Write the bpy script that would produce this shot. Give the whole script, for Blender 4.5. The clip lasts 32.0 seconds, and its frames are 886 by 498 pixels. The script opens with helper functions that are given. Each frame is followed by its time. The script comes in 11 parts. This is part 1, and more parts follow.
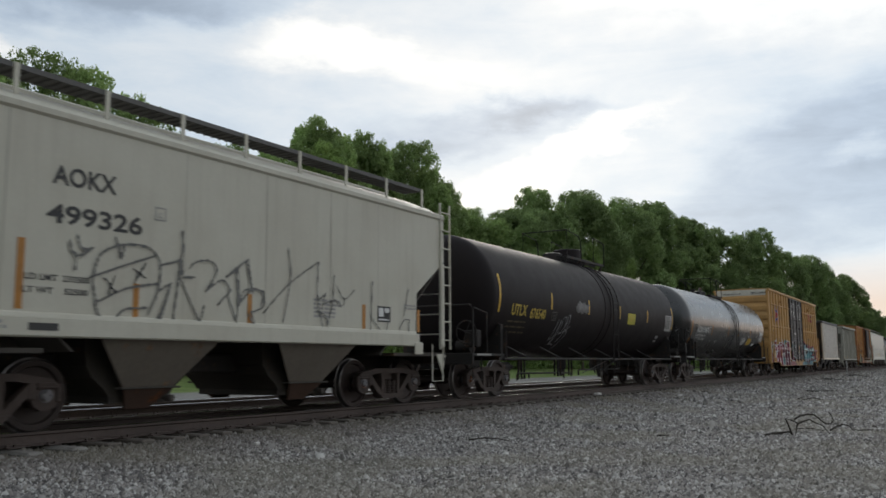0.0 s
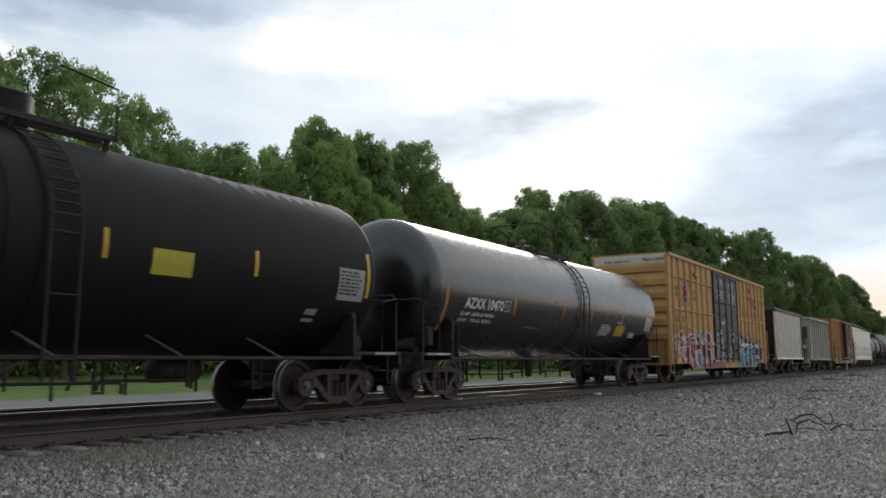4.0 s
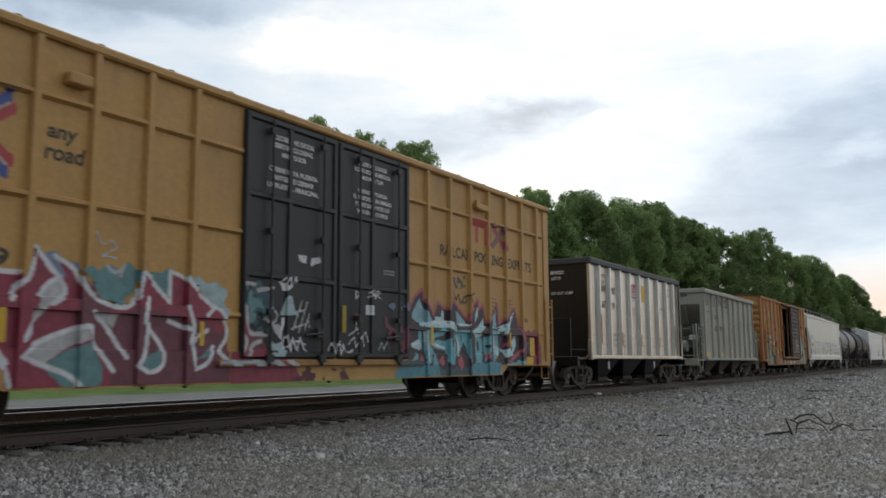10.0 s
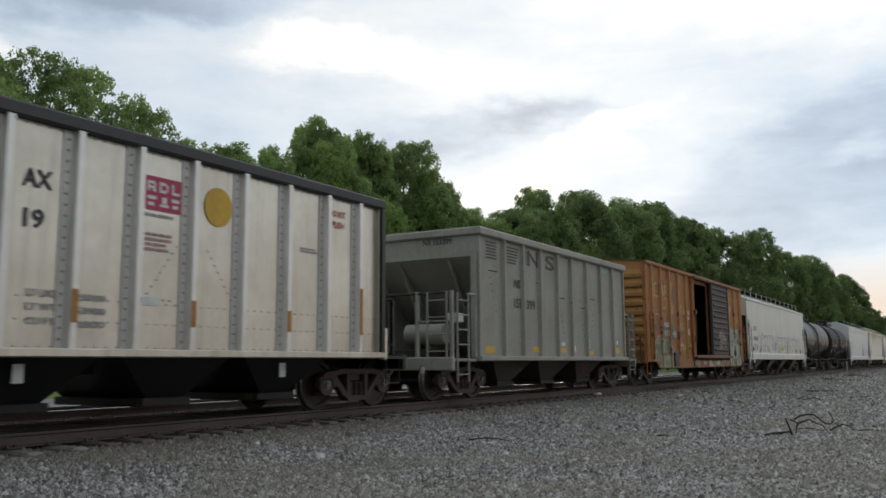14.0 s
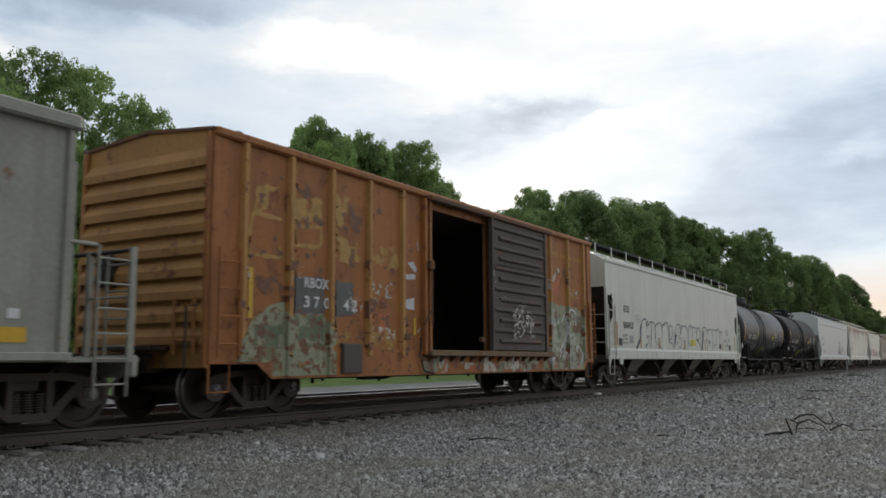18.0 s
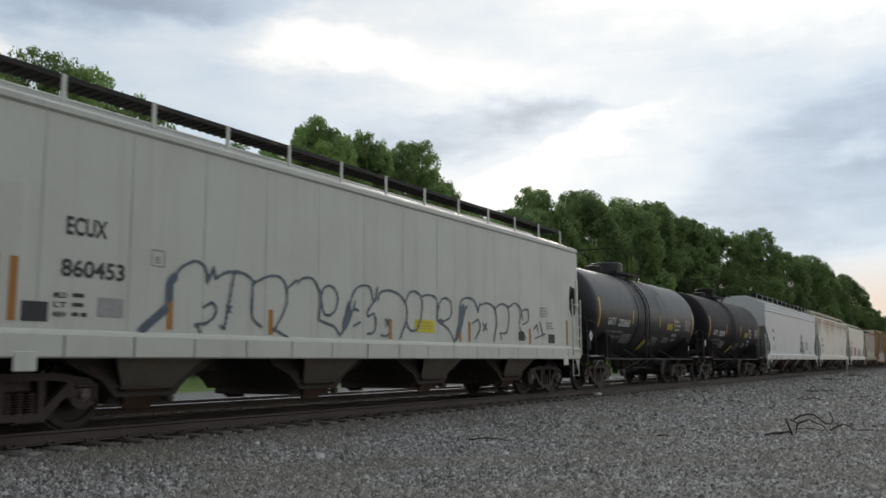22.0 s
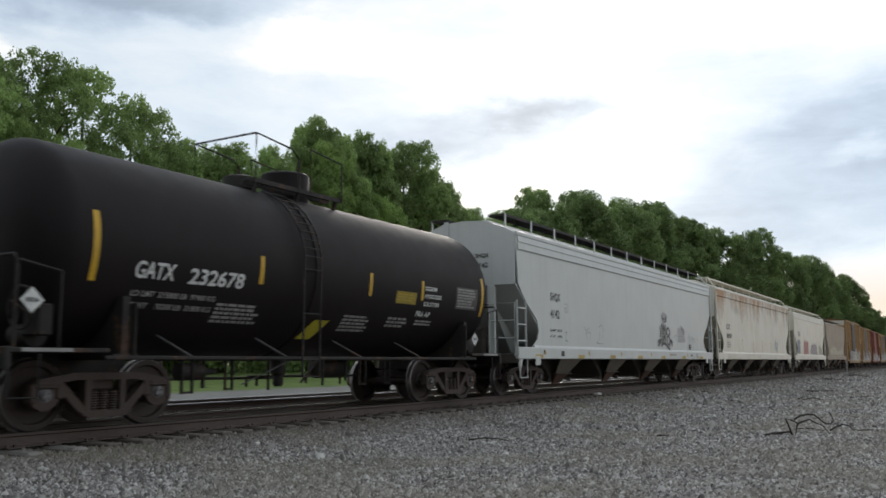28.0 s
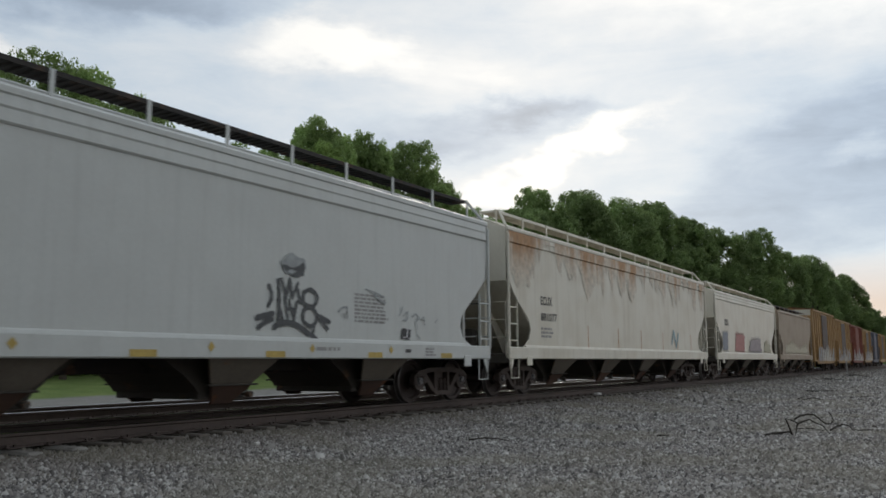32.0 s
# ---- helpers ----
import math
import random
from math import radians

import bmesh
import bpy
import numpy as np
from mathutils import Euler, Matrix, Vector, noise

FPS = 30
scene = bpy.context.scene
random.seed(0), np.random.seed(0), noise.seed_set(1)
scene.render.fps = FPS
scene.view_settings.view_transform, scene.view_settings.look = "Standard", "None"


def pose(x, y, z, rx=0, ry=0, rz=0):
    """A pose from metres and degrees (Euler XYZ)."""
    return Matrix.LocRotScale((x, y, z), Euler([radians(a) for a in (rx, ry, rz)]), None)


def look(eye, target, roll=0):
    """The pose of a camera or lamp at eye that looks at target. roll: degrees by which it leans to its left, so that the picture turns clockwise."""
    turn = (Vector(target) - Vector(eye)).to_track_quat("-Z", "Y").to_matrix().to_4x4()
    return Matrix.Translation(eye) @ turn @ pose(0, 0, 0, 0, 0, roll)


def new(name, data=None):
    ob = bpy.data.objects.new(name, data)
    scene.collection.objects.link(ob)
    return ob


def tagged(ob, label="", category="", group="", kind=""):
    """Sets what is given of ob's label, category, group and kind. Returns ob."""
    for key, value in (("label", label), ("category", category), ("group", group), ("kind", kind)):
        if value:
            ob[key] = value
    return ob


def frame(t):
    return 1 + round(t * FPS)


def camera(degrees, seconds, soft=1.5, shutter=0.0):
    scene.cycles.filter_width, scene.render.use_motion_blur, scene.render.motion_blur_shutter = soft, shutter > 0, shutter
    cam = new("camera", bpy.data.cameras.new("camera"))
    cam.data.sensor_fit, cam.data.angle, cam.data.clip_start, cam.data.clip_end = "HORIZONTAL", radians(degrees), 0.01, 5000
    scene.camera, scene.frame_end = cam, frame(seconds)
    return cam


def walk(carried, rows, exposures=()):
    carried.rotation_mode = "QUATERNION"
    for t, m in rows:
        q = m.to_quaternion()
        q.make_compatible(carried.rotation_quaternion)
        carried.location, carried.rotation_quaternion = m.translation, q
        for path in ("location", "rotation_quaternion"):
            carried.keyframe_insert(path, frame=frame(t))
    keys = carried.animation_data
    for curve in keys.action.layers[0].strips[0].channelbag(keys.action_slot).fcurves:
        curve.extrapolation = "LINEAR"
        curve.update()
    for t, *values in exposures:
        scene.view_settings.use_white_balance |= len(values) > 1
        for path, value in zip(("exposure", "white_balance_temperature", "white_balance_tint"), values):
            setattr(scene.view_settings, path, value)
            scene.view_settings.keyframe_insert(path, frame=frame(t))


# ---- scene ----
EYE = (0.0, 0.0, 0.830)          # z = 0 is the top of the rails
YAW, PITCH, ROLL = radians(31.060), radians(7.572), -0.355
TRACK = 11.024                   # distance of the near track's centre line
AIM = (math.cos(YAW) * math.cos(PITCH), math.sin(YAW) * math.cos(PITCH), math.sin(PITCH) + EYE[2])
cam = camera(54.569, 32.0, soft=1.6, shutter=0.35)
# the camera opens up for the dark cars and closes down for the pale ones
EXPOSURE = ((0.0, -0.06), (1.5, 0.06), (3.0, 0.14), (7.0, 0.11), (12.0, 0.08), (14.5, 0.0), (19.0, 0.03), (22.0, -0.06), (24.0, -0.1), (25.0, 0.02), (28.0, 0.16), (30.0, -0.02), (32.0, -0.17))
walk(cam, [(0.0, look(EYE, AIM, ROLL)), (32.0, look(EYE, AIM, ROLL))], EXPOSURE)

# speed of the train every four seconds
SPEED = (4.980, 4.871, 4.915, 5.034, 5.142, 5.140, 5.258, 5.277, 5.122)


def travelled(t):
    """Metres that the train has rolled by t seconds."""
    done = 0.0
    for i in range(8):
        a, b, u = SPEED[i], SPEED[i + 1], min(max(t - 4 * i, 0.0), 4.0)
        done += a * u + (b - a) * u * u / 8
    return done


# ---------------------------------------------------------------- world and sun
def nd(tree, kind, **vals):
    n = tree.nodes.new(kind)
    for k, v in vals.items():
        if k in n.inputs.keys():
            n.inputs[k].default_value = v
    return n


def sky_world():
    w = bpy.data.worlds.new("evening_sky")
    scene.world = w
    w.use_nodes = True
    t = w.node_tree
    t.nodes.clear()
    L = t.links.new
    out, bg = t.nodes.new("ShaderNodeOutputWorld"), t.nodes.new("ShaderNodeBackground")
    L(bg.outputs[0], out.inputs[0])
    co = t.nodes.new("ShaderNodeTexCoord")
    sep = t.nodes.new("ShaderNodeSeparateXYZ")
    L(co.outputs["Generated"], sep.inputs[0])

    def mth(op, a, b=None, clamp=False):
        n = t.nodes.new("ShaderNodeMath")
        n.operation, n.use_clamp = op, clamp
        for i, v in enumerate((a, b)):
            if v is None:
                continue
            if isinstance(v, (int, float)):
                n.inputs[i].default_value = v
            else:
                L(v, n.inputs[i])
        return n.outputs[0]

    # the direction as azimuth and height in degrees, torn by two sizes of noise drawn out along the horizon
    def noise(scale, detail, stretch, off, rough=0.55, dist=0.0):
        m = t.nodes.new("ShaderNodeMapping")
        m.inputs["Location"].default_value = off
        m.inputs["Scale"].default_value = stretch
        L(co.outputs["Generated"], m.inputs[0])
        n = nd(t, "ShaderNodeTexNoise", Scale=scale, Detail=detail, Roughness=rough, Distortion=dist)
        L(m.outputs[0], n.inputs["Vector"])
        return n

    tear, ragged_edge = noise(5.0, 3.0, (1, 1, 2.4), (0.3, 1.7, 0)), noise(17.0, 6.0, (1, 1, 2.2), (2.0, 0.4, 0), 0.6)
    tear_c, edge_c = t.nodes.new("ShaderNodeSeparateColor"), t.nodes.new("ShaderNodeSeparateColor")
    L(tear.outputs["Color"], tear_c.inputs[0])
    L(ragged_edge.outputs["Color"], edge_c.inputs[0])

    def swing(i, wide, fine):
        return mth("ADD", mth("MULTIPLY", mth("SUBTRACT", tear_c.outputs[i], 0.5), wide), mth("MULTIPLY", mth("SUBTRACT", edge_c.outputs[i], 0.5), fine))

    az = mth("ADD", mth("MULTIPLY", mth("ARCTAN2", sep.outputs[1], sep.outputs[0]), 57.296), swing(0, 9.0, 4.5))
    ev = mth("ADD", mth("MULTIPLY", mth("ARCSINE", sep.outputs[2]), 57.296), swing(1, 4.5, 2.6))

    def mass(a, e, wide, high, tilt, hard):
        """A cloud mass: an ellipse round azimuth a and height e, in degrees, leaning by tilt; hard: 0 soft to 1 crisp."""
        c, k = math.cos(radians(tilt)), math.sin(radians(tilt))
        da, de = mth("SUBTRACT", a, az), mth("SUBTRACT", ev, e)
        p = mth("MULTIPLY", mth("ADD", mth("MULTIPLY", da, c), mth("MULTIPLY", de, k)), 1 / wide)
        q = mth("MULTIPLY", mth("SUBTRACT", mth("MULTIPLY", de, c), mth("MULTIPLY", da, k)), 1 / high)
        r = t.nodes.new("ShaderNodeMapRange")
        r.interpolation_type = "SMOOTHSTEP"
        r.inputs["From Min"].default_value, r.inputs["From Max"].default_value = 1.0, hard
        L(mth("SQRT", mth("ADD", mth("MULTIPLY", p, p), mth("MULTIPLY", q, q))), r.inputs["Value"])
        return r.outputs[0]

    broad, streak, puff = noise(2.2, 5.0, (1, 1, 2.0), (3.1, 0.4, 0), dist=0.3), noise(6.0, 7.0, (1, 1, 4.5), (0.7, 5.0, 0), 0.62, 0.5), noise(11.0, 8.0, (1, 1, 1.7), (4.0, 2.0, 0), 0.6, 0.4)
    bright = mth("ADD", mth("MULTIPLY", mth("SUBTRACT", broad.outputs[0], 0.5), 0.30), 0.545)
    for a, e, wide, high, tilt, hard, k in CLOUDS:
        bright = mth("ADD", bright, mth("MULTIPLY", mass(a, e, wide, high, tilt, hard), k))
    bright = mth("MINIMUM", bright, 1.02)
    bright = mth("ADD", bright, mth("MULTIPLY", mth("SUBTRACT", streak.outputs[0], 0.5), 0.50))
    bright = mth("ADD", bright, mth("MULTIPLY", mth("SUBTRACT", puff.outputs[0], 0.5), 0.28), True)
    ramp = t.nodes.new("ShaderNodeValToRGB")
    el = ramp.color_ramp.elements
    el[0].position, el[0].color = 0.0, (0.37, 0.45, 0.555, 1)
    el[1].position, el[1].color = 1.0, (1.16, 1.15, 1.11, 1)
    for p, c in ((0.22, (0.51, 0.61, 0.735, 1)), (0.45, (0.675, 0.77, 0.865, 1)), (0.70, (0.87, 0.91, 0.94, 1))):
        e = el.new(p)
        e.color = c
    L(bright, ramp.inputs[0])
    # warm band low over the horizon
    low = t.nodes.new("ShaderNodeMapRange")
    low.inputs["From Min"].default_value, low.inputs["From Max"].default_value = 0.115, 0.06
    L(sep.outputs[2], low.inputs["Value"])
    warm = t.nodes.new("ShaderNodeMix")
    warm.data_type = "RGBA"
    L(mth("MULTIPLY", low.outputs[0], 0.85), warm.inputs["Factor"])
    L(ramp.outputs[0], warm.inputs["A"])
    warm.inputs["B"].default_value = (0.82, 0.66, 0.56, 1)
    # clear sky shines through a little
    clear = t.nodes.new("ShaderNodeTexSky")
    clear.sky_type, clear.sun_disc = "NISHITA", False
    clear.sun_elevation, clear.sun_rotation = SUN_ELEVATION, SUN_ROTATION
    dim = t.nodes.new("ShaderNodeVectorMath")
    dim.operation = "SCALE"
    dim.inputs["Scale"].default_value = 0.10
    L(clear.outputs[0], dim.inputs[0])
    mix = t.nodes.new("ShaderNodeMix")
    mix.data_type = "RGBA"
    mix.inputs["Factor"].default_value = 0.92
    L(dim.outputs[0], mix.inputs["A"])
    L(warm.outputs["Result"], mix.inputs["B"])
    L(mix.outputs["Result"], bg.inputs["Color"])
    # the evening sky is brighter towards the hidden sun than away from it
    glow = t.nodes.new("ShaderNodeVectorMath")
    glow.operation = "DOT_PRODUCT"
    L(co.outputs["Generated"], glow.inputs[0])
    glow.inputs[1].default_value = (0.985, -0.17, 0.0)
    L(mth("ADD", mth("MULTIPLY", glow.outputs["Value"], 0.20), 0.86), bg.inputs["Strength"])


SUN_DIR = Vector((0.86, 0.40, 0.33)).normalized()
SUN_ELEVATION = math.asin(SUN_DIR.z)
SUN_ROTATION = math.atan2(SUN_DIR.x, SUN_DIR.y)
# cloud masses: azimuth, height, half width, half height, lean, crispness, brighter (+) or darker (-)
CLOUDS = ((6, 26.5, 34, 10, -6, 0.15, 0.54), (-28, 24, 26, 12, 0, 0.0, 0.30), (39.0, 20.6, 7, 2.6, 0, 0.1, 0.50), (31, 19.5, 14, 3.4, -10, 0.0, 0.24), (56, 23.5, 17, 4.0, 4, 0.2, -0.52), (45, 22.9, 9, 1.6, 3, 0.2, -0.22), (60.5, 19.3, 2.4, 2.6, 20, 0.3, 0.40),
          (25, 16.4, 10, 1.5, 2, 0.1, -0.34), (33, 14.0, 8, 1.5, 6, 0.1, -0.30), (29, 15.6, 15, 2.8, 4, 0.1, -0.22), (21, 14.3, 9, 1.3, 24, 0.1, 0.55), (29, 11.2, 7, 1.5, 12, 0.1, 0.50), (5, 11.4, 16, 6.6, 14, 0.45, -0.36), (3.5, 12.6, 5, 0.9, 8, 0.1, 0.20), (48, 15.5, 10, 3.0, -12, 0.0, -0.12))
sky_world()
sun = new("sun", bpy.data.lights.new("sun", "SUN"))
sun.data.energy, sun.data.angle, sun.data.color = 1.05, radians(18), (1.0, 0.93, 0.84)
sun.matrix_world = look(SUN_DIR * 50, (0, 0, 0))

# ---------------------------------------------------------------- materials
MATS = {}


def mat(name, rgb, rough=0.6, metal=0.0, dirt=0.35, dirt_rgb=(0.10, 0.085, 0.07), rust=0.0, rust_rgb=(0.12, 0.045, 0.018),
        streak=0.25, bump=0.15, scale=1.0, fine=16.0, spec=0.4, coat=0.0, coat_rough=0.2, grain=0.14):
    """Paint, steel or wood: a base colour with blotches, grain, run-down streaks and rust."""
    if name in MATS:
        return MATS[name]
    m = MATS[name] = bpy.data.materials.new(name)
    m.use_nodes = True
    t = m.node_tree
    L = t.links.new
    p = t.nodes["Principled BSDF"]
    p.inputs["Metallic"].default_value, p.inputs["Specular IOR Level"].default_value = metal, spec
    p.inputs["Coat Weight"].default_value, p.inputs["Coat Roughness"].default_value = coat, coat_rough
    co, info = t.nodes.new("ShaderNodeTexCoord"), t.nodes.new("ShaderNodeObjectInfo")
    off = t.nodes.new("ShaderNodeVectorMath")
    off.operation = "MULTIPLY_ADD"
    L(info.outputs["Random"], off.inputs[0])
    off.inputs[1].default_value = (37.0, 11.0, 5.0)
    L(co.outputs["Object"], off.inputs[2])

    def noise(sc, det, stretch=None, rough_=0.6):
        n = nd(t, "ShaderNodeTexNoise", Scale=sc, Detail=det, Roughness=rough_)
        if stretch:
            mp = t.nodes.new("ShaderNodeMapping")
            mp.inputs["Scale"].default_value = stretch
            L(off.outputs[0], mp.inputs[0])
            L(mp.outputs[0], n.inputs["Vector"])
        else:
            L(off.outputs[0], n.inputs["Vector"])
        return n

    def ramp(src, a, b, top=1.0):
        r = t.nodes.new("ShaderNodeMapRange")
        r.inputs["From Min"].default_value, r.inputs["From Max"].default_value, r.inputs["To Max"].default_value = a, b, top
        L(src, r.inputs["Value"])
        return r.outputs[0]

    def mix(f, a, b):
        n = t.nodes.new("ShaderNodeMix")
        n.data_type = "RGBA"
        L(f, n.inputs["Factor"])
        for k, v in (("A", a), ("B", b)):
            if isinstance(v, tuple):
                n.inputs[k].default_value = (*v, 1)
            else:
                L(v, n.inputs[k])
        return n.outputs["Result"]

    big, small = noise(0.9 * scale, 4.0 if grain < 0.1 else 6.0, None, 0.5), noise(fine * scale, 4.0)
    col = mix(ramp(small.outputs[0], 0.3, 0.7), tuple(c * (1 - grain) for c in rgb), tuple(min(1.0, c * (1 + 0.6 * grain)) for c in rgb))
    if dirt:
        col = mix(ramp(big.outputs[0], 0.42, 0.78, dirt), col, dirt_rgb)
    if streak:
        st = noise(1.0, 5.0, (5.5, 5.5, 0.35))
        col = mix(ramp(st.outputs[0], 0.5, 0.8, streak), col, tuple(c * 0.8 for c in dirt_rgb))
    rbase = ramp(small.outputs[0], 0.2, 0.8, 0.12)
    if rust:
        rn = noise(2.3 * scale, 8.0, None, 0.7)
        mask = ramp(rn.outputs[0], 0.66 - 0.3 * rust, 0.72 - 0.22 * rust)
        col = mix(mask, col, mix(ramp(small.outputs[0], 0.35, 0.65), rust_rgb, tuple(c * 2.2 for c in rust_rgb)))
    L(col, p.inputs["Base Color"])
    add = t.nodes.new("ShaderNodeMath")
    add.operation = "ADD"
    add.inputs[1].default_value = rough - 0.06
    L(rbase, add.inputs[0])
    L(add.outputs[0], p.inputs["Roughness"])
    if bump:
        b = nd(t, "ShaderNodeBump", Strength=bump, Distance=0.02)
        L(small.outputs[0], b.inputs["Height"])
        L(b.outputs[0], p.inputs["Normal"])
    return m


def mat_paint_attr(name, rough=0.5):
    """Spray paint: the colour comes with the mesh."""
    m = MATS[name] = bpy.data.materials.new(name)
    m.use_nodes = True
    t = m.node_tree
    p = t.nodes["Principled BSDF"]
    a = t.nodes.new("ShaderNodeVertexColor")
    a.layer_name = "spray"
    co = t.nodes.new("ShaderNodeTexCoord")
    n = nd(t, "ShaderNodeTexNoise", Scale=7.0, Detail=6.0)
    t.links.new(co.outputs["Object"], n.inputs["Vector"])
    r = t.nodes.new("ShaderNodeMapRange")
    r.inputs["From Min"].default_value, r.inputs["From Max"].default_value = 0.3, 0.75
    r.inputs["To Min"].default_value, r.inputs["To Max"].default_value = 1.0, 0.62
    t.links.new(n.outputs[0], r.inputs["Value"])
    v = t.nodes.new("ShaderNodeVectorMath")
    v.operation = "SCALE"
    t.links.new(a.outputs["Color"], v.inputs[0])
    t.links.new(r.outputs[0], v.inputs["Scale"])
    t.links.new(v.outputs[0], p.inputs["Base Color"])
    p.inputs["Roughness"].default_value = rough
    return m


STEEL = mat("grimy_steel", (0.066, 0.047, 0.039), 0.7, 0.1, 0.6, (0.028, 0.022, 0.019), 0.0, (0.035, 0.019, 0.012), 0.3, 0.35)
WHEEL = mat("wheel_steel", (0.042, 0.029, 0.025), 0.6, 0.3, 0.6, (0.022, 0.018, 0.016), 0.0, (0.045, 0.021, 0.012), 0.0, 0.2)
TREAD = mat("polished_tread", (0.26, 0.245, 0.235), 0.42, 1.0, 0.25, (0.12, 0.10, 0.09), 0.0, streak=0.0, bump=0.05)
CAP = mat("bearing_cap", (0.18, 0.175, 0.18), 0.5, 0.4, 0.5, (0.05, 0.04, 0.035), 0.3)
UNDER = mat("underframe_black", (0.022, 0.020, 0.019), 0.7, 0.1, 0.5, (0.055, 0.042, 0.034), 0.35, (0.05, 0.028, 0.018))
RAIL_SIDE = mat("rail_rust", (0.098, 0.074, 0.065), 0.75, 0.1, 0.5, (0.035, 0.028, 0.025), 0.0, (0.075, 0.04, 0.026), 0.1, 0.3)
RAIL_TOP = mat("rail_shine", (0.50, 0.50, 0.51), 0.22, 1.0, 0.15, (0.2, 0.18, 0.16), streak=0.0, bump=0.02)
TIE_PALE = mat("split_tie_wood", (0.25, 0.235, 0.215), 0.9, 0.0, 0.5, (0.16, 0.145, 0.125), 0.0, streak=0.0, bump=0.7, fine=9.0)
TIE = mat("tie_wood", (0.150, 0.130, 0.112), 0.9, 0.0, 0.6, (0.05, 0.043, 0.038), 0.0, streak=0.0, bump=0.7, fine=9.0)
YELLOW = mat("yellow_marking", (0.62, 0.37, 0.025), 0.45, 0.0, 0.3, (0.2, 0.13, 0.05), streak=0.15, bump=0.03)
ORANGE = mat("orange_marking", (0.42, 0.185, 0.035), 0.5, 0.0, 0.3, (0.2, 0.1, 0.05), streak=0.15, bump=0.03)
LETTER_W = mat("white_lettering", (0.68, 0.68, 0.66), 0.55, 0.0, 0.35, (0.3, 0.29, 0.27), streak=0.2, bump=0.03)
LETTER_G = mat("faded_lettering", (0.34, 0.33, 0.32), 0.6, 0.0, 0.4, (0.12, 0.11, 0.10), streak=0.2, bump=0.03)
LETTER_K = mat("black_lettering", (0.035, 0.035, 0.036), 0.55, 0.0, 0.3, (0.12, 0.11, 0.10), streak=0.15, bump=0.03)
LETTER_Y = mat("yellow_lettering", (0.50, 0.36, 0.05), 0.55, 0.0, 0.35, (0.16, 0.11, 0.04), streak=0.2, bump=0.03)
LETTER_R = mat("red_lettering", (0.42, 0.07, 0.06), 0.55, 0.0, 0.3, (0.2, 0.1, 0.08), streak=0.15, bump=0.03)
SPRAY = mat_paint_attr("spray_paint")


def leaf_mat(name, dark, light):
    m = MATS[name] = bpy.data.materials.new(name)
    m.use_nodes = True
    t = m.node_tree
    L = t.links.new
    p = t.nodes["Principled BSDF"]
    g = t.nodes.new("ShaderNodeNewGeometry")
    info = t.nodes.new("ShaderNodeObjectInfo")
    r = t.nodes.new("ShaderNodeValToRGB")
    r.color_ramp.elements[0].color, r.color_ramp.elements[1].color = (*dark, 1), (*light, 1)
    L(g.outputs["Random Per Island"], r.inputs[0])
    hue = t.nodes.new("ShaderNodeHueSaturation")
    mr = t.nodes.new("ShaderNodeMapRange")
    mr.inputs["To Min"].default_value, mr.inputs["To Max"].default_value = 0.85, 1.2
    L(info.outputs["Random"], mr.inputs["Value"])
    co = t.nodes.new("ShaderNodeTexCoord")
    n = nd(t, "ShaderNodeTexNoise", Scale=0.55, Detail=3.0)
    L(co.outputs["Object"], n.inputs["Vector"])
    clump = t.nodes.new("ShaderNodeMapRange")
    for k, v in zip(("From Min", "From Max", "To Min", "To Max"), (0.35, 0.65, 0.72, 1.35)):
        clump.inputs[k].default_value = v
    L(n.outputs[0], clump.inputs["Value"])
    both = t.nodes.new("ShaderNodeMath")
    both.operation = "MULTIPLY"
    L(mr.outputs[0], both.inputs[0])
    L(clump.outputs[0], both.inputs[1])
    L(both.outputs[0], hue.inputs["Value"])
    L(r.outputs[0], hue.inputs["Color"])
    L(hue.outputs[0], p.inputs["Base Color"])
    p.inputs["Roughness"].default_value = 0.6
    p.inputs["Specular IOR Level"].default_value = 0.25
    tr = t.nodes.new("ShaderNodeBsdfTranslucent")
    L(hue.outputs[0], tr.inputs["Color"])
    mx = t.nodes.new("ShaderNodeMixShader")
    mx.inputs[0].default_value = 0.48
    L(p.outputs[0], mx.inputs[1])
    L(tr.outputs[0], mx.inputs[2])
    L(mx.outputs[0], t.nodes["Material Output"].inputs["Surface"])
    return m


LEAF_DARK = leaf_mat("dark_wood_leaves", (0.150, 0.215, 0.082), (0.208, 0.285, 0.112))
LEAF = leaf_mat("tree_leaves", (0.195, 0.280, 0.098), (0.265, 0.365, 0.134))
LEAF_PALE = leaf_mat("young_leaves", (0.195, 0.285, 0.084), (0.255, 0.355, 0.115))
BARK = mat("bark", (0.085, 0.068, 0.052), 0.9, 0.0, 0.4, (0.04, 0.034, 0.028), streak=0.3, bump=0.8)


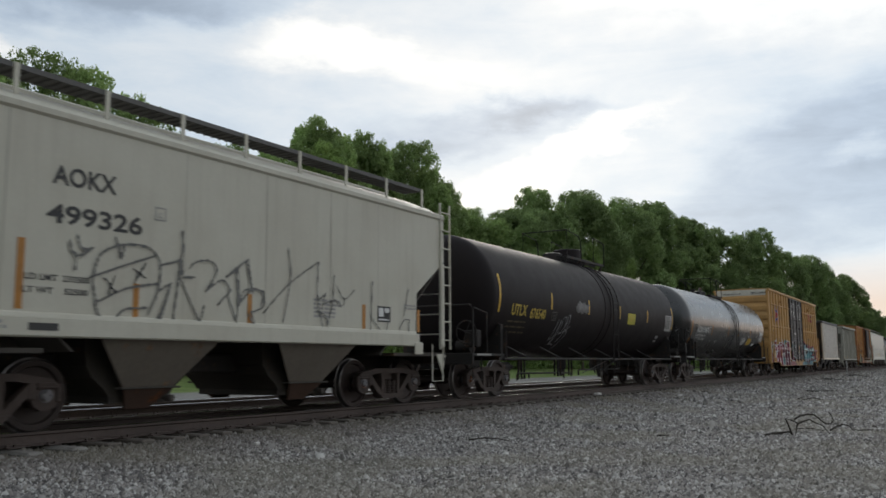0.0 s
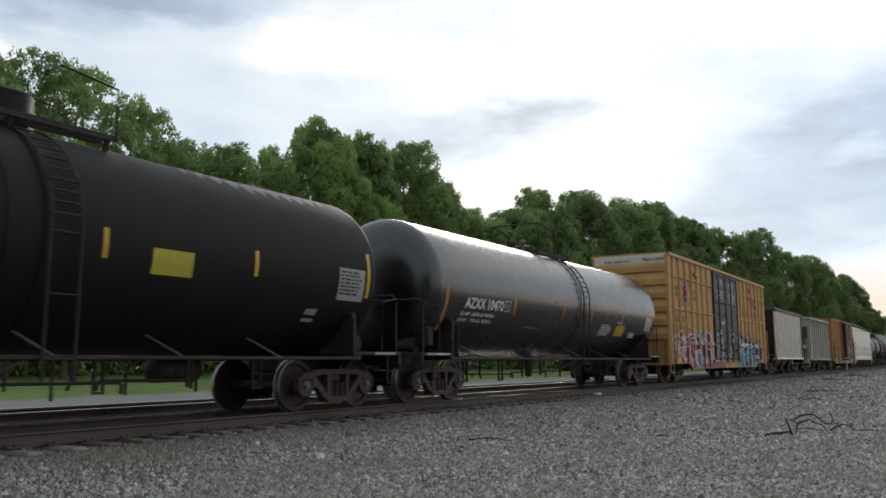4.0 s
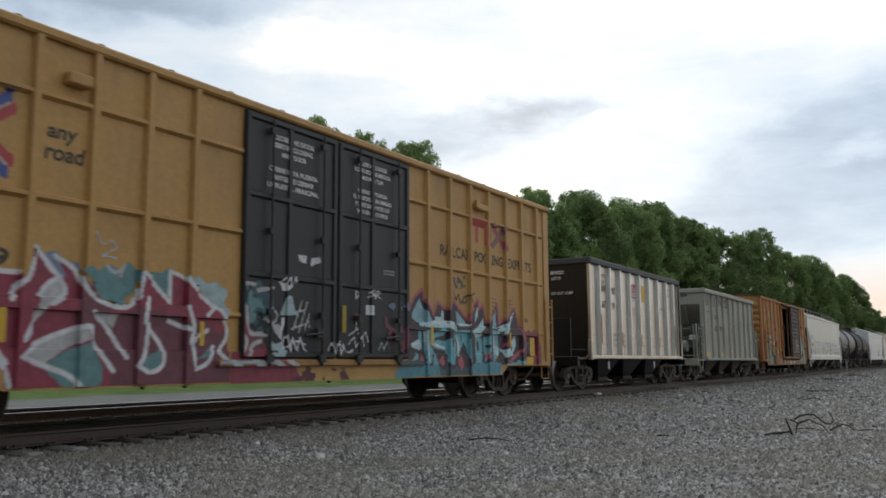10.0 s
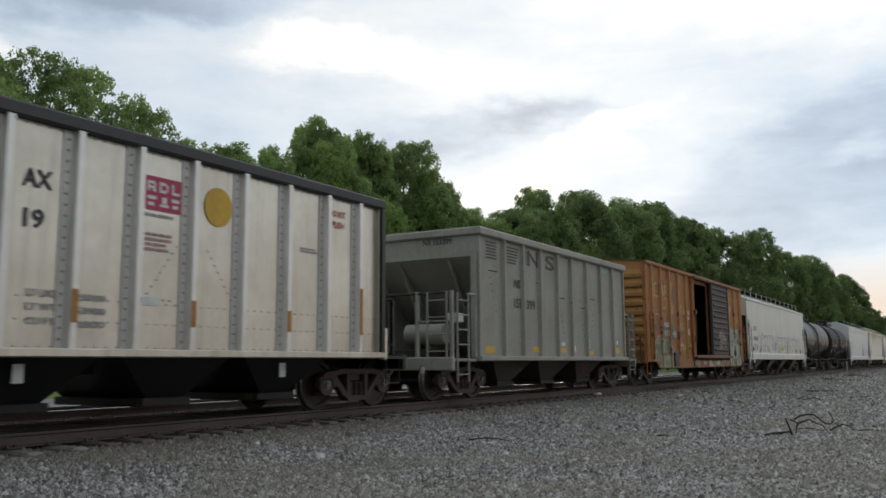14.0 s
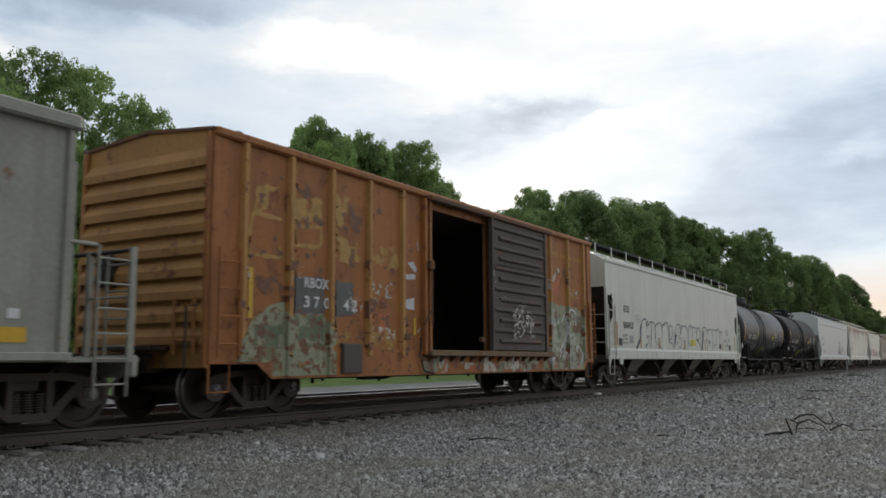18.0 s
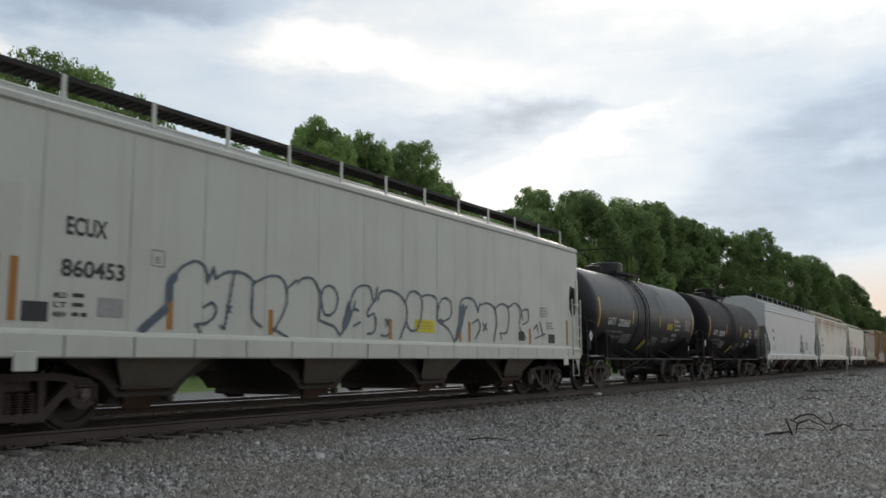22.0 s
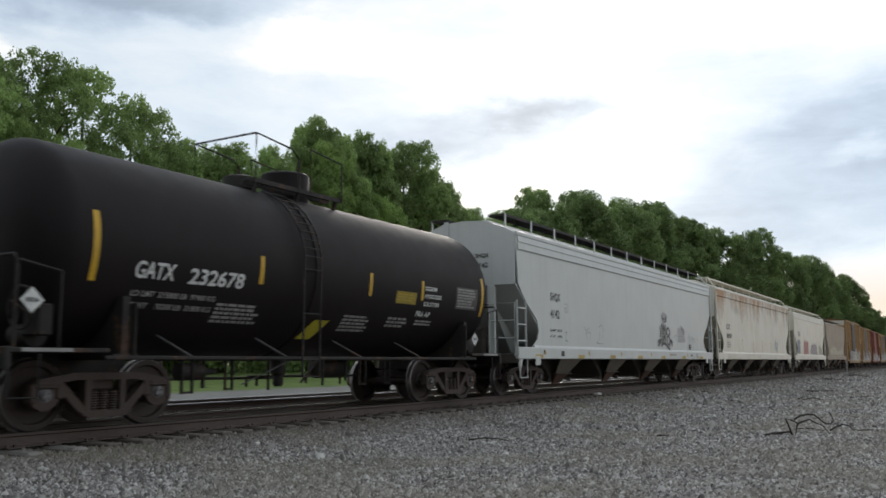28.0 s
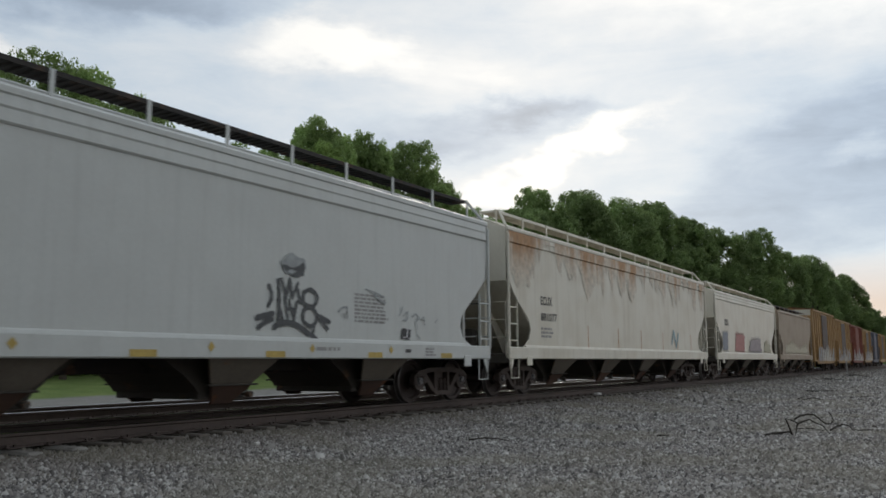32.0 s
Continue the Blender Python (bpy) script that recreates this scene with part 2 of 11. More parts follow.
def ground_mat():
    m = bpy.data.materials.new("gravel_and_grass")
    m.use_nodes = True
    t = m.node_tree
    L = t.links.new
    p = t.nodes["Principled BSDF"]
    p.inputs["Roughness"].default_value = 0.95
    p.inputs["Specular IOR Level"].default_value = 0.2
    co = t.nodes.new("ShaderNodeTexCoord")
    sep = t.nodes.new("ShaderNodeSeparateXYZ")
    L(co.outputs["Object"], sep.inputs[0])

    def noise(sc, det, r=0.6):
        n = nd(t, "ShaderNodeTexNoise", Scale=sc, Detail=det, Roughness=r)
        L(co.outputs["Object"], n.inputs["Vector"])
        return n.outputs[0]

    def rng(src, a, b, c=0.0, d=1.0):
        r = t.nodes.new("ShaderNodeMapRange")
        for k, v in zip(("From Min", "From Max", "To Min", "To Max"), (a, b, c, d)):
            r.inputs[k].default_value = v
        L(src, r.inputs["Value"])
        return r.outputs[0]

    def mix(f, a, b, mode="MIX"):
        n = t.nodes.new("ShaderNodeMix")
        n.data_type, n.blend_type = "RGBA", mode
        if isinstance(f, float):
            n.inputs["Factor"].default_value = f
        else:
            L(f, n.inputs["Factor"])
        for k, v in (("A", a), ("B", b)):
            if isinstance(v, tuple):
                n.inputs[k].default_value = (*v, 1)
            else:
                L(v, n.inputs[k])
        return n.outputs["Result"]

    vo = nd(t, "ShaderNodeTexVoronoi", Scale=24.0, Randomness=1.0)
    L(co.outputs["Object"], vo.inputs["Vector"])
    vsep = t.nodes.new("ShaderNodeSeparateColor")
    L(vo.outputs["Color"], vsep.inputs[0])
    stone = mix(rng(vsep.outputs[0], 0.0, 1.0), (0.088, 0.082, 0.078), (0.35, 0.33, 0.305))
    stone = mix(rng(vo.outputs["Distance"], 0.25, 0.6, 0.0, 0.75), stone, (0.075, 0.07, 0.062))
    brown = mix(rng(noise(0.55, 5.0), 0.45, 0.70, 0.0, 0.55), stone, (0.23, 0.20, 0.155))
    brown = mix(rng(noise(0.22, 4.0), 0.5, 0.75, 0.0, 0.35), brown, (0.15, 0.15, 0.09))
    # oily brown ballast along the rails
    bal = t.nodes.new("ShaderNodeMath")
    bal.operation = "MULTIPLY_ADD"
    L(noise(1.6, 4.0), bal.inputs[0])
    bal.inputs[1].default_value = 1.6
    L(sep.outputs[1], bal.inputs[2])
    brown = mix(rng(bal.outputs[0], 8.6, 10.2, 0.0, 0.7), brown, (0.130, 0.108, 0.088))
    # pale gravel lane behind the tracks, then the meadow
    wob = t.nodes.new("ShaderNodeMath")
    wob.operation = "MULTIPLY_ADD"
    L(noise(0.45, 5.0), wob.inputs[0])
    wob.inputs[1].default_value = 3.0
    L(sep.outputs[1], wob.inputs[2])
    lane = mix(rng(noise(1.2, 6.0), 0.3, 0.7), (0.25, 0.24, 0.225), (0.35, 0.335, 0.31))
    grass = mix(rng(noise(0.6, 6.0), 0.3, 0.7), (0.105, 0.190, 0.046), (0.25, 0.325, 0.105))
    grass = mix(rng(noise(9.0, 3.0), 0.4, 0.7, 0.0, 0.5), grass, (0.24, 0.25, 0.11))
    col = mix(rng(wob.outputs[0], 19.6, 20.6), brown, lane)
    col = mix(rng(wob.outputs[0], 31.5, 33.5), col, grass)
    L(col, p.inputs["Base Color"])
    grain = mix(rng(noise(7.0, 8.0), 0.3, 0.7), (0.62, 0.62, 0.62), (1.0, 1.0, 1.0))
    col = mix(0.85, col, grain, "MULTIPLY")
    L(col, p.inputs["Base Color"])
    b = nd(t, "ShaderNodeBump", Strength=0.9, Distance=0.03)
    b.invert = True
    L(vo.outputs["Distance"], b.inputs["Height"])
    L(b.outputs[0], p.inputs["Normal"])
    return m


def stone_mat():
    m = bpy.data.materials.new("loose_stone")
    m.use_nodes = True
    t = m.node_tree
    p = t.nodes["Principled BSDF"]
    p.inputs["Roughness"].default_value = 0.9
    p.inputs["Specular IOR Level"].default_value = 0.25
    g = t.nodes.new("ShaderNodeNewGeometry")
    r = t.nodes.new("ShaderNodeValToRGB")
    el = r.color_ramp.elements
    el[0].color, el[1].color = (0.062, 0.057, 0.055, 1), (0.56, 0.54, 0.51, 1)
    for pos, c in ((0.3, (0.180, 0.168, 0.163, 1)), (0.6, (0.285, 0.262, 0.238, 1)), (0.84, (0.385, 0.37, 0.352, 1))):
        e = el.new(pos)
        e.color = c
    t.links.new(g.outputs["Random Per Island"], r.inputs[0])
    co, sep = t.nodes.new("ShaderNodeTexCoord"), t.nodes.new("ShaderNodeSeparateXYZ")
    t.links.new(co.outputs["Object"], sep.inputs[0])
    n = nd(t, "ShaderNodeTexNoise", Scale=0.45, Detail=4.0)
    t.links.new(co.outputs["Object"], n.inputs["Vector"])
    wob = t.nodes.new("ShaderNodeMath")
    wob.operation = "MULTIPLY_ADD"
    t.links.new(n.outputs[0], wob.inputs[0])
    wob.inputs[1].default_value = 1.6
    t.links.new(sep.outputs[1], wob.inputs[2])
    # oily brown towards the rails, olive dust in patches
    last = r.outputs[0]
    for src, a, b, top, rgb in ((wob.outputs[0], 8.7, 10.4, 0.62, (0.125, 0.104, 0.086)), (n.outputs[0], 0.48, 0.62, 0.36, (0.225, 0.205, 0.150))):
        f = t.nodes.new("ShaderNodeMapRange")
        f.inputs["From Min"].default_value, f.inputs["From Max"].default_value, f.inputs["To Max"].default_value = a, b, top
        t.links.new(src, f.inputs["Value"])
        mx = t.nodes.new("ShaderNodeMix")
        mx.data_type = "RGBA"
        t.links.new(f.outputs[0], mx.inputs["Factor"])
        t.links.new(last, mx.inputs["A"])
        mx.inputs["B"].default_value = (*rgb, 1)
        last = mx.outputs["Result"]
    t.links.new(last, p.inputs["Base Color"])
    return m


# ---------------------------------------------------------------- mesh tools
class Shape:
    """Collects faces; every face keeps the slot of its material."""

    def __init__(self):
        self.v, self.f, self.m = [], [], []

    def add(self, verts, faces, slot=0):
        n = len(self.v)
        self.v.extend(verts)
        self.f.extend([tuple(i + n for i in f) for f in faces])
        self.m.extend([slot] * len(faces))
        return self

    def box(self, x0, x1, y0, y1, z0, z1, c=0.0, slot=0):
        c = min(c, (x1 - x0) * 0.45, (y1 - y0) * 0.45, (z1 - z0) * 0.45)
        if c <= 0:
            vs = [(x, y, z) for x in (x0, x1) for y in (y0, y1) for z in (z0, z1)]
            return self.add(vs, [(0, 1, 3, 2), (4, 6, 7, 5), (0, 4, 5, 1), (2, 3, 7, 6), (0, 2, 6, 4), (1, 5, 7, 3)], slot)
        vs, ix = [], {}
        for i, (x, xi) in enumerate(((x0, x0 + c), (x1, x1 - c))):
            for j, (y, yi) in enumerate(((y0, y0 + c), (y1, y1 - c))):
                for k, (z, zi) in enumerate(((z0, z0 + c), (z1, z1 - c))):
                    ix[i, j, k] = len(vs)
                    vs += [(x, yi, zi), (xi, y, zi), (xi, yi, z)]
        fs = []
        for s in (0, 1):
            a = [ix[s, 0, 0], ix[s, 0, 1], ix[s, 1, 1], ix[s, 1, 0]]
            fs.append(tuple(a if s == 0 else a[::-1]))
            a = [ix[0, s, 0] + 1, ix[1, s, 0] + 1, ix[1, s, 1] + 1, ix[0, s, 1] + 1]
            fs.append(tuple(a if s == 0 else a[::-1]))
            a = [ix[0, 0, s] + 2, ix[0, 1, s] + 2, ix[1, 1, s] + 2, ix[1, 0, s] + 2]
            fs.append(tuple(a if s == 0 else a[::-1]))
        for p in (0, 1):
            for q in (0, 1):
                fs.append((ix[p, q, 0], ix[p, q, 1], ix[p, q, 1] + 1, ix[p, q, 0] + 1))
                fs.append((ix[p, 0, q], ix[p, 1, q], ix[p, 1, q] + 2, ix[p, 0, q] + 2))
                fs.append((ix[0, p, q] + 1, ix[1, p, q] + 1, ix[1, p, q] + 2, ix[0, p, q] + 2))
                for r in (0, 1):
                    fs.append((ix[p, q, r], ix[p, q, r] + 1, ix[p, q, r] + 2))
        return self.add(vs, fs, slot)

    def beam(self, p, q, w, h, slot=0):
        p, q = Vector(p), Vector(q)
        d = (q - p).normalized()
        up = Vector((0, 0, 1)) if abs(d.z) < 0.95 else Vector((1, 0, 0))
        s = d.cross(up).normalized()
        u = s.cross(d)
        vs = [tuple(o + s * a * w / 2 + u * b * h / 2) for o in (p, q) for a, b in ((-1, -1), (1, -1), (1, 1), (-1, 1))]
        return self.add(vs, [(0, 3, 2, 1), (4, 5, 6, 7), (0, 1, 5, 4), (1, 2, 6, 5), (2, 3, 7, 6), (3, 0, 4, 7)], slot)

    def tube(self, pts, r, n=7, slot=0):
        pts = [Vector(p) for p in pts]
        vs, fs = [], []
        for i, p in enumerate(pts):
            d = (pts[min(i + 1, len(pts) - 1)] - pts[max(i - 1, 0)]).normalized()
            up = Vector((0, 0, 1)) if abs(d.z) < 0.9 else Vector((0.6, 0.8, 0))
            s = d.cross(up).normalized()
            u = s.cross(d)
            rr = r[i] if isinstance(r, (list, tuple)) else r
            vs += [tuple(p + (s * math.cos(a) + u * math.sin(a)) * rr) for a in (2 * math.pi * k / n for k in range(n))]
        for i in range(len(pts) - 1):
            fs += [(i * n + k, i * n + (k + 1) % n, (i + 1) * n + (k + 1) % n, (i + 1) * n + k) for k in range(n)]
        fs += [tuple(range(n))[::-1], tuple((len(pts) - 1) * n + k for k in range(n))]
        return self.add(vs, fs, slot)

    def lathe(self, prof, axis, c, n=24, slots=None):
        """prof: (along, radius) pairs, turned round the axis through c."""
        vs, fs, ms = [], [], []
        for a, r in prof:
            for k in range(n):
                g = 2 * math.pi * k / n
                u, w = r * math.cos(g), r * math.sin(g)
                vs.append({"x": (c[0] + a, c[1] + u, c[2] + w), "y": (c[0] + u, c[1] + a, c[2] + w), "z": (c[0] + u, c[1] + w, c[2] + a)}[axis])
        for i in range(len(prof) - 1):
            for k in range(n):
                fs.append((i * n + k, i * n + (k + 1) % n, (i + 1) * n + (k + 1) % n, (i + 1) * n + k))
                ms.append(slots[i] if slots else 0)
        fs += [tuple(range(n))[::-1], tuple((len(prof) - 1) * n + k for k in range(n))]
        ms += [ms[0], ms[-1]]
        base = len(self.v)
        self.add(vs, fs)
        self.m[-len(fs):] = ms
        return self

    def prism(self, poly, plane, a, b, slot=0):
        """A polygon in the plane xz, yz or xy, drawn out from a to b along the third axis."""
        def at(u, v, w):
            return {"xz": (u, w, v), "yz": (w, u, v), "xy": (u, v, w)}[plane]
        n = len(poly)
        vs = [at(u, v, a) for u, v in poly] + [at(u, v, b) for u, v in poly]
        fs = [tuple(range(n)), tuple(range(2 * n - 1, n - 1, -1))] + [(i, (i + 1) % n, n + (i + 1) % n, n + i) for i in range(n)]
        return self.add(vs, fs, slot)


def as_mesh(name, shape, mats, smooth=False):
    me = bpy.data.meshes.new(name)
    me.from_pydata(shape.v, [], shape.f)
    for m in mats if isinstance(mats, (list, tuple)) else [mats]:
        me.materials.append(m)
    me.polygons.foreach_set("material_index", shape.m)
    bm = bmesh.new()
    bm.from_mesh(me)
    bmesh.ops.recalc_face_normals(bm, faces=bm.faces)
    bm.to_mesh(me)
    bm.free()
    if smooth:
        me.polygons.foreach_set("use_smooth", [True] * len(me.polygons))
        me.set_sharp_from_angle(angle=radians(35))
    me.update()
    return me


def part(name, shape, mats, parent, label="", at=None, smooth=False):
    """One mesh under a thing or a part. shape: a Shape, or a mesh to share."""
    me = shape if isinstance(shape, bpy.types.Mesh) else as_mesh(name, shape, mats, smooth)
    ob = new(name, me)
    ob.parent = parent
    if at is not None:
        ob.location = at
    return tagged(ob, label)


def thing(name, label, category, group="", kind="", shape=None, mats=None, smooth=False):
    ob = new(name, as_mesh(name, shape, mats, smooth) if shape else None)
    return tagged(ob, label, category, group, kind)


CACHE = {}


def shared(key, build):
    if key not in CACHE:
        CACHE[key] = build()
    return CACHE[key]


# ---- lettering: flat outlines laid on a surface y = surf(x, z)
LINES = []


def set_type():
    """Turns every line of lettering that was asked for into faces, all in one go."""
    made = {}
    for line in sorted({job[0] for job in LINES}):
        cu = bpy.data.curves.new("line", "FONT")
        cu.body, cu.size, cu.resolution_u, cu.offset = line, 1.0, 3, 0.024
        made[line] = new("line", cu)
    graph = bpy.context.evaluated_depsgraph_get()
    for line, ob in made.items():
        me = bpy.data.meshes.new_from_object(ob.evaluated_get(graph))
        vs = [(v.co.x, v.co.y) for v in me.vertices]
        x0, x1, y0, y1 = min(v[0] for v in vs), max(v[0] for v in vs), min(v[1] for v in vs), max(v[1] for v in vs)
        made[line] = ([((x - x0) / (x1 - x0), (y - y0) / (y1 - y0)) for x, y in vs], [tuple(p.vertices) for p in me.polygons])
        bpy.data.objects.remove(ob)
        bpy.data.meshes.remove(me)
    for line, target, placed in LINES:
        pts, fs = made[line]
        target.from_pydata([placed(u, v) for u, v in pts], [], fs)


def lay(name, flat, faces, surf, material, parent, label="", lift=0.006, end=None):
    """Lays flat points (u, v) on the near side at y = surf(u, v), or on an end wall x = end(u, v) with u running across to -y."""
    if end:
        vs = [(end(u, v) - lift, -u, v) for u, v in flat]
    else:
        vs = [(u, surf(u, v) - lift, v) for u, v in flat]
    s = Shape()
    s.add(vs, faces)
    me = bpy.data.meshes.new(name)
    me.from_pydata(s.v, [], s.f)
    me.materials.append(material)
    ob = new(name, me)
    ob.parent = parent
    return tagged(ob, label)


def text(parent, line, x0, x1, z0, z1, surf, material, label="", end=None, name="lettering", slant=0.0):
    """A line of lettering that fills the rectangle."""
    me = bpy.data.meshes.new(name)
    me.materials.append(material)
    h = z1 - z0

    def placed(u, v):
        a, b = x0 + (x1 - x0) * u + slant * v * h, z0 + h * v
        return (end(a, b) - 0.006, -a, b) if end else (a, surf(a, b) - 0.006, b)
    LINES.append((line, me, placed))
    ob = new(name, me)
    ob.parent = parent
    return tagged(ob, label or "stencilled lettering")


TOGETHER = ("small_print", "clearance_mark", "data_plate_print", "emblem")


def plates(parent, rects, surf, material, name="marking", label="", lift=0.005, end=None):
    """Flat painted or stuck-on rectangles (x0, x1, z0, z1), cut in strips so that they follow the surface."""
    if len(rects) > 1 and name not in TOGETHER:
        return [plates(parent, [r], surf, material, name, label, lift, end) for r in rects]
    vs, fs = [], []
    for x0, x1, z0, z1 in rects:
        k = max(1, int((z1 - z0) / 0.12))
        for i in range(k + 1):
            z = z0 + (z1 - z0) * i / k
            vs += [(x0, z), (x1, z)]
            if i:
                n = len(vs)
                fs.append((n - 4, n - 3, n - 1, n - 2))
    return lay(name, vs, fs, surf, material, parent, label, lift, end)


def small_print(parent, x, z, w, rows, pitch, surf, material, seed=1, end=None, fill=0.62):
    """Rows of writing too small to read: short bars."""
    rnd = random.Random(seed)
    rects = []
    for r in range(rows):
        u, stop = x, x + w * rnd.uniform(0.75, 1.0)
        while u < stop - pitch * 0.5:
            l = pitch * rnd.uniform(0.8, 3.0)
            rects.append((u, min(u + l, stop), z - r * pitch - pitch * fill, z - r * pitch))
            u += l + pitch * 0.45
    return plates(parent, rects, surf, material, "small_print", "rows of illegible stencilled print", end=end)


# ---- spray paint: a fine sheet that follows the ribs, coloured by strokes
def spray(parent, x0, x1, z0, z1, step, surf, layers, label):
    """layers: functions (X, Z) -> (mask, rgb), painted one over the other."""
    nx, nz = int((x1 - x0) / step) + 1, int((z1 - z0) / step) + 1
    X, Z = np.meshgrid(np.linspace(x0, x1, nx), np.linspace(z0, z1, nz), indexing="ij")
    C, A = np.zeros((nx, nz, 3)), np.zeros((nx, nz), bool)
    for layer in layers:
        mask, rgb = layer(X, Z)
        C[mask], A = rgb, A | mask
    Y = surf(X, Z) - 0.007
    F = A[:-1, :-1] & A[1:, :-1] & A[1:, 1:] & A[:-1, 1:]
    i, j = np.nonzero(F)
    q = np.stack([i * nz + j, (i + 1) * nz + j, (i + 1) * nz + j + 1, i * nz + j + 1], 1)
    used, inv = np.unique(q, return_inverse=True)
    P = np.stack([X, Y, Z], -1).reshape(-1, 3)[used]
    me = bpy.data.meshes.new("graffiti")
    me.from_pydata(P.tolist(), [], inv.reshape(-1, 4).tolist())
    me.materials.append(SPRAY)
    col = me.attributes.new("spray", "FLOAT_COLOR", "POINT")
    col.data.foreach_set("color", np.concatenate([C.reshape(-1, 3)[used], np.ones((len(used), 1))], 1).ravel())
    ob = new("graffiti", me)
    ob.parent = parent
    return tagged(ob, label)


def stroke(pts, width, rgb):
    """A brush line through the points, rounded but for its sharp corners."""
    p = [Vector(q) for q in pts]
    n, smooth = len(p), [tuple(p[0])]
    slope = []
    for i in range(n):
        a, b = p[i] - p[max(i - 1, 0)], p[min(i + 1, n - 1)] - p[i]
        slope.append((a + b) * 0.5 if 0 < i < n - 1 and a.dot(b) > 0.15 * a.length * b.length else None)
    for i in range(n - 1):
        d = p[i + 1] - p[i]
        m0, m1 = slope[i] or d, slope[i + 1] or d
        for k in range(1, 6):
            u = k / 5
            smooth.append(tuple(p[i] * (2 * u ** 3 - 3 * u * u + 1) + m0 * (u ** 3 - 2 * u * u + u) + p[i + 1] * (3 * u * u - 2 * u ** 3) + m1 * (u ** 3 - u * u)))
    pts = np.array(smooth if n > 2 else pts, float)

    def layer(X, Z):
        d = np.full(X.shape, 1e9)
        for (ax, az), (bx, bz) in zip(pts[:-1], pts[1:]):
            ux, uz = bx - ax, bz - az
            k = np.clip(((X - ax) * ux + (Z - az) * uz) / (ux * ux + uz * uz + 1e-9), 0, 1)
            d = np.minimum(d, np.hypot(X - ax - k * ux, Z - az - k * uz))
        return d < width / 2 + 0.009, rgb
    return layer


def fill(poly, rgb, rough=0.0, seed=0):
    """A filled outline; rough: how ragged its edge is."""
    poly = np.array(poly, float)

    def layer(X, Z):
        rnd = np.random.RandomState(seed)
        XX, ZZ = X + rough * np.sin(Z * 23 + seed), Z + rough * np.sin(X * 19 + seed * 2)
        ins = np.zeros(X.shape, bool)
        n = len(poly)
        for i in range(n):
            (ax, az), (bx, bz) = poly[i], poly[(i + 1) % n]
            cross = ((az > ZZ) != (bz > ZZ)) & (XX < (bx - ax) * (ZZ - az) / (bz - az + 1e-12) + ax)
            ins ^= cross
        return ins, rgb
    return layer


def ragged(U, V, seed):
    """Cloudy noise with a cell of one."""
    rnd = np.random.RandomState(seed)
    n = np.zeros(U.shape)
    for k in range(4):
        lat = rnd.uniform(0, 1, (64, 64))
        u, v = U * 2 ** k + 13.7 * k, V * 2 ** k + 5.1 * k
        i, j = np.floor(u).astype(int), np.floor(v).astype(int)
        a, b = u - i, v - j
        a, b = a * a * (3 - 2 * a), b * b * (3 - 2 * b)
        i0, i1, j0, j1 = i % 64, (i + 1) % 64, j % 64, (j + 1) % 64
        n += ((lat[i0, j0] * (1 - a) + lat[i1, j0] * a) * (1 - b) + (lat[i0, j1] * (1 - a) + lat[i1, j1] * a) * b) * 0.6 ** k
    return n / 2.176


def blot(poly, rgb, grain, cover, seed=0):
    """Flaking paint inside an outline: ragged patches about grain metres wide that cover that share of it."""
    inside = fill(poly, rgb, 0.02, seed)

    def layer(X, Z):
        n = ragged(X / grain, Z / grain, seed + 50)
        m = inside(X, Z)[0]
        if not m.any():
            return m, rgb
        return m & (n >= np.quantile(n[m], 1 - cover)), rgb
    return layer


# ---------------------------------------------------------------- ground, tracks
SECOND = TRACK + 4.30            # centre line of the empty track behind


def ground_z(y):
    return float(np.interp(y, [-400, 6.8, 8.6, 9.5, SECOND + 1.9, SECOND + 3.6, 32.0, 46.0, 90.0, 900.0],
                           [-0.52, -0.52, -0.35, -0.25, -0.22, -0.46, -0.44, 0.35, 0.6, 0.6]))


def build_ground():
    ys = sorted({-400, -200, -90, -40, -20, -10, *np.arange(-6, 11, 0.25).tolist(), *np.arange(11, 34, 0.6).tolist(), *np.arange(34, 60, 2.0).tolist(), 70, 90, 130, 200, 400, 900})
    xs = sorted({-400, -200, -100, -50, -25, *np.arange(-10, 40, 0.5).tolist(), *np.arange(40, 160, 3.0).tolist(), *np.arange(160, 400, 12.0).tolist(), 500, 700, 1000, 2000})
    s = Shape()
    for x in xs:
        for y in ys:
            near = max(0.0, 1 - max(0.0, abs(x - 15) - 60) / 60)
            z = ground_z(y) + near * 0.03 * noise.noise((x * 0.35, y * 0.5, 0)) + near * 0.012 * noise.noise((x * 2.1, y * 2.3, 4))
            s.v.append((x, y, z))
    n = len(ys)
    s.f = [(i * n + j, (i + 1) * n + j, (i + 1) * n + j + 1, i * n + j + 1) for i in range(len(xs) - 1) for j in range(n - 1)]
    s.m = [0] * len(s.f)
    g = thing("ground", "grey crushed stone yard with a grassy verge behind the tracks", "ground", kind="structure", shape=s, mats=ground_mat(), smooth=True)
    return g


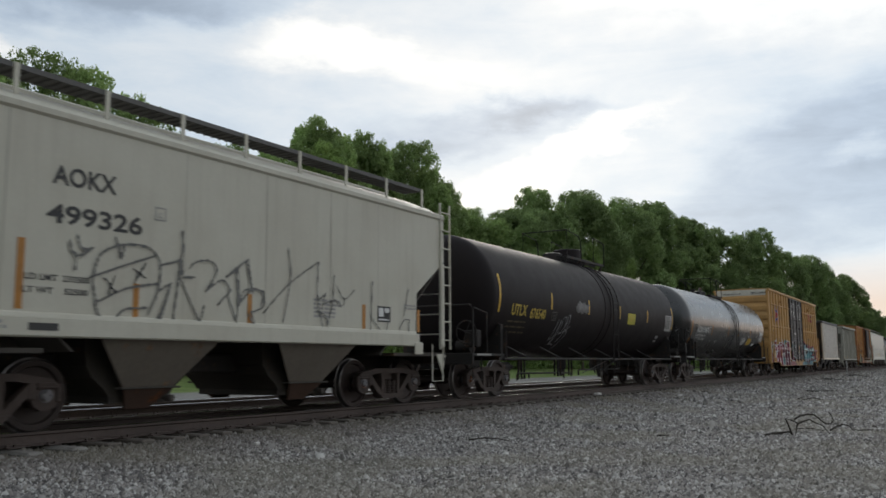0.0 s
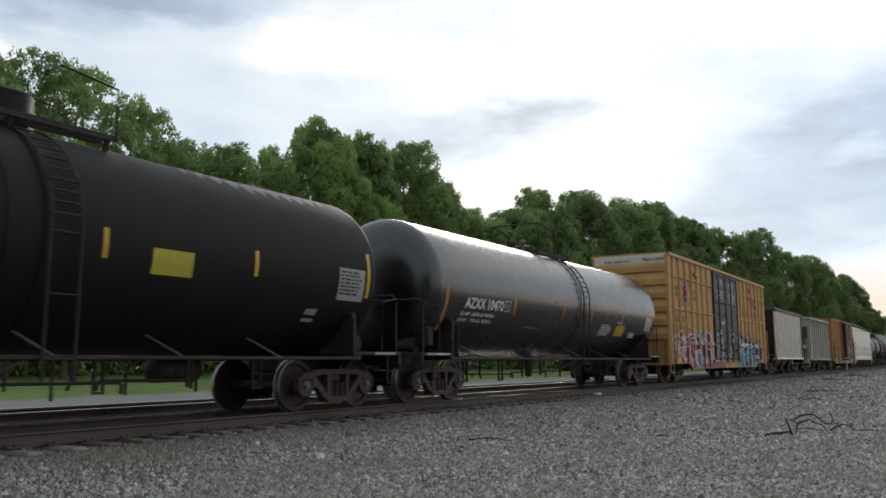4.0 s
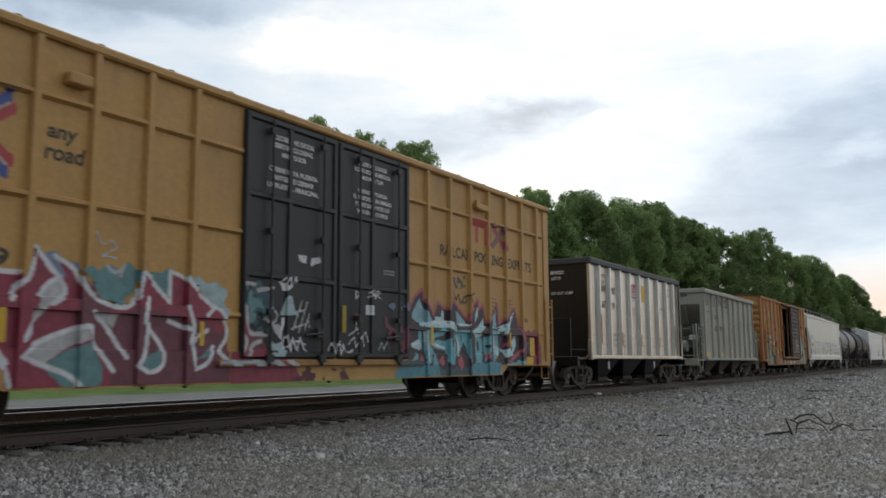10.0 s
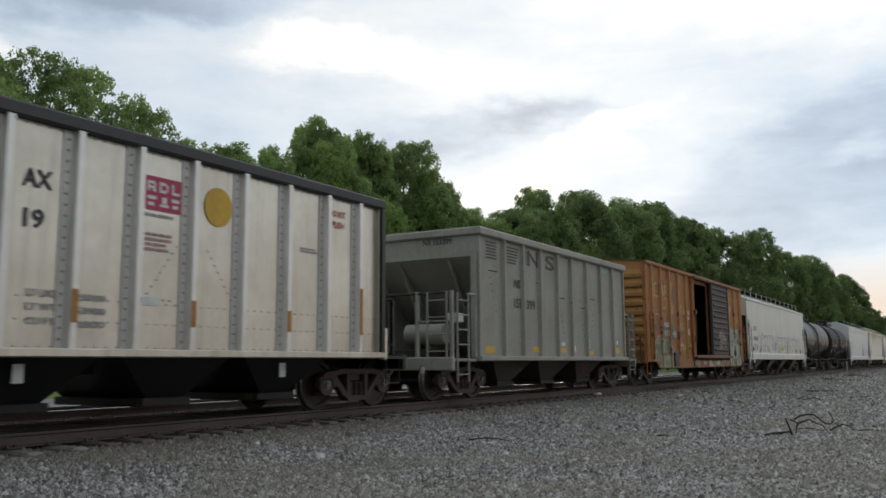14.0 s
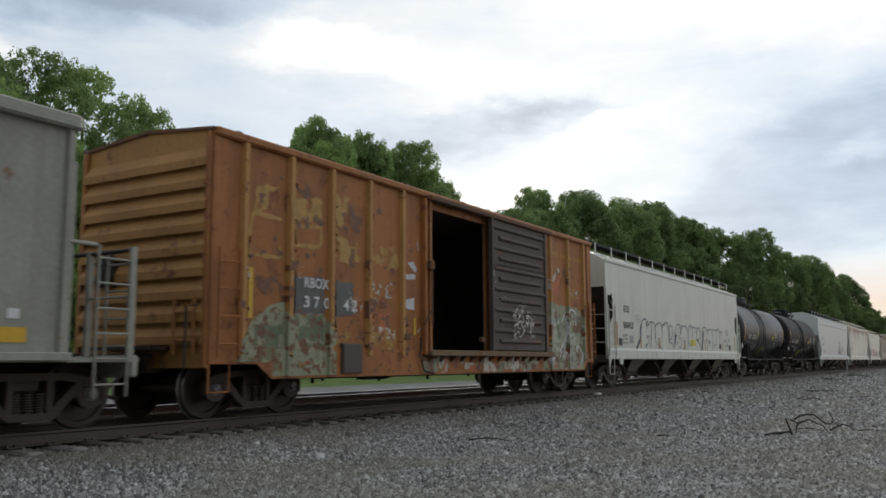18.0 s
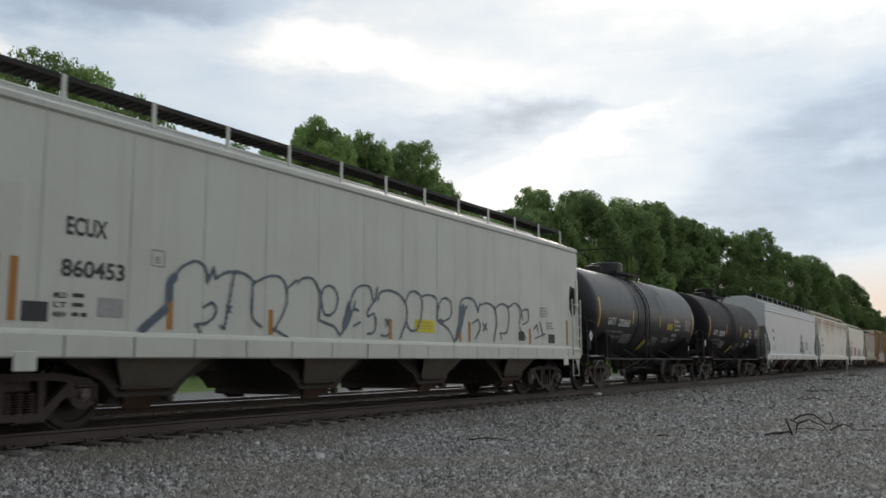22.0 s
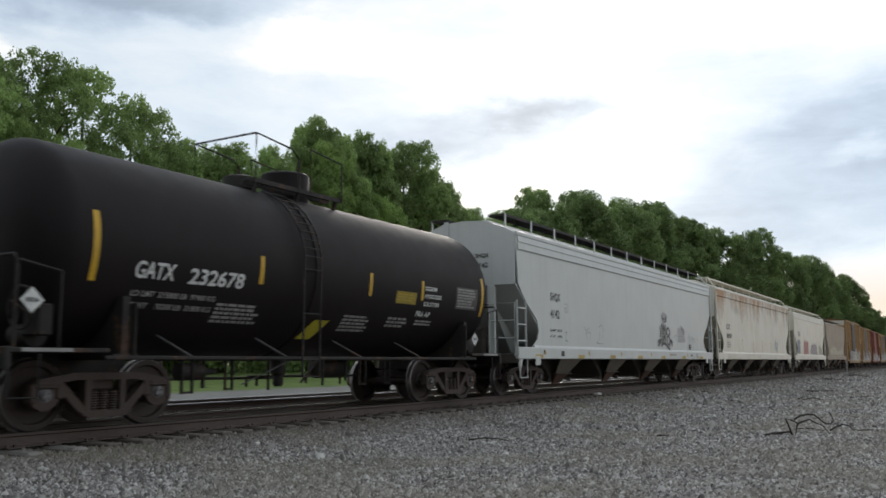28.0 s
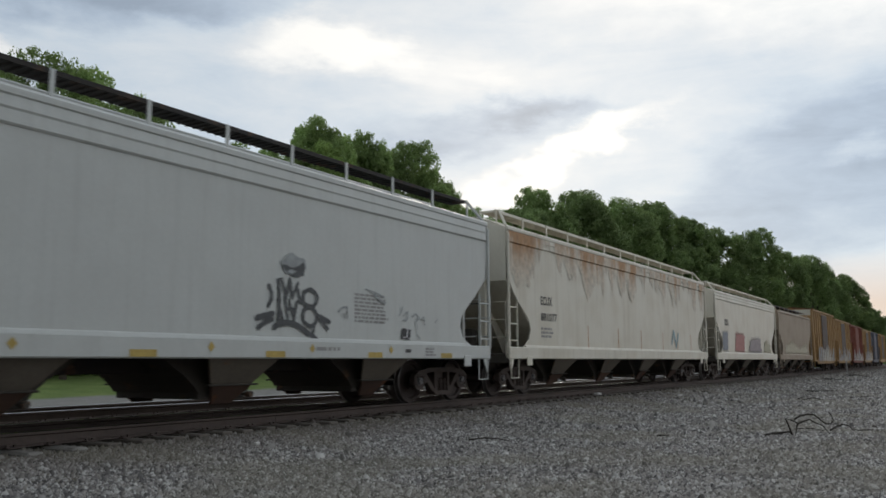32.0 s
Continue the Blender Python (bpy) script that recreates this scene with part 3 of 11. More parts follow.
def build_gravel():
    """Loose stones on the yard and on the ballast, thick near the camera."""
    rnd = np.random.RandomState(5)
    pts = []
    for x0, x1, y0, y1, per in ((3.5, 15, -0.5, 9.6, 1150), (15, 27, -1.0, 9.6, 430), (27, 60, -1, 9.6, 100), (60, 130, 2.0, 9.6, 26)):
        n = int((x1 - x0) * (y1 - y0) * per)
        pts.append(np.stack([rnd.uniform(x0, x1, n), rnd.uniform(y0, y1, n), rnd.lognormal(0, 0.32, n) * (0.0165 if x0 < 15 else 0.021 if x0 < 27 else 0.030 if x0 < 60 else 0.055)], 1))
    for x0, x1, per in ((4, 22, 190), (22, 45, 60)):
        n = int((x1 - x0) * 8.5 * per)
        pts.append(np.stack([rnd.uniform(x0, x1, n), rnd.uniform(9.5, 18.0, n), rnd.lognormal(0, 0.3, n) * 0.022], 1))
    P = np.concatenate(pts)
    # only what lies in view: rays to the left of the picture never meet the rest
    keep = P[:, 1] < P[:, 0] * 1.75 + 0.6
    keep &= P[:, 1] > P[:, 0] * 0.02 - 0.6
    P = P[keep]
    n = len(P)
    # a broken stone: four feet and a ridge
    cube = np.array([(-1, -1, -0.7), (1, -1, -0.7), (1, 1, -0.7), (-1, 1, -0.7), (-0.55, 0, 1), (0.55, 0, 1)], float)
    V = (cube[None] + rnd.uniform(-0.3, 0.3, (n, 6, 3))) * rnd.uniform(0.7, 1.05, (n, 6, 3)) * (P[:, 2][:, None, None]) * rnd.uniform(0.7, 1.35, (n, 1, 3))
    a, b = rnd.uniform(0, 6.28, n), rnd.uniform(-0.5, 0.5, n)
    ca, sa, cb, sb = np.cos(a)[:, None], np.sin(a)[:, None], np.cos(b)[:, None], np.sin(b)[:, None]
    x, y, z = V[..., 0], V[..., 1], V[..., 2] * 0.95
    x, z = x * cb - z * sb, x * sb + z * cb
    V = np.stack([x * ca - y * sa, x * sa + y * ca, z], -1)
    gz = np.array([ground_z(v) for v in P[:, 1]])
    V += np.stack([P[:, 0], P[:, 1], gz + P[:, 2] * 0.25], -1)[:, None]
    tris = np.array([(0, 1, 5), (0, 5, 4), (2, 3, 4), (2, 4, 5), (1, 2, 5), (3, 0, 4)])
    F = (tris[None] + (np.arange(n) * 6)[:, None, None]).reshape(-1)
    me = bpy.data.meshes.new("gravel")
    me.vertices.add(n * 6)
    me.vertices.foreach_set("co", V.ravel())
    me.loops.add(len(F))
    me.loops.foreach_set("vertex_index", F)
    me.polygons.add(n * 6)
    me.polygons.foreach_set("loop_start", np.arange(n * 6) * 3)
    me.update(calc_edges=True)
    me.materials.append(stone_mat())
    tagged(new("gravel", me), "loose grey crushed stones scattered over the yard", "gravel", kind="stuff")


PALE_TIES = (7, 8, 9)


def build_track(y, name, label, length, ties):
    """Two rails on wooden ties."""
    tr = thing(name, label, "railway track", kind="structure")
    prof = [(-0.07, -0.18), (0.07, -0.18), (0.07, -0.165), (0.012, -0.145), (0.010, -0.055), (0.036, -0.040), (0.036, -0.006), (0.028, 0.0), (-0.028, 0.0), (-0.036, -0.006),
            (-0.036, -0.040), (-0.010, -0.055), (-0.012, -0.145), (-0.07, -0.165)]
    for side in (-0.755, 0.755):
        s = Shape()
        xs = [-60 + i * 11.9 for i in range(int(length / 11.9))]
        for a, b in zip(xs[:-1], xs[1:]):
            s.prism([(u, v) for u, v in prof], "yz", a + 0.004, b - 0.004)
        s.m = []
        for f in s.f:
            zs = [s.v[i][2] for i in f]
            s.m.append(1 if min(zs) > -0.0075 else 0)
        part("rail", s, [RAIL_SIDE, RAIL_TOP], tr, "rusty rail with a polished head", at=(0, y + side, 0))
    tie = shared("tie", lambda: as_mesh("tie", Shape().box(-0.115, 0.115, -1.32, 1.32, -0.36, -0.182, 0.018), TIE))
    plate = shared("plate", lambda: as_mesh("tie_plate", Shape().box(-0.09, 0.09, -0.17, 0.17, -0.186, -0.168, 0.006).box(-0.07, -0.045, -0.115, -0.085, -0.17, -0.145).box(0.03, 0.055, -0.115, -0.085, -0.17, -0.14)
                                            .box(-0.05, -0.02, 0.085, 0.115, -0.17, -0.145), RAIL_SIDE))
    split = shared("split", lambda: as_mesh("tie", Shape().box(-0.115, 0.115, -1.40, 1.32, -0.38, -0.196, 0.03), TIE_PALE))
    rnd = random.Random(int(y))
    x = 2.2
    for i in range(ties):
        pale = i in PALE_TIES and y < 12
        o = part("tie", split if pale else tie, None, tr, "pale split tie" if pale else "", at=(x, y + rnd.uniform(-0.05, 0.05), rnd.uniform(-0.006, 0.004)))
        o.rotation_euler = (0, rnd.uniform(-0.02, 0.02), rnd.uniform(-0.03, 0.03))
        if i < 46:
            for side in (-0.755, 0.755):
                part("tie_plate", plate, None, tr, at=(x, y + side, 0))
        x += 0.53 + rnd.uniform(-0.05, 0.05)


# ---------------------------------------------------------------- trees
def leaf_cloud(tufts, per, size, seed, up=0.25):
    """Leaves round many small tufts, thick on their outer and upper side: (centre, radii) each."""
    rnd = np.random.RandomState(seed)
    out = []
    for (cx, cy, cz), (rx, ry, rz) in tufts:
        n = max(5, int(per * rx * rz))
        d = rnd.normal(size=(n, 3))
        d[:, 2] = d[:, 2] * 0.8 + up
        d /= np.linalg.norm(d, axis=1)[:, None]
        r = rnd.uniform(0.35, 1.08, n) ** 0.6
        out.append((np.array([cx, cy, cz]) + d * r[:, None] * np.array([rx, ry, rz]), d))
    C, Dn = np.concatenate([o[0] for o in out]), np.concatenate([o[1] for o in out])
    n = len(C)
    # each spray of leaves: a broad bent kite that faces about outward and up
    nrm = Dn + rnd.normal(scale=0.6, size=(n, 3)) + np.array([0, 0, 0.2])
    nrm /= np.linalg.norm(nrm, axis=1)[:, None]
    u = np.cross(nrm, rnd.normal(size=(n, 3)))
    u /= np.linalg.norm(u, axis=1)[:, None] + 1e-9
    v = np.cross(nrm, u)
    s = size * rnd.uniform(0.6, 1.35, n)[:, None]
    V = np.stack([C - u * s, C + v * s * 0.8 + nrm * s * 0.2, C + u * s * 0.95, C - v * s * 0.75 + nrm * s * 0.15], 1).reshape(-1, 3)
    return V, np.arange(n * 4).reshape(-1, 4)


def tree_tufts(rnd, h, w, airy, fine):
    """Boughs of a broad-leaved crown, h high and w wide, on a trunk at the origin, and the tufts on each bough."""
    boughs, tufts, limbs = [], [], []
    crown0 = h * (0.12 if not airy else 0.26)
    count = 34 if not airy else 30
    for i in range(count):
        k = (i + 0.5) / count
        z = crown0 + (h - crown0) * (0.04 + 0.86 * k)
        env = math.sin(math.pi * min(0.95, 0.24 + 0.69 * k)) ** 0.6
        a = i * 2.4 + rnd.uniform(-0.5, 0.5)
        rr = w * 0.5 * env * rnd.uniform(0.40, 0.92)
        br = w * rnd.uniform(0.10, 0.19) * (0.85 if airy else 1.0)
        boughs.append(((rr * math.cos(a), rr * math.sin(a), z), br))
        limbs.append((rr * math.cos(a), rr * math.sin(a), z))
    boughs.append(((0, 0, h - w * 0.14), w * 0.14))
    for (x, y, z), br in boughs:
        n = int((40 if fine else 22) * br ** 1.3) + (5 if not airy else 1)
        for j in range(n):
            d = Vector((rnd.gauss(0, 1) + x * 0.35, rnd.gauss(0, 1) + y * 0.35, rnd.gauss(0, 0.9) + 0.30)).normalized()
            tr = rnd.uniform(0.16, 0.34) * (0.82 if airy else 1.0) * (1.0 if fine else 1.5)
            q = br * rnd.uniform(0.72, 1.08)
            tufts.append(((x + d.x * q, y + d.y * q, z + d.z * q * 0.85), (tr, tr, tr * rnd.uniform(0.75, 1.0))))
    return boughs, tufts, limbs[::3]


def tree_variant(seed, airy=False, dense=True, leaves=None):
    """Unit tree, ten metres high: meshes of its trunk, limbs and crown."""
    rnd = random.Random(seed)
    boughs, tufts, limbs = tree_tufts(rnd, 10.0, 6.4 if not airy else 6.8, airy, dense)
    V, F = leaf_cloud(tufts, (1000 if dense else 230) if not airy else 820, 0.052 if dense else 0.11, seed, 0.1)
    if not airy:
        inner = [(c, (q * 0.80, q * 0.80, q * 0.72)) for c, q in boughs]
        V2, F2 = leaf_cloud(inner, 150, 0.15, seed + 1, 0.0)
        V, F = np.concatenate([V, V2]), np.concatenate([F, F2 + len(V)])
    me = bpy.data.meshes.new("crown")
    me.from_pydata(V.tolist(), [], F.tolist())
    me.materials.append(leaves or LEAF)
    tr = Shape().tube([(0, 0, -0.3), (0.03, 0.02, 1.0), (-0.05, 0.05, 3.2), (0.06, -0.04, 6.0), (0, 0, 9.0)], [0.28, 0.2, 0.16, 0.10, 0.02], 9)
    lm = []
    for c in limbs:
        z0 = max(1.6, c[2] * 0.55)
        lm.append(Shape().tube([(0, 0, z0), (c[0] * 0.45, c[1] * 0.45, z0 + (c[2] - z0) * 0.6), c], [0.075, 0.05, 0.015], 6))
    return as_mesh("trunk", tr, BARK, True), [as_mesh("limb", q, BARK, True) for q in lm], me


def plant_tree(variant, x, y, top, width, turn, label):
    base = ground_z(y)
    k = (top - base) / 10.0
    t = thing("tree", label, "tree", "row of broad-leaved trees")
    trunk, limbs, crown = variant
    part("trunk", trunk, None, t)
    for me in limbs:
        part("limb", me, None, t)
    part("crown", crown, None, t)
    t.matrix_basis = pose(x, y, base, 0, 0, turn) @ Matrix.Diagonal((width / 6.4, width / 6.4, k, 1))
    return t


def build_trees():
    full = [tree_variant(s) for s in (11, 23, 37, 41)]
    airy = [tree_variant(s, True) for s in (5, 9)]
    plain = [tree_variant(s, dense=False) for s in (51, 63)]
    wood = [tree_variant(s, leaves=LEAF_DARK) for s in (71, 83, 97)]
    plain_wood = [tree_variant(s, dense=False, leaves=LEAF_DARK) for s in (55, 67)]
    rnd = random.Random(3)
    # x, y, height of the top
    west = ((24.9, 45, 18.0), (28.6, 45, 19.1), (32.2, 45, 19.0), (35.8, 45, 18.1), (39.9, 45, 16.2), (44.2, 45, 16.6), (48.8, 45, 17.8), (54.4, 45, 21.5), (60.7, 45, 21.7), (67.5, 45, 22.2), (72.2, 45, 20.3))
    east = ((79.5, 44.6, 17.5), (87.1, 43.6, 18.5), (94.0, 42.9, 21.6), (105.2, 41.8, 23.6), (118.0, 40.9, 24.5), (129.0, 40.2, 25.5), (137.7, 37.4, 24.2), (145.1, 34.3, 23.1), (156.0, 30.6, 23.7),
            (168.9, 27.8, 21.2), (184.3, 25.5, 22.1), (198.5, 23.8, 20.0), (214.7, 22.2, 19.6), (248.3, 21.5, 14.9), (290.3, 21.0, 14.1))
    for i, (x, y, top) in enumerate(west):
        v = airy[i % 2] if i in (0, 1, 2, 3) else full[i % 4]
        plant_tree(v, x, y, top, rnd.uniform(8.2, 10.0) if i != 6 else 5.5, rnd.uniform(0, 360), "tall broad-leaved tree with an open airy crown" if v in airy else "tall broad-leaved tree in full summer leaf")
    for i, (x, y, top) in enumerate(east):
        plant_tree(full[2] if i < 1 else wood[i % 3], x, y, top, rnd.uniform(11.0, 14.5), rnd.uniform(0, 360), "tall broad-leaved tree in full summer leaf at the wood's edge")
    # lower trees that close the gaps, before and behind
    for i in range(36):
        x = 14 + i * 6.4 + rnd.uniform(-2, 2)
        y = float(np.interp(x, [0, 80, 130, 160, 200, 300], [50, 50, 46, 35, 28, 25])) + rnd.uniform(-2, 4)
        top = float(np.interp(x, [0, 36, 42, 50, 74, 80, 110, 200, 250], [13, 13, 12, 11.5, 14, 14, 17, 15, 11])) * rnd.uniform(0.8, 1.0)
        if 46.0 < x < 51.5:
            top *= 0.8
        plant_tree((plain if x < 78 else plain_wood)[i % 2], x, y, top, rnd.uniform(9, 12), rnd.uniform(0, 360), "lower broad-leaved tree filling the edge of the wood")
    # paler young trees before the wood
    young = [tree_variant(s, leaves=LEAF_PALE) for s in (15, 29)]
    for i, (x, y, top, wide) in enumerate(((26.2, 42, 14.6, 6.5), (29.3, 41.5, 13.4, 5.0), (36.2, 42, 12.0, 6.0), (39.4, 42, 11.0, 5.5), (52.8, 42, 18.2, 6.8), (57.5, 41, 14.6, 5.5), (84.0, 41, 13.6, 6.0), (99.0, 40, 15.4, 7.5), (110.0, 39, 15.4, 7.0))):
        plant_tree(young[i % 2], x, y, top, wide, rnd.uniform(0, 360), "young pale green tree standing before the darker wood")
    # undergrowth along the foot of the wood
    V, F = [], []
    lobes = []
    for i in range(420):
        x = 5 + i * 0.66
        y = float(np.interp(x, [0, 80, 130, 160, 200, 300], [46, 44, 38, 28, 22, 20])) + rnd.uniform(-1.5, 1.5)
        lobes.append(((x, y, ground_z(y) + rnd.uniform(0.2, 1.5)), (rnd.uniform(0.9, 1.8), 1.2, rnd.uniform(1.2, 2.4))))
    V, F = leaf_cloud(lobes, 95, 0.20, 77)
    me = bpy.data.meshes.new("undergrowth")
    me.from_pydata(V.tolist(), [], F.tolist())
    me.materials.append(LEAF)
    tagged(new("undergrowth", me), "dense green shrubs along the foot of the wood", "shrubs", kind="stuff")
    # unseen trees added behind the camera: they block sky light and darken the tanks' reflections
    lobes = []
    for i in range(260):
        x = -104 + i * 0.38
        lobes.append(((x, -22 + rnd.uniform(-4, 4), -0.5 + rnd.uniform(0.5, 14.5)), (rnd.uniform(1.8, 3.4), 2.6, rnd.uniform(1.8, 3.0))))
    V, F = leaf_cloud(lobes, 26, 0.5, 91)
    me = bpy.data.meshes.new("tree_belt")
    me.from_pydata(V.tolist(), [], F.tolist())
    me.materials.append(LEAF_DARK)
    tagged(new("tree_belt", me), "unseen belt of dense dark trees, added to shade the cars and darken their reflections", "woods", kind="stuff")


# ---------------------------------------------------------------- running gear
WHEELSETS = []
R_WHEEL = 0.457


def truck_meshes():
    sf = Shape()
    y0, y1 = -0.075, 0.075
    sf.prism([(-1.07, 0.56), (-0.98, 0.66), (-0.5, 0.735), (0.5, 0.735), (0.98, 0.66), (1.07, 0.56), (1.02, 0.555), (0.75, 0.60), (0.45, 0.64), (-0.45, 0.64), (-0.75, 0.60), (-1.02, 0.555)], "xz", y0, y1)
    for s in (-1, 1):
        sf.beam((s * 0.72, 0, 0.61), (s * 0.30, 0, 0.20), 0.14, 0.11)
        sf.beam((s * 0.27, 0, 0.66), (s * 0.27, 0, 0.2), 0.15, 0.09)
        sf.box(min(s * 0.74, s * 0.62), max(s * 0.74, s * 0.62), y0, y1, 0.40, 0.62, 0.02)
        sf.box(min(s * 1.03, s * 1.10), max(s * 1.03, s * 1.10), y0, y1, 0.36, 0.60, 0.02)
        sf.box(min(s * 0.74, s * 1.04), max(s * 0.74, s * 1.04), y0 - 0.01, y1 + 0.01, 0.56, 0.63, 0.02)
    for s in (-1, 1):
        sf.prism([(s * 0.889 + 0.215 * math.cos(a), 0.457 + 0.20 * math.sin(a)) for a in (math.pi * (2 * k + 1) / 12 for k in range(12))], "xz", -0.05, 0.05)
    sf.prism([(-0.42, 0.235), (-0.30, 0.15), (0.30, 0.15), (0.42, 0.235)], "xz", y0 - 0.03, y1 + 0.03)
    sp = Shape()
    for x in (-0.16, 0.0, 0.16):
        prof = [(0.235 + 0.26 * i / 16, 0.058 if i % 2 else 0.072) for i in range(17)]
        sp.lathe(prof, "z", (x, 0, 0), 10)
    bo = Shape().box(-0.20, 0.20, -0.98, 0.98, 0.49, 0.68, 0.03).lathe([(0.66, 0.2), (0.78, 0.2)], "z", (0, 0, 0), 16)
    bo.box(-0.34, -0.28, -0.7, 0.7, 0.34, 0.44).box(0.28, 0.34, -0.7, 0.7, 0.34, 0.44)
    ws = Shape()
    r = R_WHEEL
    for s in (-1, 1):
        c = s * 0.755
        prof = [(-0.065, 0.10), (-0.065, 0.14), (-0.012, 0.17), (-0.025, 0.355), (-0.060, 0.375), (-0.064, 0.405), (-0.064, r - 0.012), (-0.055, r), (0.030, r + 0.006), (0.036, r + 0.026), (0.052, r + 0.026), (0.060, r + 0.0),
                (0.060, 0.385), (0.012, 0.36), (0.025, 0.17), (0.075, 0.14), (0.075, 0.10)]
        slots = [0, 0, 0, 0, 0, 0, 1, 1, 1, 0, 0, 0, 0, 0, 0, 0]
        ws.lathe([(a if s > 0 else a, q) for a, q in ([(-p * 1.0, q) for p, q in prof] if s > 0 else prof)], "y", (0, c, 0), 36, slots)
        ws.lathe([(-0.005, 0.095), (s * 0.235, 0.095), (s * 0.236, 0.078), (s * 0.275, 0.07)], "y", (0, s * 0.82, 0), 16, [2, 2, 2])
        for k in range(3):
            a = k * 2.094
            ws.lathe([(0, 0.016), (s * 0.022, 0.016)], "y", (0.042 * math.cos(a), s * 1.095, 0.042 * math.sin(a)), 6, [2])
    ws.lathe([(-0.75, 0.085), (0.75, 0.085)], "y", (0, 0, 0), 14)
    adapter = Shape().box(-0.14, 0.14, -0.09, 0.09, R_WHEEL + 0.075, R_WHEEL + 0.13, 0.02)
    return (as_mesh("side_frame", sf, STEEL, True), as_mesh("spring", sp, STEEL, True), as_mesh("bolster", bo, STEEL), as_mesh("wheelset", ws, [WHEEL, TREAD, CAP], True), as_mesh("adapter", adapter, STEEL))


def truck(car, x, roll=True):
    sf, sp, bo, ws, ad = shared("truck", truck_meshes)
    t = part("truck", bo, None, car, "four-wheeled cast steel truck", at=(x, 0, 0))
    for s in (-1, 1):
        part("side_frame", sf, None, t, "cast side frame", at=(0, s * 1.0, 0))
        part("spring_nest", sp, None, t, "coil springs", at=(0, s * 1.0, 0))
    for dx in (-0.889, 0.889):
        w = part("wheelset", ws, None, t, "rusty wheels with bright treads", at=(dx, 0, R_WHEEL))
        for s in (-1, 1):
            part("bearing_adapter", ad, None, t, at=(dx, s * 1.0, 0))
        if roll:
            WHEELSETS.append((w, dx))


def coupler_mesh():
    s = Shape().box(0.0, 0.75, -0.075, 0.075, 0.80, 0.93, 0.02)
    s.prism([(0.70, -0.15), (0.95, -0.17), (1.00, -0.08), (0.92, -0.02), (0.95, 0.10), (1.02, 0.16), (0.90, 0.2), (0.70, 0.13)], "xy", 0.73, 1.0)
    s.tube([(0.45, 0.2, 0.78), (0.6, 0.22, 0.62), (0.85, 0.12, 0.38), (1.05, 0.0, 0.33)], 0.03, 7)
    s.tube([(0.3, -0.9, 0.86), (0.55, -0.35, 0.80), (0.60, -0.1, 0.86)], 0.014, 6)
    return as_mesh("coupler", s, STEEL, True)


def couplers(car, half):
    me = shared("coupler", coupler_mesh)
    for s in (-1, 1):
        o = part("coupler", me, None, car, "knuckle coupler with air hose", at=(s * half, 0, 0))
        if s < 0:
            o.rotation_euler = (0, 0, math.pi)


def ladder(parent, p0, p1, wide, rungs, axis, material, r=0.016):
    """Stiles from p0 to p1, set wide apart along axis, with rungs between."""
    p0, p1, a = Vector(p0), Vector(p1), Vector(axis).normalized() * wide / 2
    s = Shape().beam(p0 - a, p1 - a, 0.045, 0.02).beam(p0 + a, p1 + a, 0.045, 0.02)
    lad = part("ladder", s, material, parent, "steel ladder")
    for i in range(rungs):
        c = p0.lerp(p1, (i + 0.5) / rungs)
        part("rung", Shape().tube([c - a, c + a], r, 6), material, lad)
    return lad


def stirrup(parent, x, y, z0, z1, wide, material):
    part("sill_step", Shape().tube([(x - wide / 2, y, z1), (x - wide / 2, y, z0), (x + wide / 2, y, z0), (x + wide / 2, y, z1)], 0.018, 6), material, parent)


def rail_hoop(parent, pts, material, r=0.018, name="handrail"):
    return part(name, Shape().tube(pts, r, 7), material, parent, "round steel handrail", smooth=True)


def brake_wheel(parent, at, material, axis="x"):
    s = Shape()
    ring = [(0, 0.27 * math.cos(a), 0.27 * math.sin(a)) for a in (2 * math.pi * k / 20 for k in range(21))]
    s.tube([(at[0] + x, at[1] + y, at[2] + z) for x, y, z in ring], 0.018, 6)
    for k in range(4):
        a = k * math.pi / 2 + 0.4
        s.tube([at, (at[0], at[1] + 0.27 * math.cos(a), at[2] + 0.27 * math.sin(a))], 0.014, 5)
    part("brake_wheel", s, material, parent, "spoked hand brake wheel", smooth=True)


def rigging(car, x0, x1, seed, low=0.42):
    """Brake pipes, rods and hangers under the floor."""
    rnd = random.Random(seed)
    s = Shape()
    for y, z in ((-0.55, 0.62), (0.45, 0.56), (-0.9, 0.58)):
        s.tube([(x0 + rnd.uniform(0, 1), y, z), (x1 - rnd.uniform(0, 1), y, z)], 0.022, 6)
    x = x0 + 0.6
    while x < x1:
        s.beam((x, -0.9, 0.95), (x, -0.9, rnd.uniform(low + 0.08, 0.6)), 0.05, 0.03)
        if rnd.random() < 0.5:
            s.beam((x + 0.2, -0.5, 0.95), (x + 0.2, -0.5, low + 0.05), 0.06, 0.03)
        x += rnd.uniform(0.7, 1.6)
    part("brake_rigging", s, UNDER, car, "grimy brake rods and pipes")
    c = (x0 + x1) / 2 + 0.8
    part("brake_cylinder", Shape().lathe([(0, 0.05), (0.02, 0.14), (0.5, 0.14), (0.52, 0.06), (0.8, 0.05)], "x", (c, -0.35, 0.68), 16), UNDER, car, smooth=True)
    part("air_reservoir", Shape().lathe([(0, 0.05), (0.1, 0.2), (1.0, 0.2), (1.1, 0.05)], "x", (c - 2.2, 0.4, 0.68), 16), UNDER, car, smooth=True)


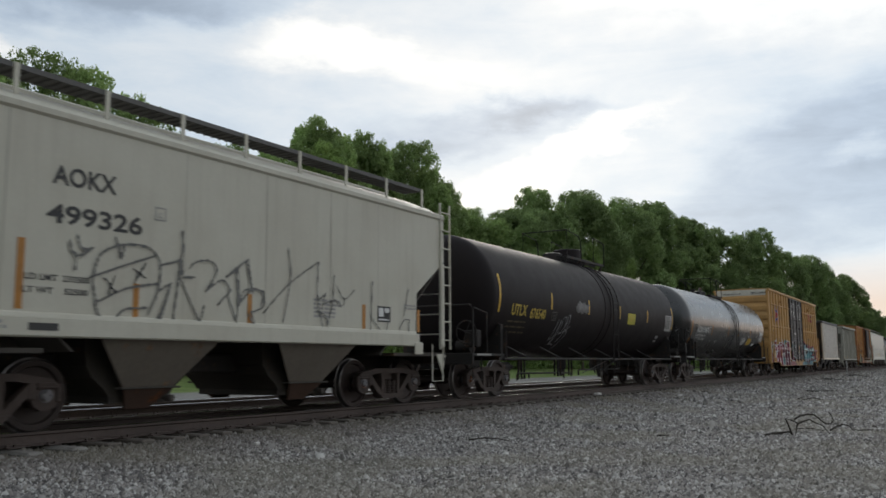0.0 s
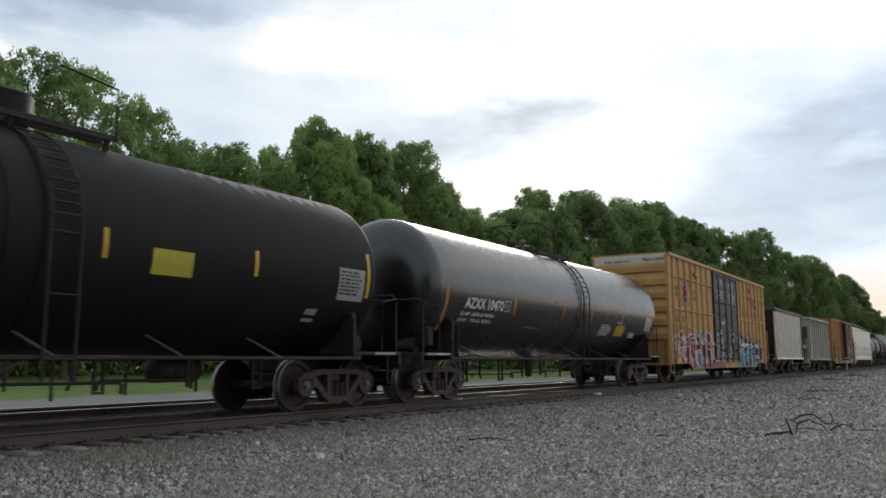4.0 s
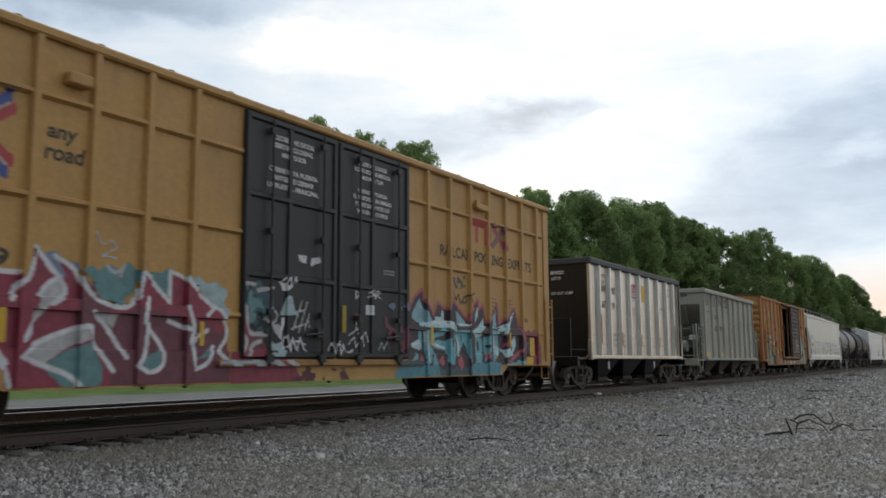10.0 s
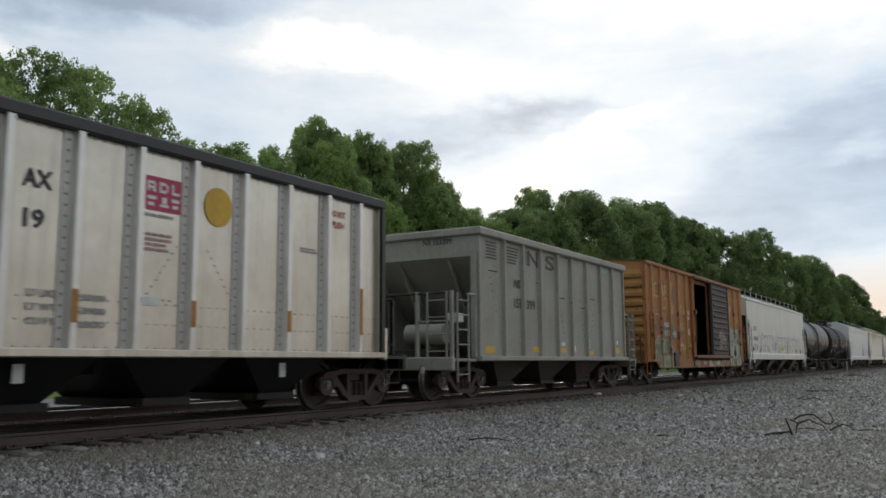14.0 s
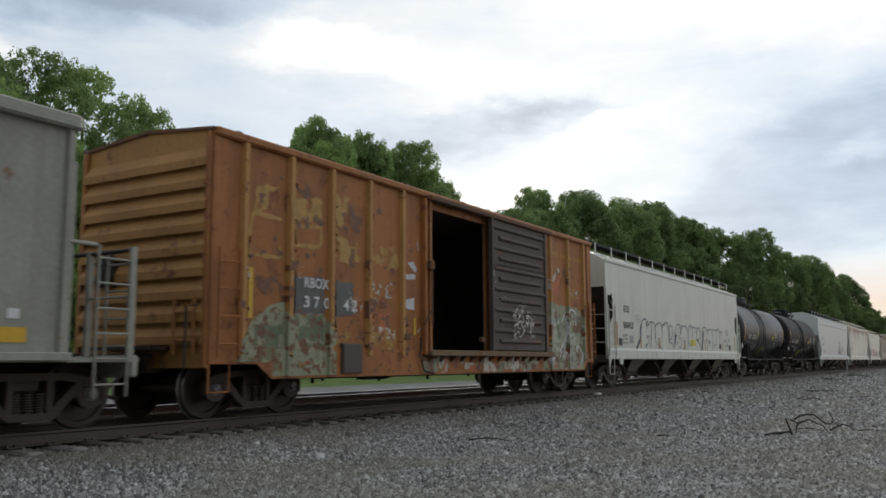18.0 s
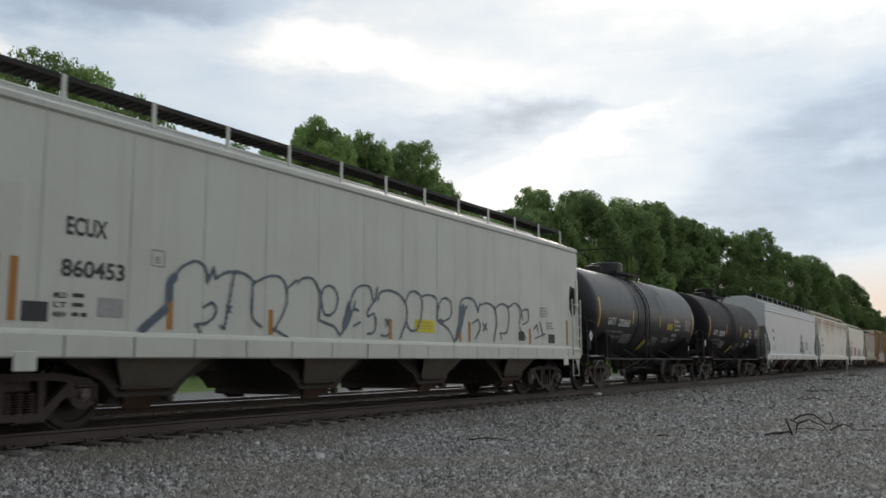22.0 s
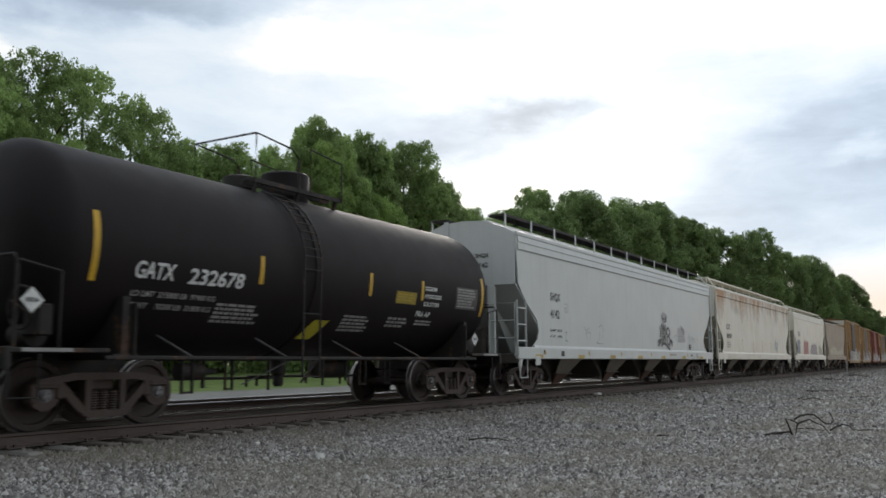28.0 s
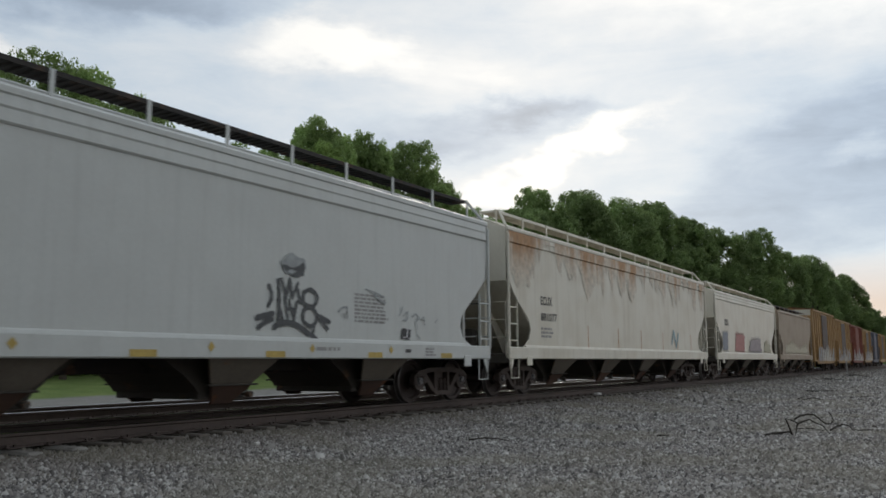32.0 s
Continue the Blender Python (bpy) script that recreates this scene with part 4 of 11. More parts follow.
def pipework(car, x0, x1, seed, foot):
    """Brake pipes, coil outlets and hangers below a tank; foot: where the ladder's struts come down."""
    rnd = random.Random(seed)
    for k in range(4):
        a = x0 + (x1 - x0) * (0.04 + 0.22 * k) + rnd.uniform(-0.2, 0.2)
        b, y, z = min(a + rnd.uniform(1.6, 3.2), x1), rnd.choice((-0.95, -0.6, -0.2, 0.5)), rnd.uniform(0.52, 0.68)
        part("brake_pipe", Shape().tube([(a, y, z - rnd.uniform(0.08, 0.2)), (a, y, z - 0.03), (a + 0.04, y, z), (b - 0.04, y, z - 0.02), (b, y, z - 0.05), (b, y, z - rnd.uniform(0.12, 0.22))], 0.026, 7), UNDER, car, "bent black pipe", smooth=True)
    u = x0 + 0.25
    while u < x1 - 0.2:
        y, low = rnd.choice((-1.05, -0.75, -0.4)), rnd.uniform(0.36, 0.52)
        h = Shape().beam((u, y, 0.95), (u, y, low), 0.05, 0.022)
        if rnd.random() < 0.45:
            w = rnd.uniform(0.14, 0.24)
            h.beam((u + w, y, 0.95), (u + w, y, low), 0.05, 0.022).beam((u, y, low + 0.02), (u + w, y, low + 0.02), 0.03, 0.03)
        part("hanger", h, UNDER, car, "black steel hanger strap")
        u += rnd.uniform(0.45, 1.5)
    for k in (-1, 1):
        part("strut", Shape().beam((foot + k * 0.32, -1.45, 0.92), (foot + k * 0.75, -0.7, 0.50), 0.045, 0.02), CAP, car)
    part("outlet_valve", Shape().lathe([(0.42, 0.06), (0.46, 0.10), (0.62, 0.10), (0.66, 0.14), (1.0, 0.14)], "z", (0.0, 0, 0), 14), UNDER, car, "bottom outlet valve", smooth=True)
    part("brake_cylinder", Shape().lathe([(0, 0.05), (0.02, 0.14), (0.5, 0.14), (0.52, 0.06), (0.8, 0.05)], "x", (x0 + 0.5, -0.35, 0.72), 16), UNDER, car, smooth=True)
    part("air_reservoir", Shape().lathe([(0, 0.05), (0.1, 0.2), (1.0, 0.2), (1.1, 0.05)], "x", (x1 - 1.8, 0.4, 0.74), 16), UNDER, car, smooth=True)


def rail_car(name, label, category, x, half, bogie, roll=True, stub=False):
    """An empty at rail height on the car's middle, with sill, trucks and couplers."""
    car = thing(name, label, category, "freight train")
    car["at"] = x
    CARS.append((car, x))
    for a, b in ((-half, -bogie + 0.9), (bogie - 0.9, half)) if stub else ((-half, half),):
        part("center_sill", Shape().box(a, b, -0.33, 0.33, 0.70, 1.0, 0.02), UNDER, car, "black steel centre sill")
    for s in (-1, 1):
        truck(car, s * bogie, roll)
    couplers(car, half - 0.15)
    return car


CARS = []


# ---------------------------------------------------------------- tank cars
def dished(q):
    """How far a tank's end bulges at the share q of its radius: flat in the middle, with a tight knuckle."""
    return (1 - min(1.0, q) ** 2.7) ** (1 / 2.3)


def tank_car(x, label, paint, a, head, r, zc, bogie, half, plat, dome, lad, stripes, bands=(), stripe_mat=None):
    car = rail_car("tank_car", label, "tank car", x, half, bogie, stub=True)
    n = 16
    dish = [(dished(math.sin(k * math.pi / 2 / n)) * head, r * math.sin(max(k, 0.1) * math.pi / 2 / n)) for k in range(n)]
    prof = [(-a - d, q) for d, q in dish] + [(-a + (2 * a) * k / 12, r) for k in range(13)] + [(a + d, q) for d, q in dish[::-1]]
    part("tank", Shape().lathe(prof, "x", (0, 0, zc), 72), paint, car, "cylindrical steel tank with dished ends", smooth=True)

    def surf(u, v):
        return -np.sqrt(np.maximum(r * r - (v - zc) ** 2, 0.01))

    for b in bands:
        part("tank_band", Shape().lathe([(-0.05, r + 0.004), (-0.045, r + 0.016), (0.045, r + 0.016), (0.05, r + 0.004)], "x", (b, 0, zc), 72), paint, car, smooth=True)
    # lower framing: side bars, saddles, decks
    for s in (-1, 1):
        sb = Shape().box(-a + 0.4, a - 0.4, s * 1.47 - 0.035, s * 1.47 + 0.035, 0.90, 0.955, 0.01)
        part("side_bar", sb, UNDER, car, "thin horizontal side bar")
        k = 0
        while -a + 1.9 + k * 2.05 < a - 1.2:
            u = -a + 1.9 + k * 2.05
            part("strut", Shape().beam((u, s * 1.47, 0.94), (u - 0.20, s * (0.02 - float(surf(0, 1.26))), 1.26), 0.05, 0.02), CAP, car)
            k += 1
        saddle = Shape().prism([(-1.42, 0.93), (1.42, 0.93), (1.42, 1.75), (1.25, zc - 0.70), (0.7, zc - r + 0.2), (0, zc - r + 0.02), (-0.7, zc - r + 0.2), (-1.25, zc - 0.70), (-1.42, 1.75)], "yz", s * bogie - 0.06, s * bogie + 0.06)
        saddle.box(s * bogie - 0.2, s * bogie + 0.2, -1.44, 1.44, 0.90, 0.98)
        part("saddle", saddle, UNDER, car, "bolster saddle plate")
        d = Shape().box(min(s * (a - 0.5), s * half), max(s * (a - 0.5), s * half), -1.45, 1.45, 0.99, 1.05, 0.01)
        d.box(min(s * half, s * (half - 0.08)), max(s * half, s * (half - 0.08)), -1.45, 1.45, 0.80, 1.06, 0.01)
        part("end_deck", d, UNDER, car, "steel end platform")
        plates(car, [(min(s * (half - 0.9), s * (half - 0.2)), max(s * (half - 0.9), s * (half - 0.2)), 1.0, 1.045)], lambda u, v: u * 0 - 1.45, LETTER_G, "deck_edge_print")
        e = s * (half - 0.12)
        i = s * (half - 0.68)
        rail_hoop(car, [(e, -1.4, 1.05), (e, -1.4, 2.05), (e, -1.33, 2.17), (e, 1.33, 2.17), (e, 1.4, 2.05), (e, 1.4, 1.05)], UNDER, 0.022)
        rail_hoop(car, [(i, -1.46, 1.05), (i, -1.46, 2.0), (e, -1.42, 2.1)], UNDER, 0.02)
        part("post", Shape().beam((s * (bogie - 0.1), -1.44, 0.95), (s * (bogie - 0.1), -1.44, 1.65), 0.12, 0.02), UNDER, car)
        stirrup(car, s * (half - 0.25), -1.43, 0.45, 1.0, 0.4, UNDER)
        part("valve_box", Shape().lathe([(0, 0.03), (0.03, 0.16), (0.42, 0.16), (0.45, 0.03)], "y", (s * (a + 0.25), -1.0, 1.22), 14), UNDER, car, smooth=True)
    part("hand_brake", Shape().box(-half + 0.5, -half + 0.7, -1.3, -0.95, 1.2, 1.6, 0.02), UNDER, car)
    brake_wheel(car, (-half + 0.42, -1.05, 1.55), UNDER)
    pipework(car, -bogie + 1.35, bogie - 1.35, int(x), lad)
    # walkway on top, fittings and railings
    p0, p1 = plat
    z = zc + r + (0.06 if dome else -0.06)
    g = Shape()
    for s in (-1, 1):
        g.box(p0, p1, s * 0.72 - 0.02, s * 0.72 + 0.02, z - 0.05, z + 0.03).box(p0, p1, s * 0.42 - 0.02, s * 0.42 + 0.02, z - 0.05, z + 0.03)
        k = p0
        while k < p1:
            g.box(k, k + 0.03, min(s * 0.42, s * 0.72), max(s * 0.42, s * 0.72), z, z + 0.025)
            k += 0.12
        for u in (p0 + 0.1, (p0 + p1) / 2, p1 - 0.1):
            g.beam((u, s * 0.7, z), (u, s * 0.62, zc + math.sqrt(r * r - 0.38) - 0.02), 0.06, 0.06)
    part("walkway", g, UNDER, car, "steel grating walkway round the fittings")
    for s in (-1, 1):
        zt = z + 0.82
        rail_hoop(car, [(p0, s * 0.75, z), (p0, s * 0.75, zt), (p0 + 0.95, s * 0.75, zt - 0.10), (p0 + 1.12, s * 0.75, zt - 0.25), (p0 + 1.15, s * 0.75, z)], UNDER)
        rail_hoop(car, [(p1 - 0.95, s * 0.75, z), (p1 - 0.95, s * 0.75, zt), (p1, s * 0.75, zt - 0.1), (p1, s * 0.75, z - 0.05)], UNDER)
    rail_hoop(car, [(p0, -0.75, zt), (p0, 0.75, zt)], UNDER)
    if dome:
        d0, d1, dz = dome
        part("dome", Shape().lathe([(zc + r - 0.15, (d1 - d0) / 2 + 0.05), (zc + r + 0.02, (d1 - d0) / 2), (dz - 0.03, (d1 - d0) / 2), (dz, (d1 - d0) / 2 - 0.04), (dz + 0.03, 0.1)], "z", ((d0 + d1) / 2, 0, 0), 28), paint, car, "round valve housing on top", smooth=True)
        part("hatch", Shape().lathe([(zc + r, 0.3), (zc + r + 0.22, 0.3), (zc + r + 0.26, 0.2)], "z", (d0 - 0.75, 0, 0), 18), UNDER, car, smooth=True)
    else:
        m = (p0 + p1) / 2
        part("hatch", Shape().lathe([(zc + r - 0.05, 0.34), (zc + r + 0.16, 0.34), (zc + r + 0.2, 0.2)], "z", (m - 0.5, 0, 0), 20), UNDER, car, smooth=True)
        for k in (-1.1, 0.2, 0.7):
            part("valve", Shape().lathe([(zc + r - 0.05, 0.08), (zc + r + 0.18, 0.08), (zc + r + 0.2, 0.13), (zc + r + 0.26, 0.13)], "z", (m + k, 0.1, 0), 12), UNDER, car, smooth=True)
        part("relief_valve", Shape().lathe([(zc + r - 0.05, 0.06), (zc + r + 0.20, 0.06), (zc + r + 0.26, 0.09), (zc + r + 0.34, 0.05)], "z", (p0 + 0.15, -0.2, 0), 12), CAP, car, "pale relief valve", smooth=True)
    # ladder that follows the tank up to the walkway
    pts = [(zz, float(surf(0, zz)) - 0.09) for zz in np.linspace(zc + 0.2, zc + r - 0.12, 7)]
    line = [(0.62, -1.56), (1.0, -1.56), (zc - 0.1, -r - 0.07)] + pts
    s = Shape()
    for dx in (-0.22, 0.22):
        s.tube([(lad + dx, yy, zz) for zz, yy in line], 0.02, 6)
    l = part("ladder", s, UNDER, car, "steel ladder curving over the tank", smooth=True)
    for k in range(13):
        u = k / 12 * (len(line) - 1.001)
        q = int(u)
        zz, yy = (line[q][0] + (line[q + 1][0] - line[q][0]) * (u - q), line[q][1] + (line[q + 1][1] - line[q][1]) * (u - q))
        part("rung", Shape().tube([(lad - 0.22, yy, zz), (lad + 0.22, yy, zz)], 0.014, 6), UNDER, l)
    for u, z0, z1, w in stripes:
        plates(car, [(u - w / 2, u + w / 2, z0, z1)], surf, stripe_mat or YELLOW, "reflector_stripe", "yellow reflective stripe")
    return car, surf


def end_print(car, x_end, y, z, lines, h, material, zc, r, a, head):
    """Small marks on the dished end: x_end is unused beyond its sign."""
    def onto(u, v):
        return -(a + head * dished(math.hypot(u, v - zc) / r))
    for i, (line, w) in enumerate(lines):
        text(car, line, y, y + w, z - i * h * 1.6 - h, z - i * h * 1.6, None, material, end=onto, name="end_lettering")


def diamond(car, cx, cz, size, surf):
    q = size / 2
    lay("placard", [(cx - q, cz), (cx, cz - q), (cx + q, cz), (cx, cz + q)], [(0, 1, 2, 3)], surf, LETTER_W, car, "white diamond hazard placard", 0.03)
    text(car, "1824", cx - q * 0.55, cx + q * 0.55, cz - q * 0.18, cz + q * 0.18, surf, LETTER_K, "black placard number").location.y = -0.03


# ---------------------------------------------------------------- covered hoppers
def covered_hopper(x, label, paint, hl, eave, peak, zs, bogie, cut, bays, dirty_shaded, sill_z=(0.92, 1.22), w=1.50, posts=10, dark=None, band=0.0, mid_post=False):
    """cut: 'notch' for a slanted side end, 'window' for an opening in it, 'scoop' for a curved one."""
    car = rail_car("covered_hopper_car", label, "hopper car", x, hl + 0.05, bogie)
    chute = mat("rusty_chute", (0.11, 0.065, 0.048), 0.8, 0.0, 0.5, (0.06, 0.042, 0.034), 0.3)
    # bay dust again, paler in colour for the slopes that catch the light
    dusty = mat("lit_bay_dust", (0.155, 0.134, 0.108), 0.8, 0.0, 0.5, (0.085, 0.068, 0.053), 0.2, (0.12, 0.065, 0.035))
    z0, z1 = sill_z
    for s in (-1, 1):
        sh = Shape()
        ya, yb = (-w, -w + 0.03) if s < 0 else (w - 0.03, w)
        if cut == "notch":
            sh.prism([(-hl + 1.15, z1), (hl - 1.15, z1), (hl - 1.08, 2.25), (hl, 3.0), (hl, eave), (-hl, eave), (-hl, 3.0), (-hl + 1.08, 2.25)], "xz", ya, yb)
        elif cut == "scoop":
            right = [(hl - 0.9, z1), (hl - 1.22, 1.42), (hl - 1.32, 1.65), (hl - 1.22, 1.92), (hl - 0.95, 2.12), (hl - 0.62, 2.34), (hl - 0.34, 2.6), (hl - 0.14, zs), (hl, eave)]
            sh.prism(right + [(-u, v) for u, v in right[::-1]], "xz", ya, yb)
        else:
            sh.prism([(-hl + 1.0, z1), (hl - 1.0, z1), (hl - 1.0, eave), (-hl + 1.0, eave)], "xz", ya, yb)
            for e in (-1, 1):
                def m(u):
                    return e * (hl - u)
                for poly in ([(0.0, 2.95), (0.35, 2.95), (0.55, 3.0), (1.0, 3.0), (1.0, eave), (0.0, eave)], [(0.0, z1), (1.0, z1), (1.0, 2.05), (0.42, 2.05), (0.2, 2.2), (0.0, 2.2)],
                             [(0.0, 2.2), (0.2, 2.2), (0.16, 2.3), (0.16, 2.88), (0.2, 2.95), (0.0, 2.95)], [(0.42, 2.05), (1.0, 2.05), (1.0, 3.0), (0.55, 3.0), (0.62, 2.8), (0.62, 2.3)]):
                    part("side_end_sheet", Shape().prism([(m(u), v) for u, v in poly], "xz", ya, yb), paint, car)
        part("side_sheet", sh, paint, car, "smooth painted side sheet")
        part("side_sill", Shape().box(-hl + (0.0 if cut != "notch" else 1.05), hl - (0.0 if cut != "notch" else 1.05), min(s * (w - 0.06), s * (w + 0.06)), max(s * (w - 0.06), s * (w + 0.06)), z0, z1, 0.02), paint, car, "side sill")
        c0 = hl - (0.0 if cut == "window" else 1.15 if cut == "notch" else 0.95)
        part("sill_ledge", Shape().prism([(s * (w - 0.01), z1 - 0.01), (s * (w + 0.055), z1 - 0.01), (s * (w + 0.03), z1 + 0.035), (s * (w - 0.01), z1 + 0.06)], "yz", -c0, c0), paint, car)
        part("top_chord", Shape().box(-hl, hl, min(s * (w - 0.04), s * (w + 0.035)), max(s * (w - 0.04), s * (w + 0.035)), eave - 0.03, eave + 0.11, 0.035), paint, car, "rounded top chord")
        if band:
            part("eave_band", Shape().prism([(s * (w + 0.012), eave - band), (s * (w + 0.035), eave - band + 0.03), (s * (w + 0.022), eave - band / 2), (s * (w + 0.036), eave - band / 2 + 0.03), (s * (w + 0.012), eave), (s * w, eave), (s * w, eave - band)], "yz", -hl + 0.1, hl - 0.1), paint, car)
        # walkway beside the hatches, on short posts
        k = Shape()
        k.box(-hl + 0.2, hl - 0.2, min(s * 0.62, s * 1.08), max(s * 0.62, s * 1.08), peak + 0.04, peak + 0.07)
        for i in range(int((2 * hl - 0.4) / 0.16)):
            u = -hl + 0.2 + i * 0.16
            k.box(u, u + 0.02, min(s * 0.62, s * 1.08), max(s * 0.62, s * 1.08), peak + 0.02, peak + 0.04)
        k.box(-hl + 0.2, hl - 0.2, s * 1.08 - 0.012, s * 1.08 + 0.012, peak + 0.02, peak + 0.09)
        part("running_board", k, dark or UNDER, car, "dark grating running board on the roof")
        for i in range(posts):
            u = -hl + 0.25 + (2 * hl - 0.5) * i / (posts - 1)
            part("board_post", Shape().box(u - 0.035, u + 0.035, s * 1.10 - 0.012, s * 1.10 + 0.012, eave + 0.05, peak + 0.09), paint, car)
    # roof, ends, slope sheets
    arch = [(w - 0.02, eave + 0.05), (w * 0.75, eave + (peak - eave) * 0.45), (w * 0.4, eave + (peak - eave) * 0.82), (0, peak - 0.06)]
    top = arch + [(-u, v) for u, v in arch[-2::-1]]
    part("roof", Shape().prism(top + [(u * 0.98, v - 0.04) for u, v in top[::-1]], "yz", -hl, hl), paint, car, "shallow arched roof")
    hat = Shape().box(-hl + 0.6, hl - 0.6, -0.42, 0.42, peak - 0.1, peak + 0.02, 0.02)
    part("hatch_cover", hat, paint, car, "long trough hatch cover")
    for e in (-1, 1):
        x0, x1 = (-hl, -hl + 0.03) if e < 0 else (hl - 0.03, hl)
        part("end_sheet", Shape().prism([(-w + 0.03, zs), (w - 0.03, zs)] + top, "yz", x0, x1), paint, car, "upright end sheet")
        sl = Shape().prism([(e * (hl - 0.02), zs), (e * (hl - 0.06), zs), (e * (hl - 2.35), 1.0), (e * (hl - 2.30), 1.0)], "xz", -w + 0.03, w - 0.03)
        # the dusty brown also holds the slope's shade; scooped ends keep the body paint
        inner = paint if cut == "scoop" else dirty_shaded
        part("slope_sheet", sl, inner, car, "dull painted slope sheet" if cut == "scoop" else "dusty slope sheet with its shade in the brown")
        for yy in (-0.55, 0.55):
            part("stiffener", Shape().prism([(e * (hl - 0.08), zs - 0.02), (e * (hl - 2.2), 1.05), (e * (hl - 1.6), 1.05)], "xz", yy - 0.02, yy + 0.02), inner, car)
        dk = Shape().box(min(e * hl, e * (hl - 1.9)), max(e * hl, e * (hl - 1.9)), -w, w, 0.98, 1.04)
        dk.box(min(e * hl, e * (hl - 0.1)), max(e * hl, e * (hl - 0.1)), -w - 0.03, w + 0.03, 0.82, 1.06, 0.02)
        part("end_deck", dk, dirty_shaded, car, "end platform")
        for s in (-1, 1):
            post_top = zs
            at, wide = (s * (w - 0.72), 0.10) if cut == "scoop" else (s * (w - 0.02), 0.04)
            part("corner_post", Shape().box(min(e * hl, e * (hl - 0.12)), max(e * hl, e * (hl - 0.12)), at - wide, at + wide, z0, post_top, 0.012), paint, car)
            rail_hoop(car, [(e * (hl + 0.04), s * (w - 0.03), 1.0), (e * (hl + 0.04), s * (w - 0.03), 2.32), (e * (hl + 0.04), s * (w - 0.75), 2.32), (e * (hl + 0.04), s * (w - 0.75), 1.0)], paint)
            for zz in (1.45, 1.88):
                rail_hoop(car, [(e * (hl + 0.04), s * (w - 0.03), zz), (e * (hl + 0.04), s * (w - 0.75), zz)], paint, 0.014)
        rail_hoop(car, [(e * (hl + 0.06), -0.75, 2.3), (e * (hl + 0.06), 0.75, 2.3)], dirty_shaded, 0.016)
        lo = (e * (hl - 0.30), -w - 0.075)
        if cut == "notch":
            ladder(car, (e * (hl + 0.02), -w - 0.02, 1.12), (e * (hl + 0.02), -w - 0.02, eave + 0.35), 0.40, 8, (1, 0, 0), paint)
        elif cut == "scoop":
            ladder(car, (e * (hl - 0.22), -w - 0.03, z1 - 0.05), (e * (hl - 0.22), -w - 0.03, 2.40), 0.5, 3, (1, 0, 0), paint, 0.02)
        else:
            ladder(car, (lo[0], lo[1], z0 + 0.1), (lo[0], lo[1], 2.62), 0.58, 5, (1, 0, 0), paint)
        stirrup(car, e * (hl - 0.32), -w - 0.03, 0.46, z0 + 0.05, 0.42, paint)
        part("gusset", Shape().prism([(e * (hl + 0.02), 1.02), (e * (hl - 0.35), 1.02), (e * (hl - 0.12), 0.62)], "xz", -w - 0.03, -w), paint, car)
        part("jack_pad", Shape().box(min(e * (hl - 1.25), e * (hl - 0.95)), max(e * (hl - 1.25), e * (hl - 0.95)), -w - 0.075, -w - 0.045, z0 - 0.16, z0 + 0.08, 0.01), paint, car)
        if cut == "scoop" and (e > 0 or not mid_post):
            rail_hoop(car, [(e * (hl - 0.03), -w - 0.03, z1), (e * (hl - 0.03), -w - 0.03, eave - 0.1), (e * (hl - 0.10), -w + 0.06, eave + 0.12), (e * (hl - 0.35), -1.12, peak + 0.08)], paint, 0.035, "corner_bar")
        if mid_post:
            part("end_post", Shape().box(min(e * (hl + 0.03), e * hl), max(e * (hl + 0.03), e * hl), 0.45, 0.57, zs, peak - 0.05), paint, car)
    part("brake_box", Shape().box(-hl + 0.15, -hl + 0.45, -0.4, 0.1, 1.05, 1.7, 0.03), dirty_shaded, car, "brake gear on the end platform")
    brake_wheel(car, (-hl + 0.1, 0.7, 1.75), UNDER)
    part("brake_cylinder", Shape().lathe([(0, 0.05), (0.03, 0.17), (0.7, 0.17), (0.75, 0.05)], "x", (-hl + 0.5, 0.2, 1.35), 16), dirty_shaded, car, smooth=True)
    # bays below the sill
    for b in bays:
        L = (bays[1] - bays[0]) / 2 - 0.04 if len(bays) > 1 else 1.5
        side = [(L - 0.50, z0 + 0.02), (L * 0.62, 0.80), (0.76, 0.64), (0.60, 0.50), (0.52, 0.40)]
        deep = 1.12
        if cut != "window":
            side, deep = [(L - 0.72, z0 + 0.02), (L * 0.55, 0.82), (0.80, 0.66), (0.60, 0.50), (0.52, 0.40)], 0.98
        # bay dust darkened in its colour for the shade under the sill
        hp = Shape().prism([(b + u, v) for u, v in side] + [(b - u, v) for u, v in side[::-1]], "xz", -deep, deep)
        bay = part("hopper_bay", hp, dirty_shaded, car, "funnel-shaped discharge bay")
        q0 = 1.05 if cut == "notch" else 0.78
        for s in (-1, 1):
            q = [(b - q0, s * (w - 0.04), z0 + 0.02), (b + q0, s * (w - 0.04), z0 + 0.02), (b + 0.44, s * 1.15, 0.53), (b - 0.44, s * 1.15, 0.53)]
            q += [(u, v - s * 0.03, t) for u, v, t in q]
            part("side_slope", Shape().add(q, [(0, 1, 2, 3), (7, 6, 5, 4), (0, 4, 5, 1), (1, 5, 6, 2), (2, 6, 7, 3), (3, 7, 4, 0)]), dusty, bay, "dusty side slope of the bay, toned paler as its lit face")
            part("flange", Shape().box(b - 0.52, b + 0.52, min(s * 1.08, s * 1.22), max(s * 1.08, s * 1.22), 0.50, 0.53, 0.006), dirty_shaded, bay)
            g = [(b - 0.42, s * 1.16, 0.50), (b + 0.42, s * 1.16, 0.50), (b + 0.2, s * 0.92, 0.22), (b - 0.2, s * 0.92, 0.22)]
            g += [(u, v - s * 0.05, t) for u, v, t in g]
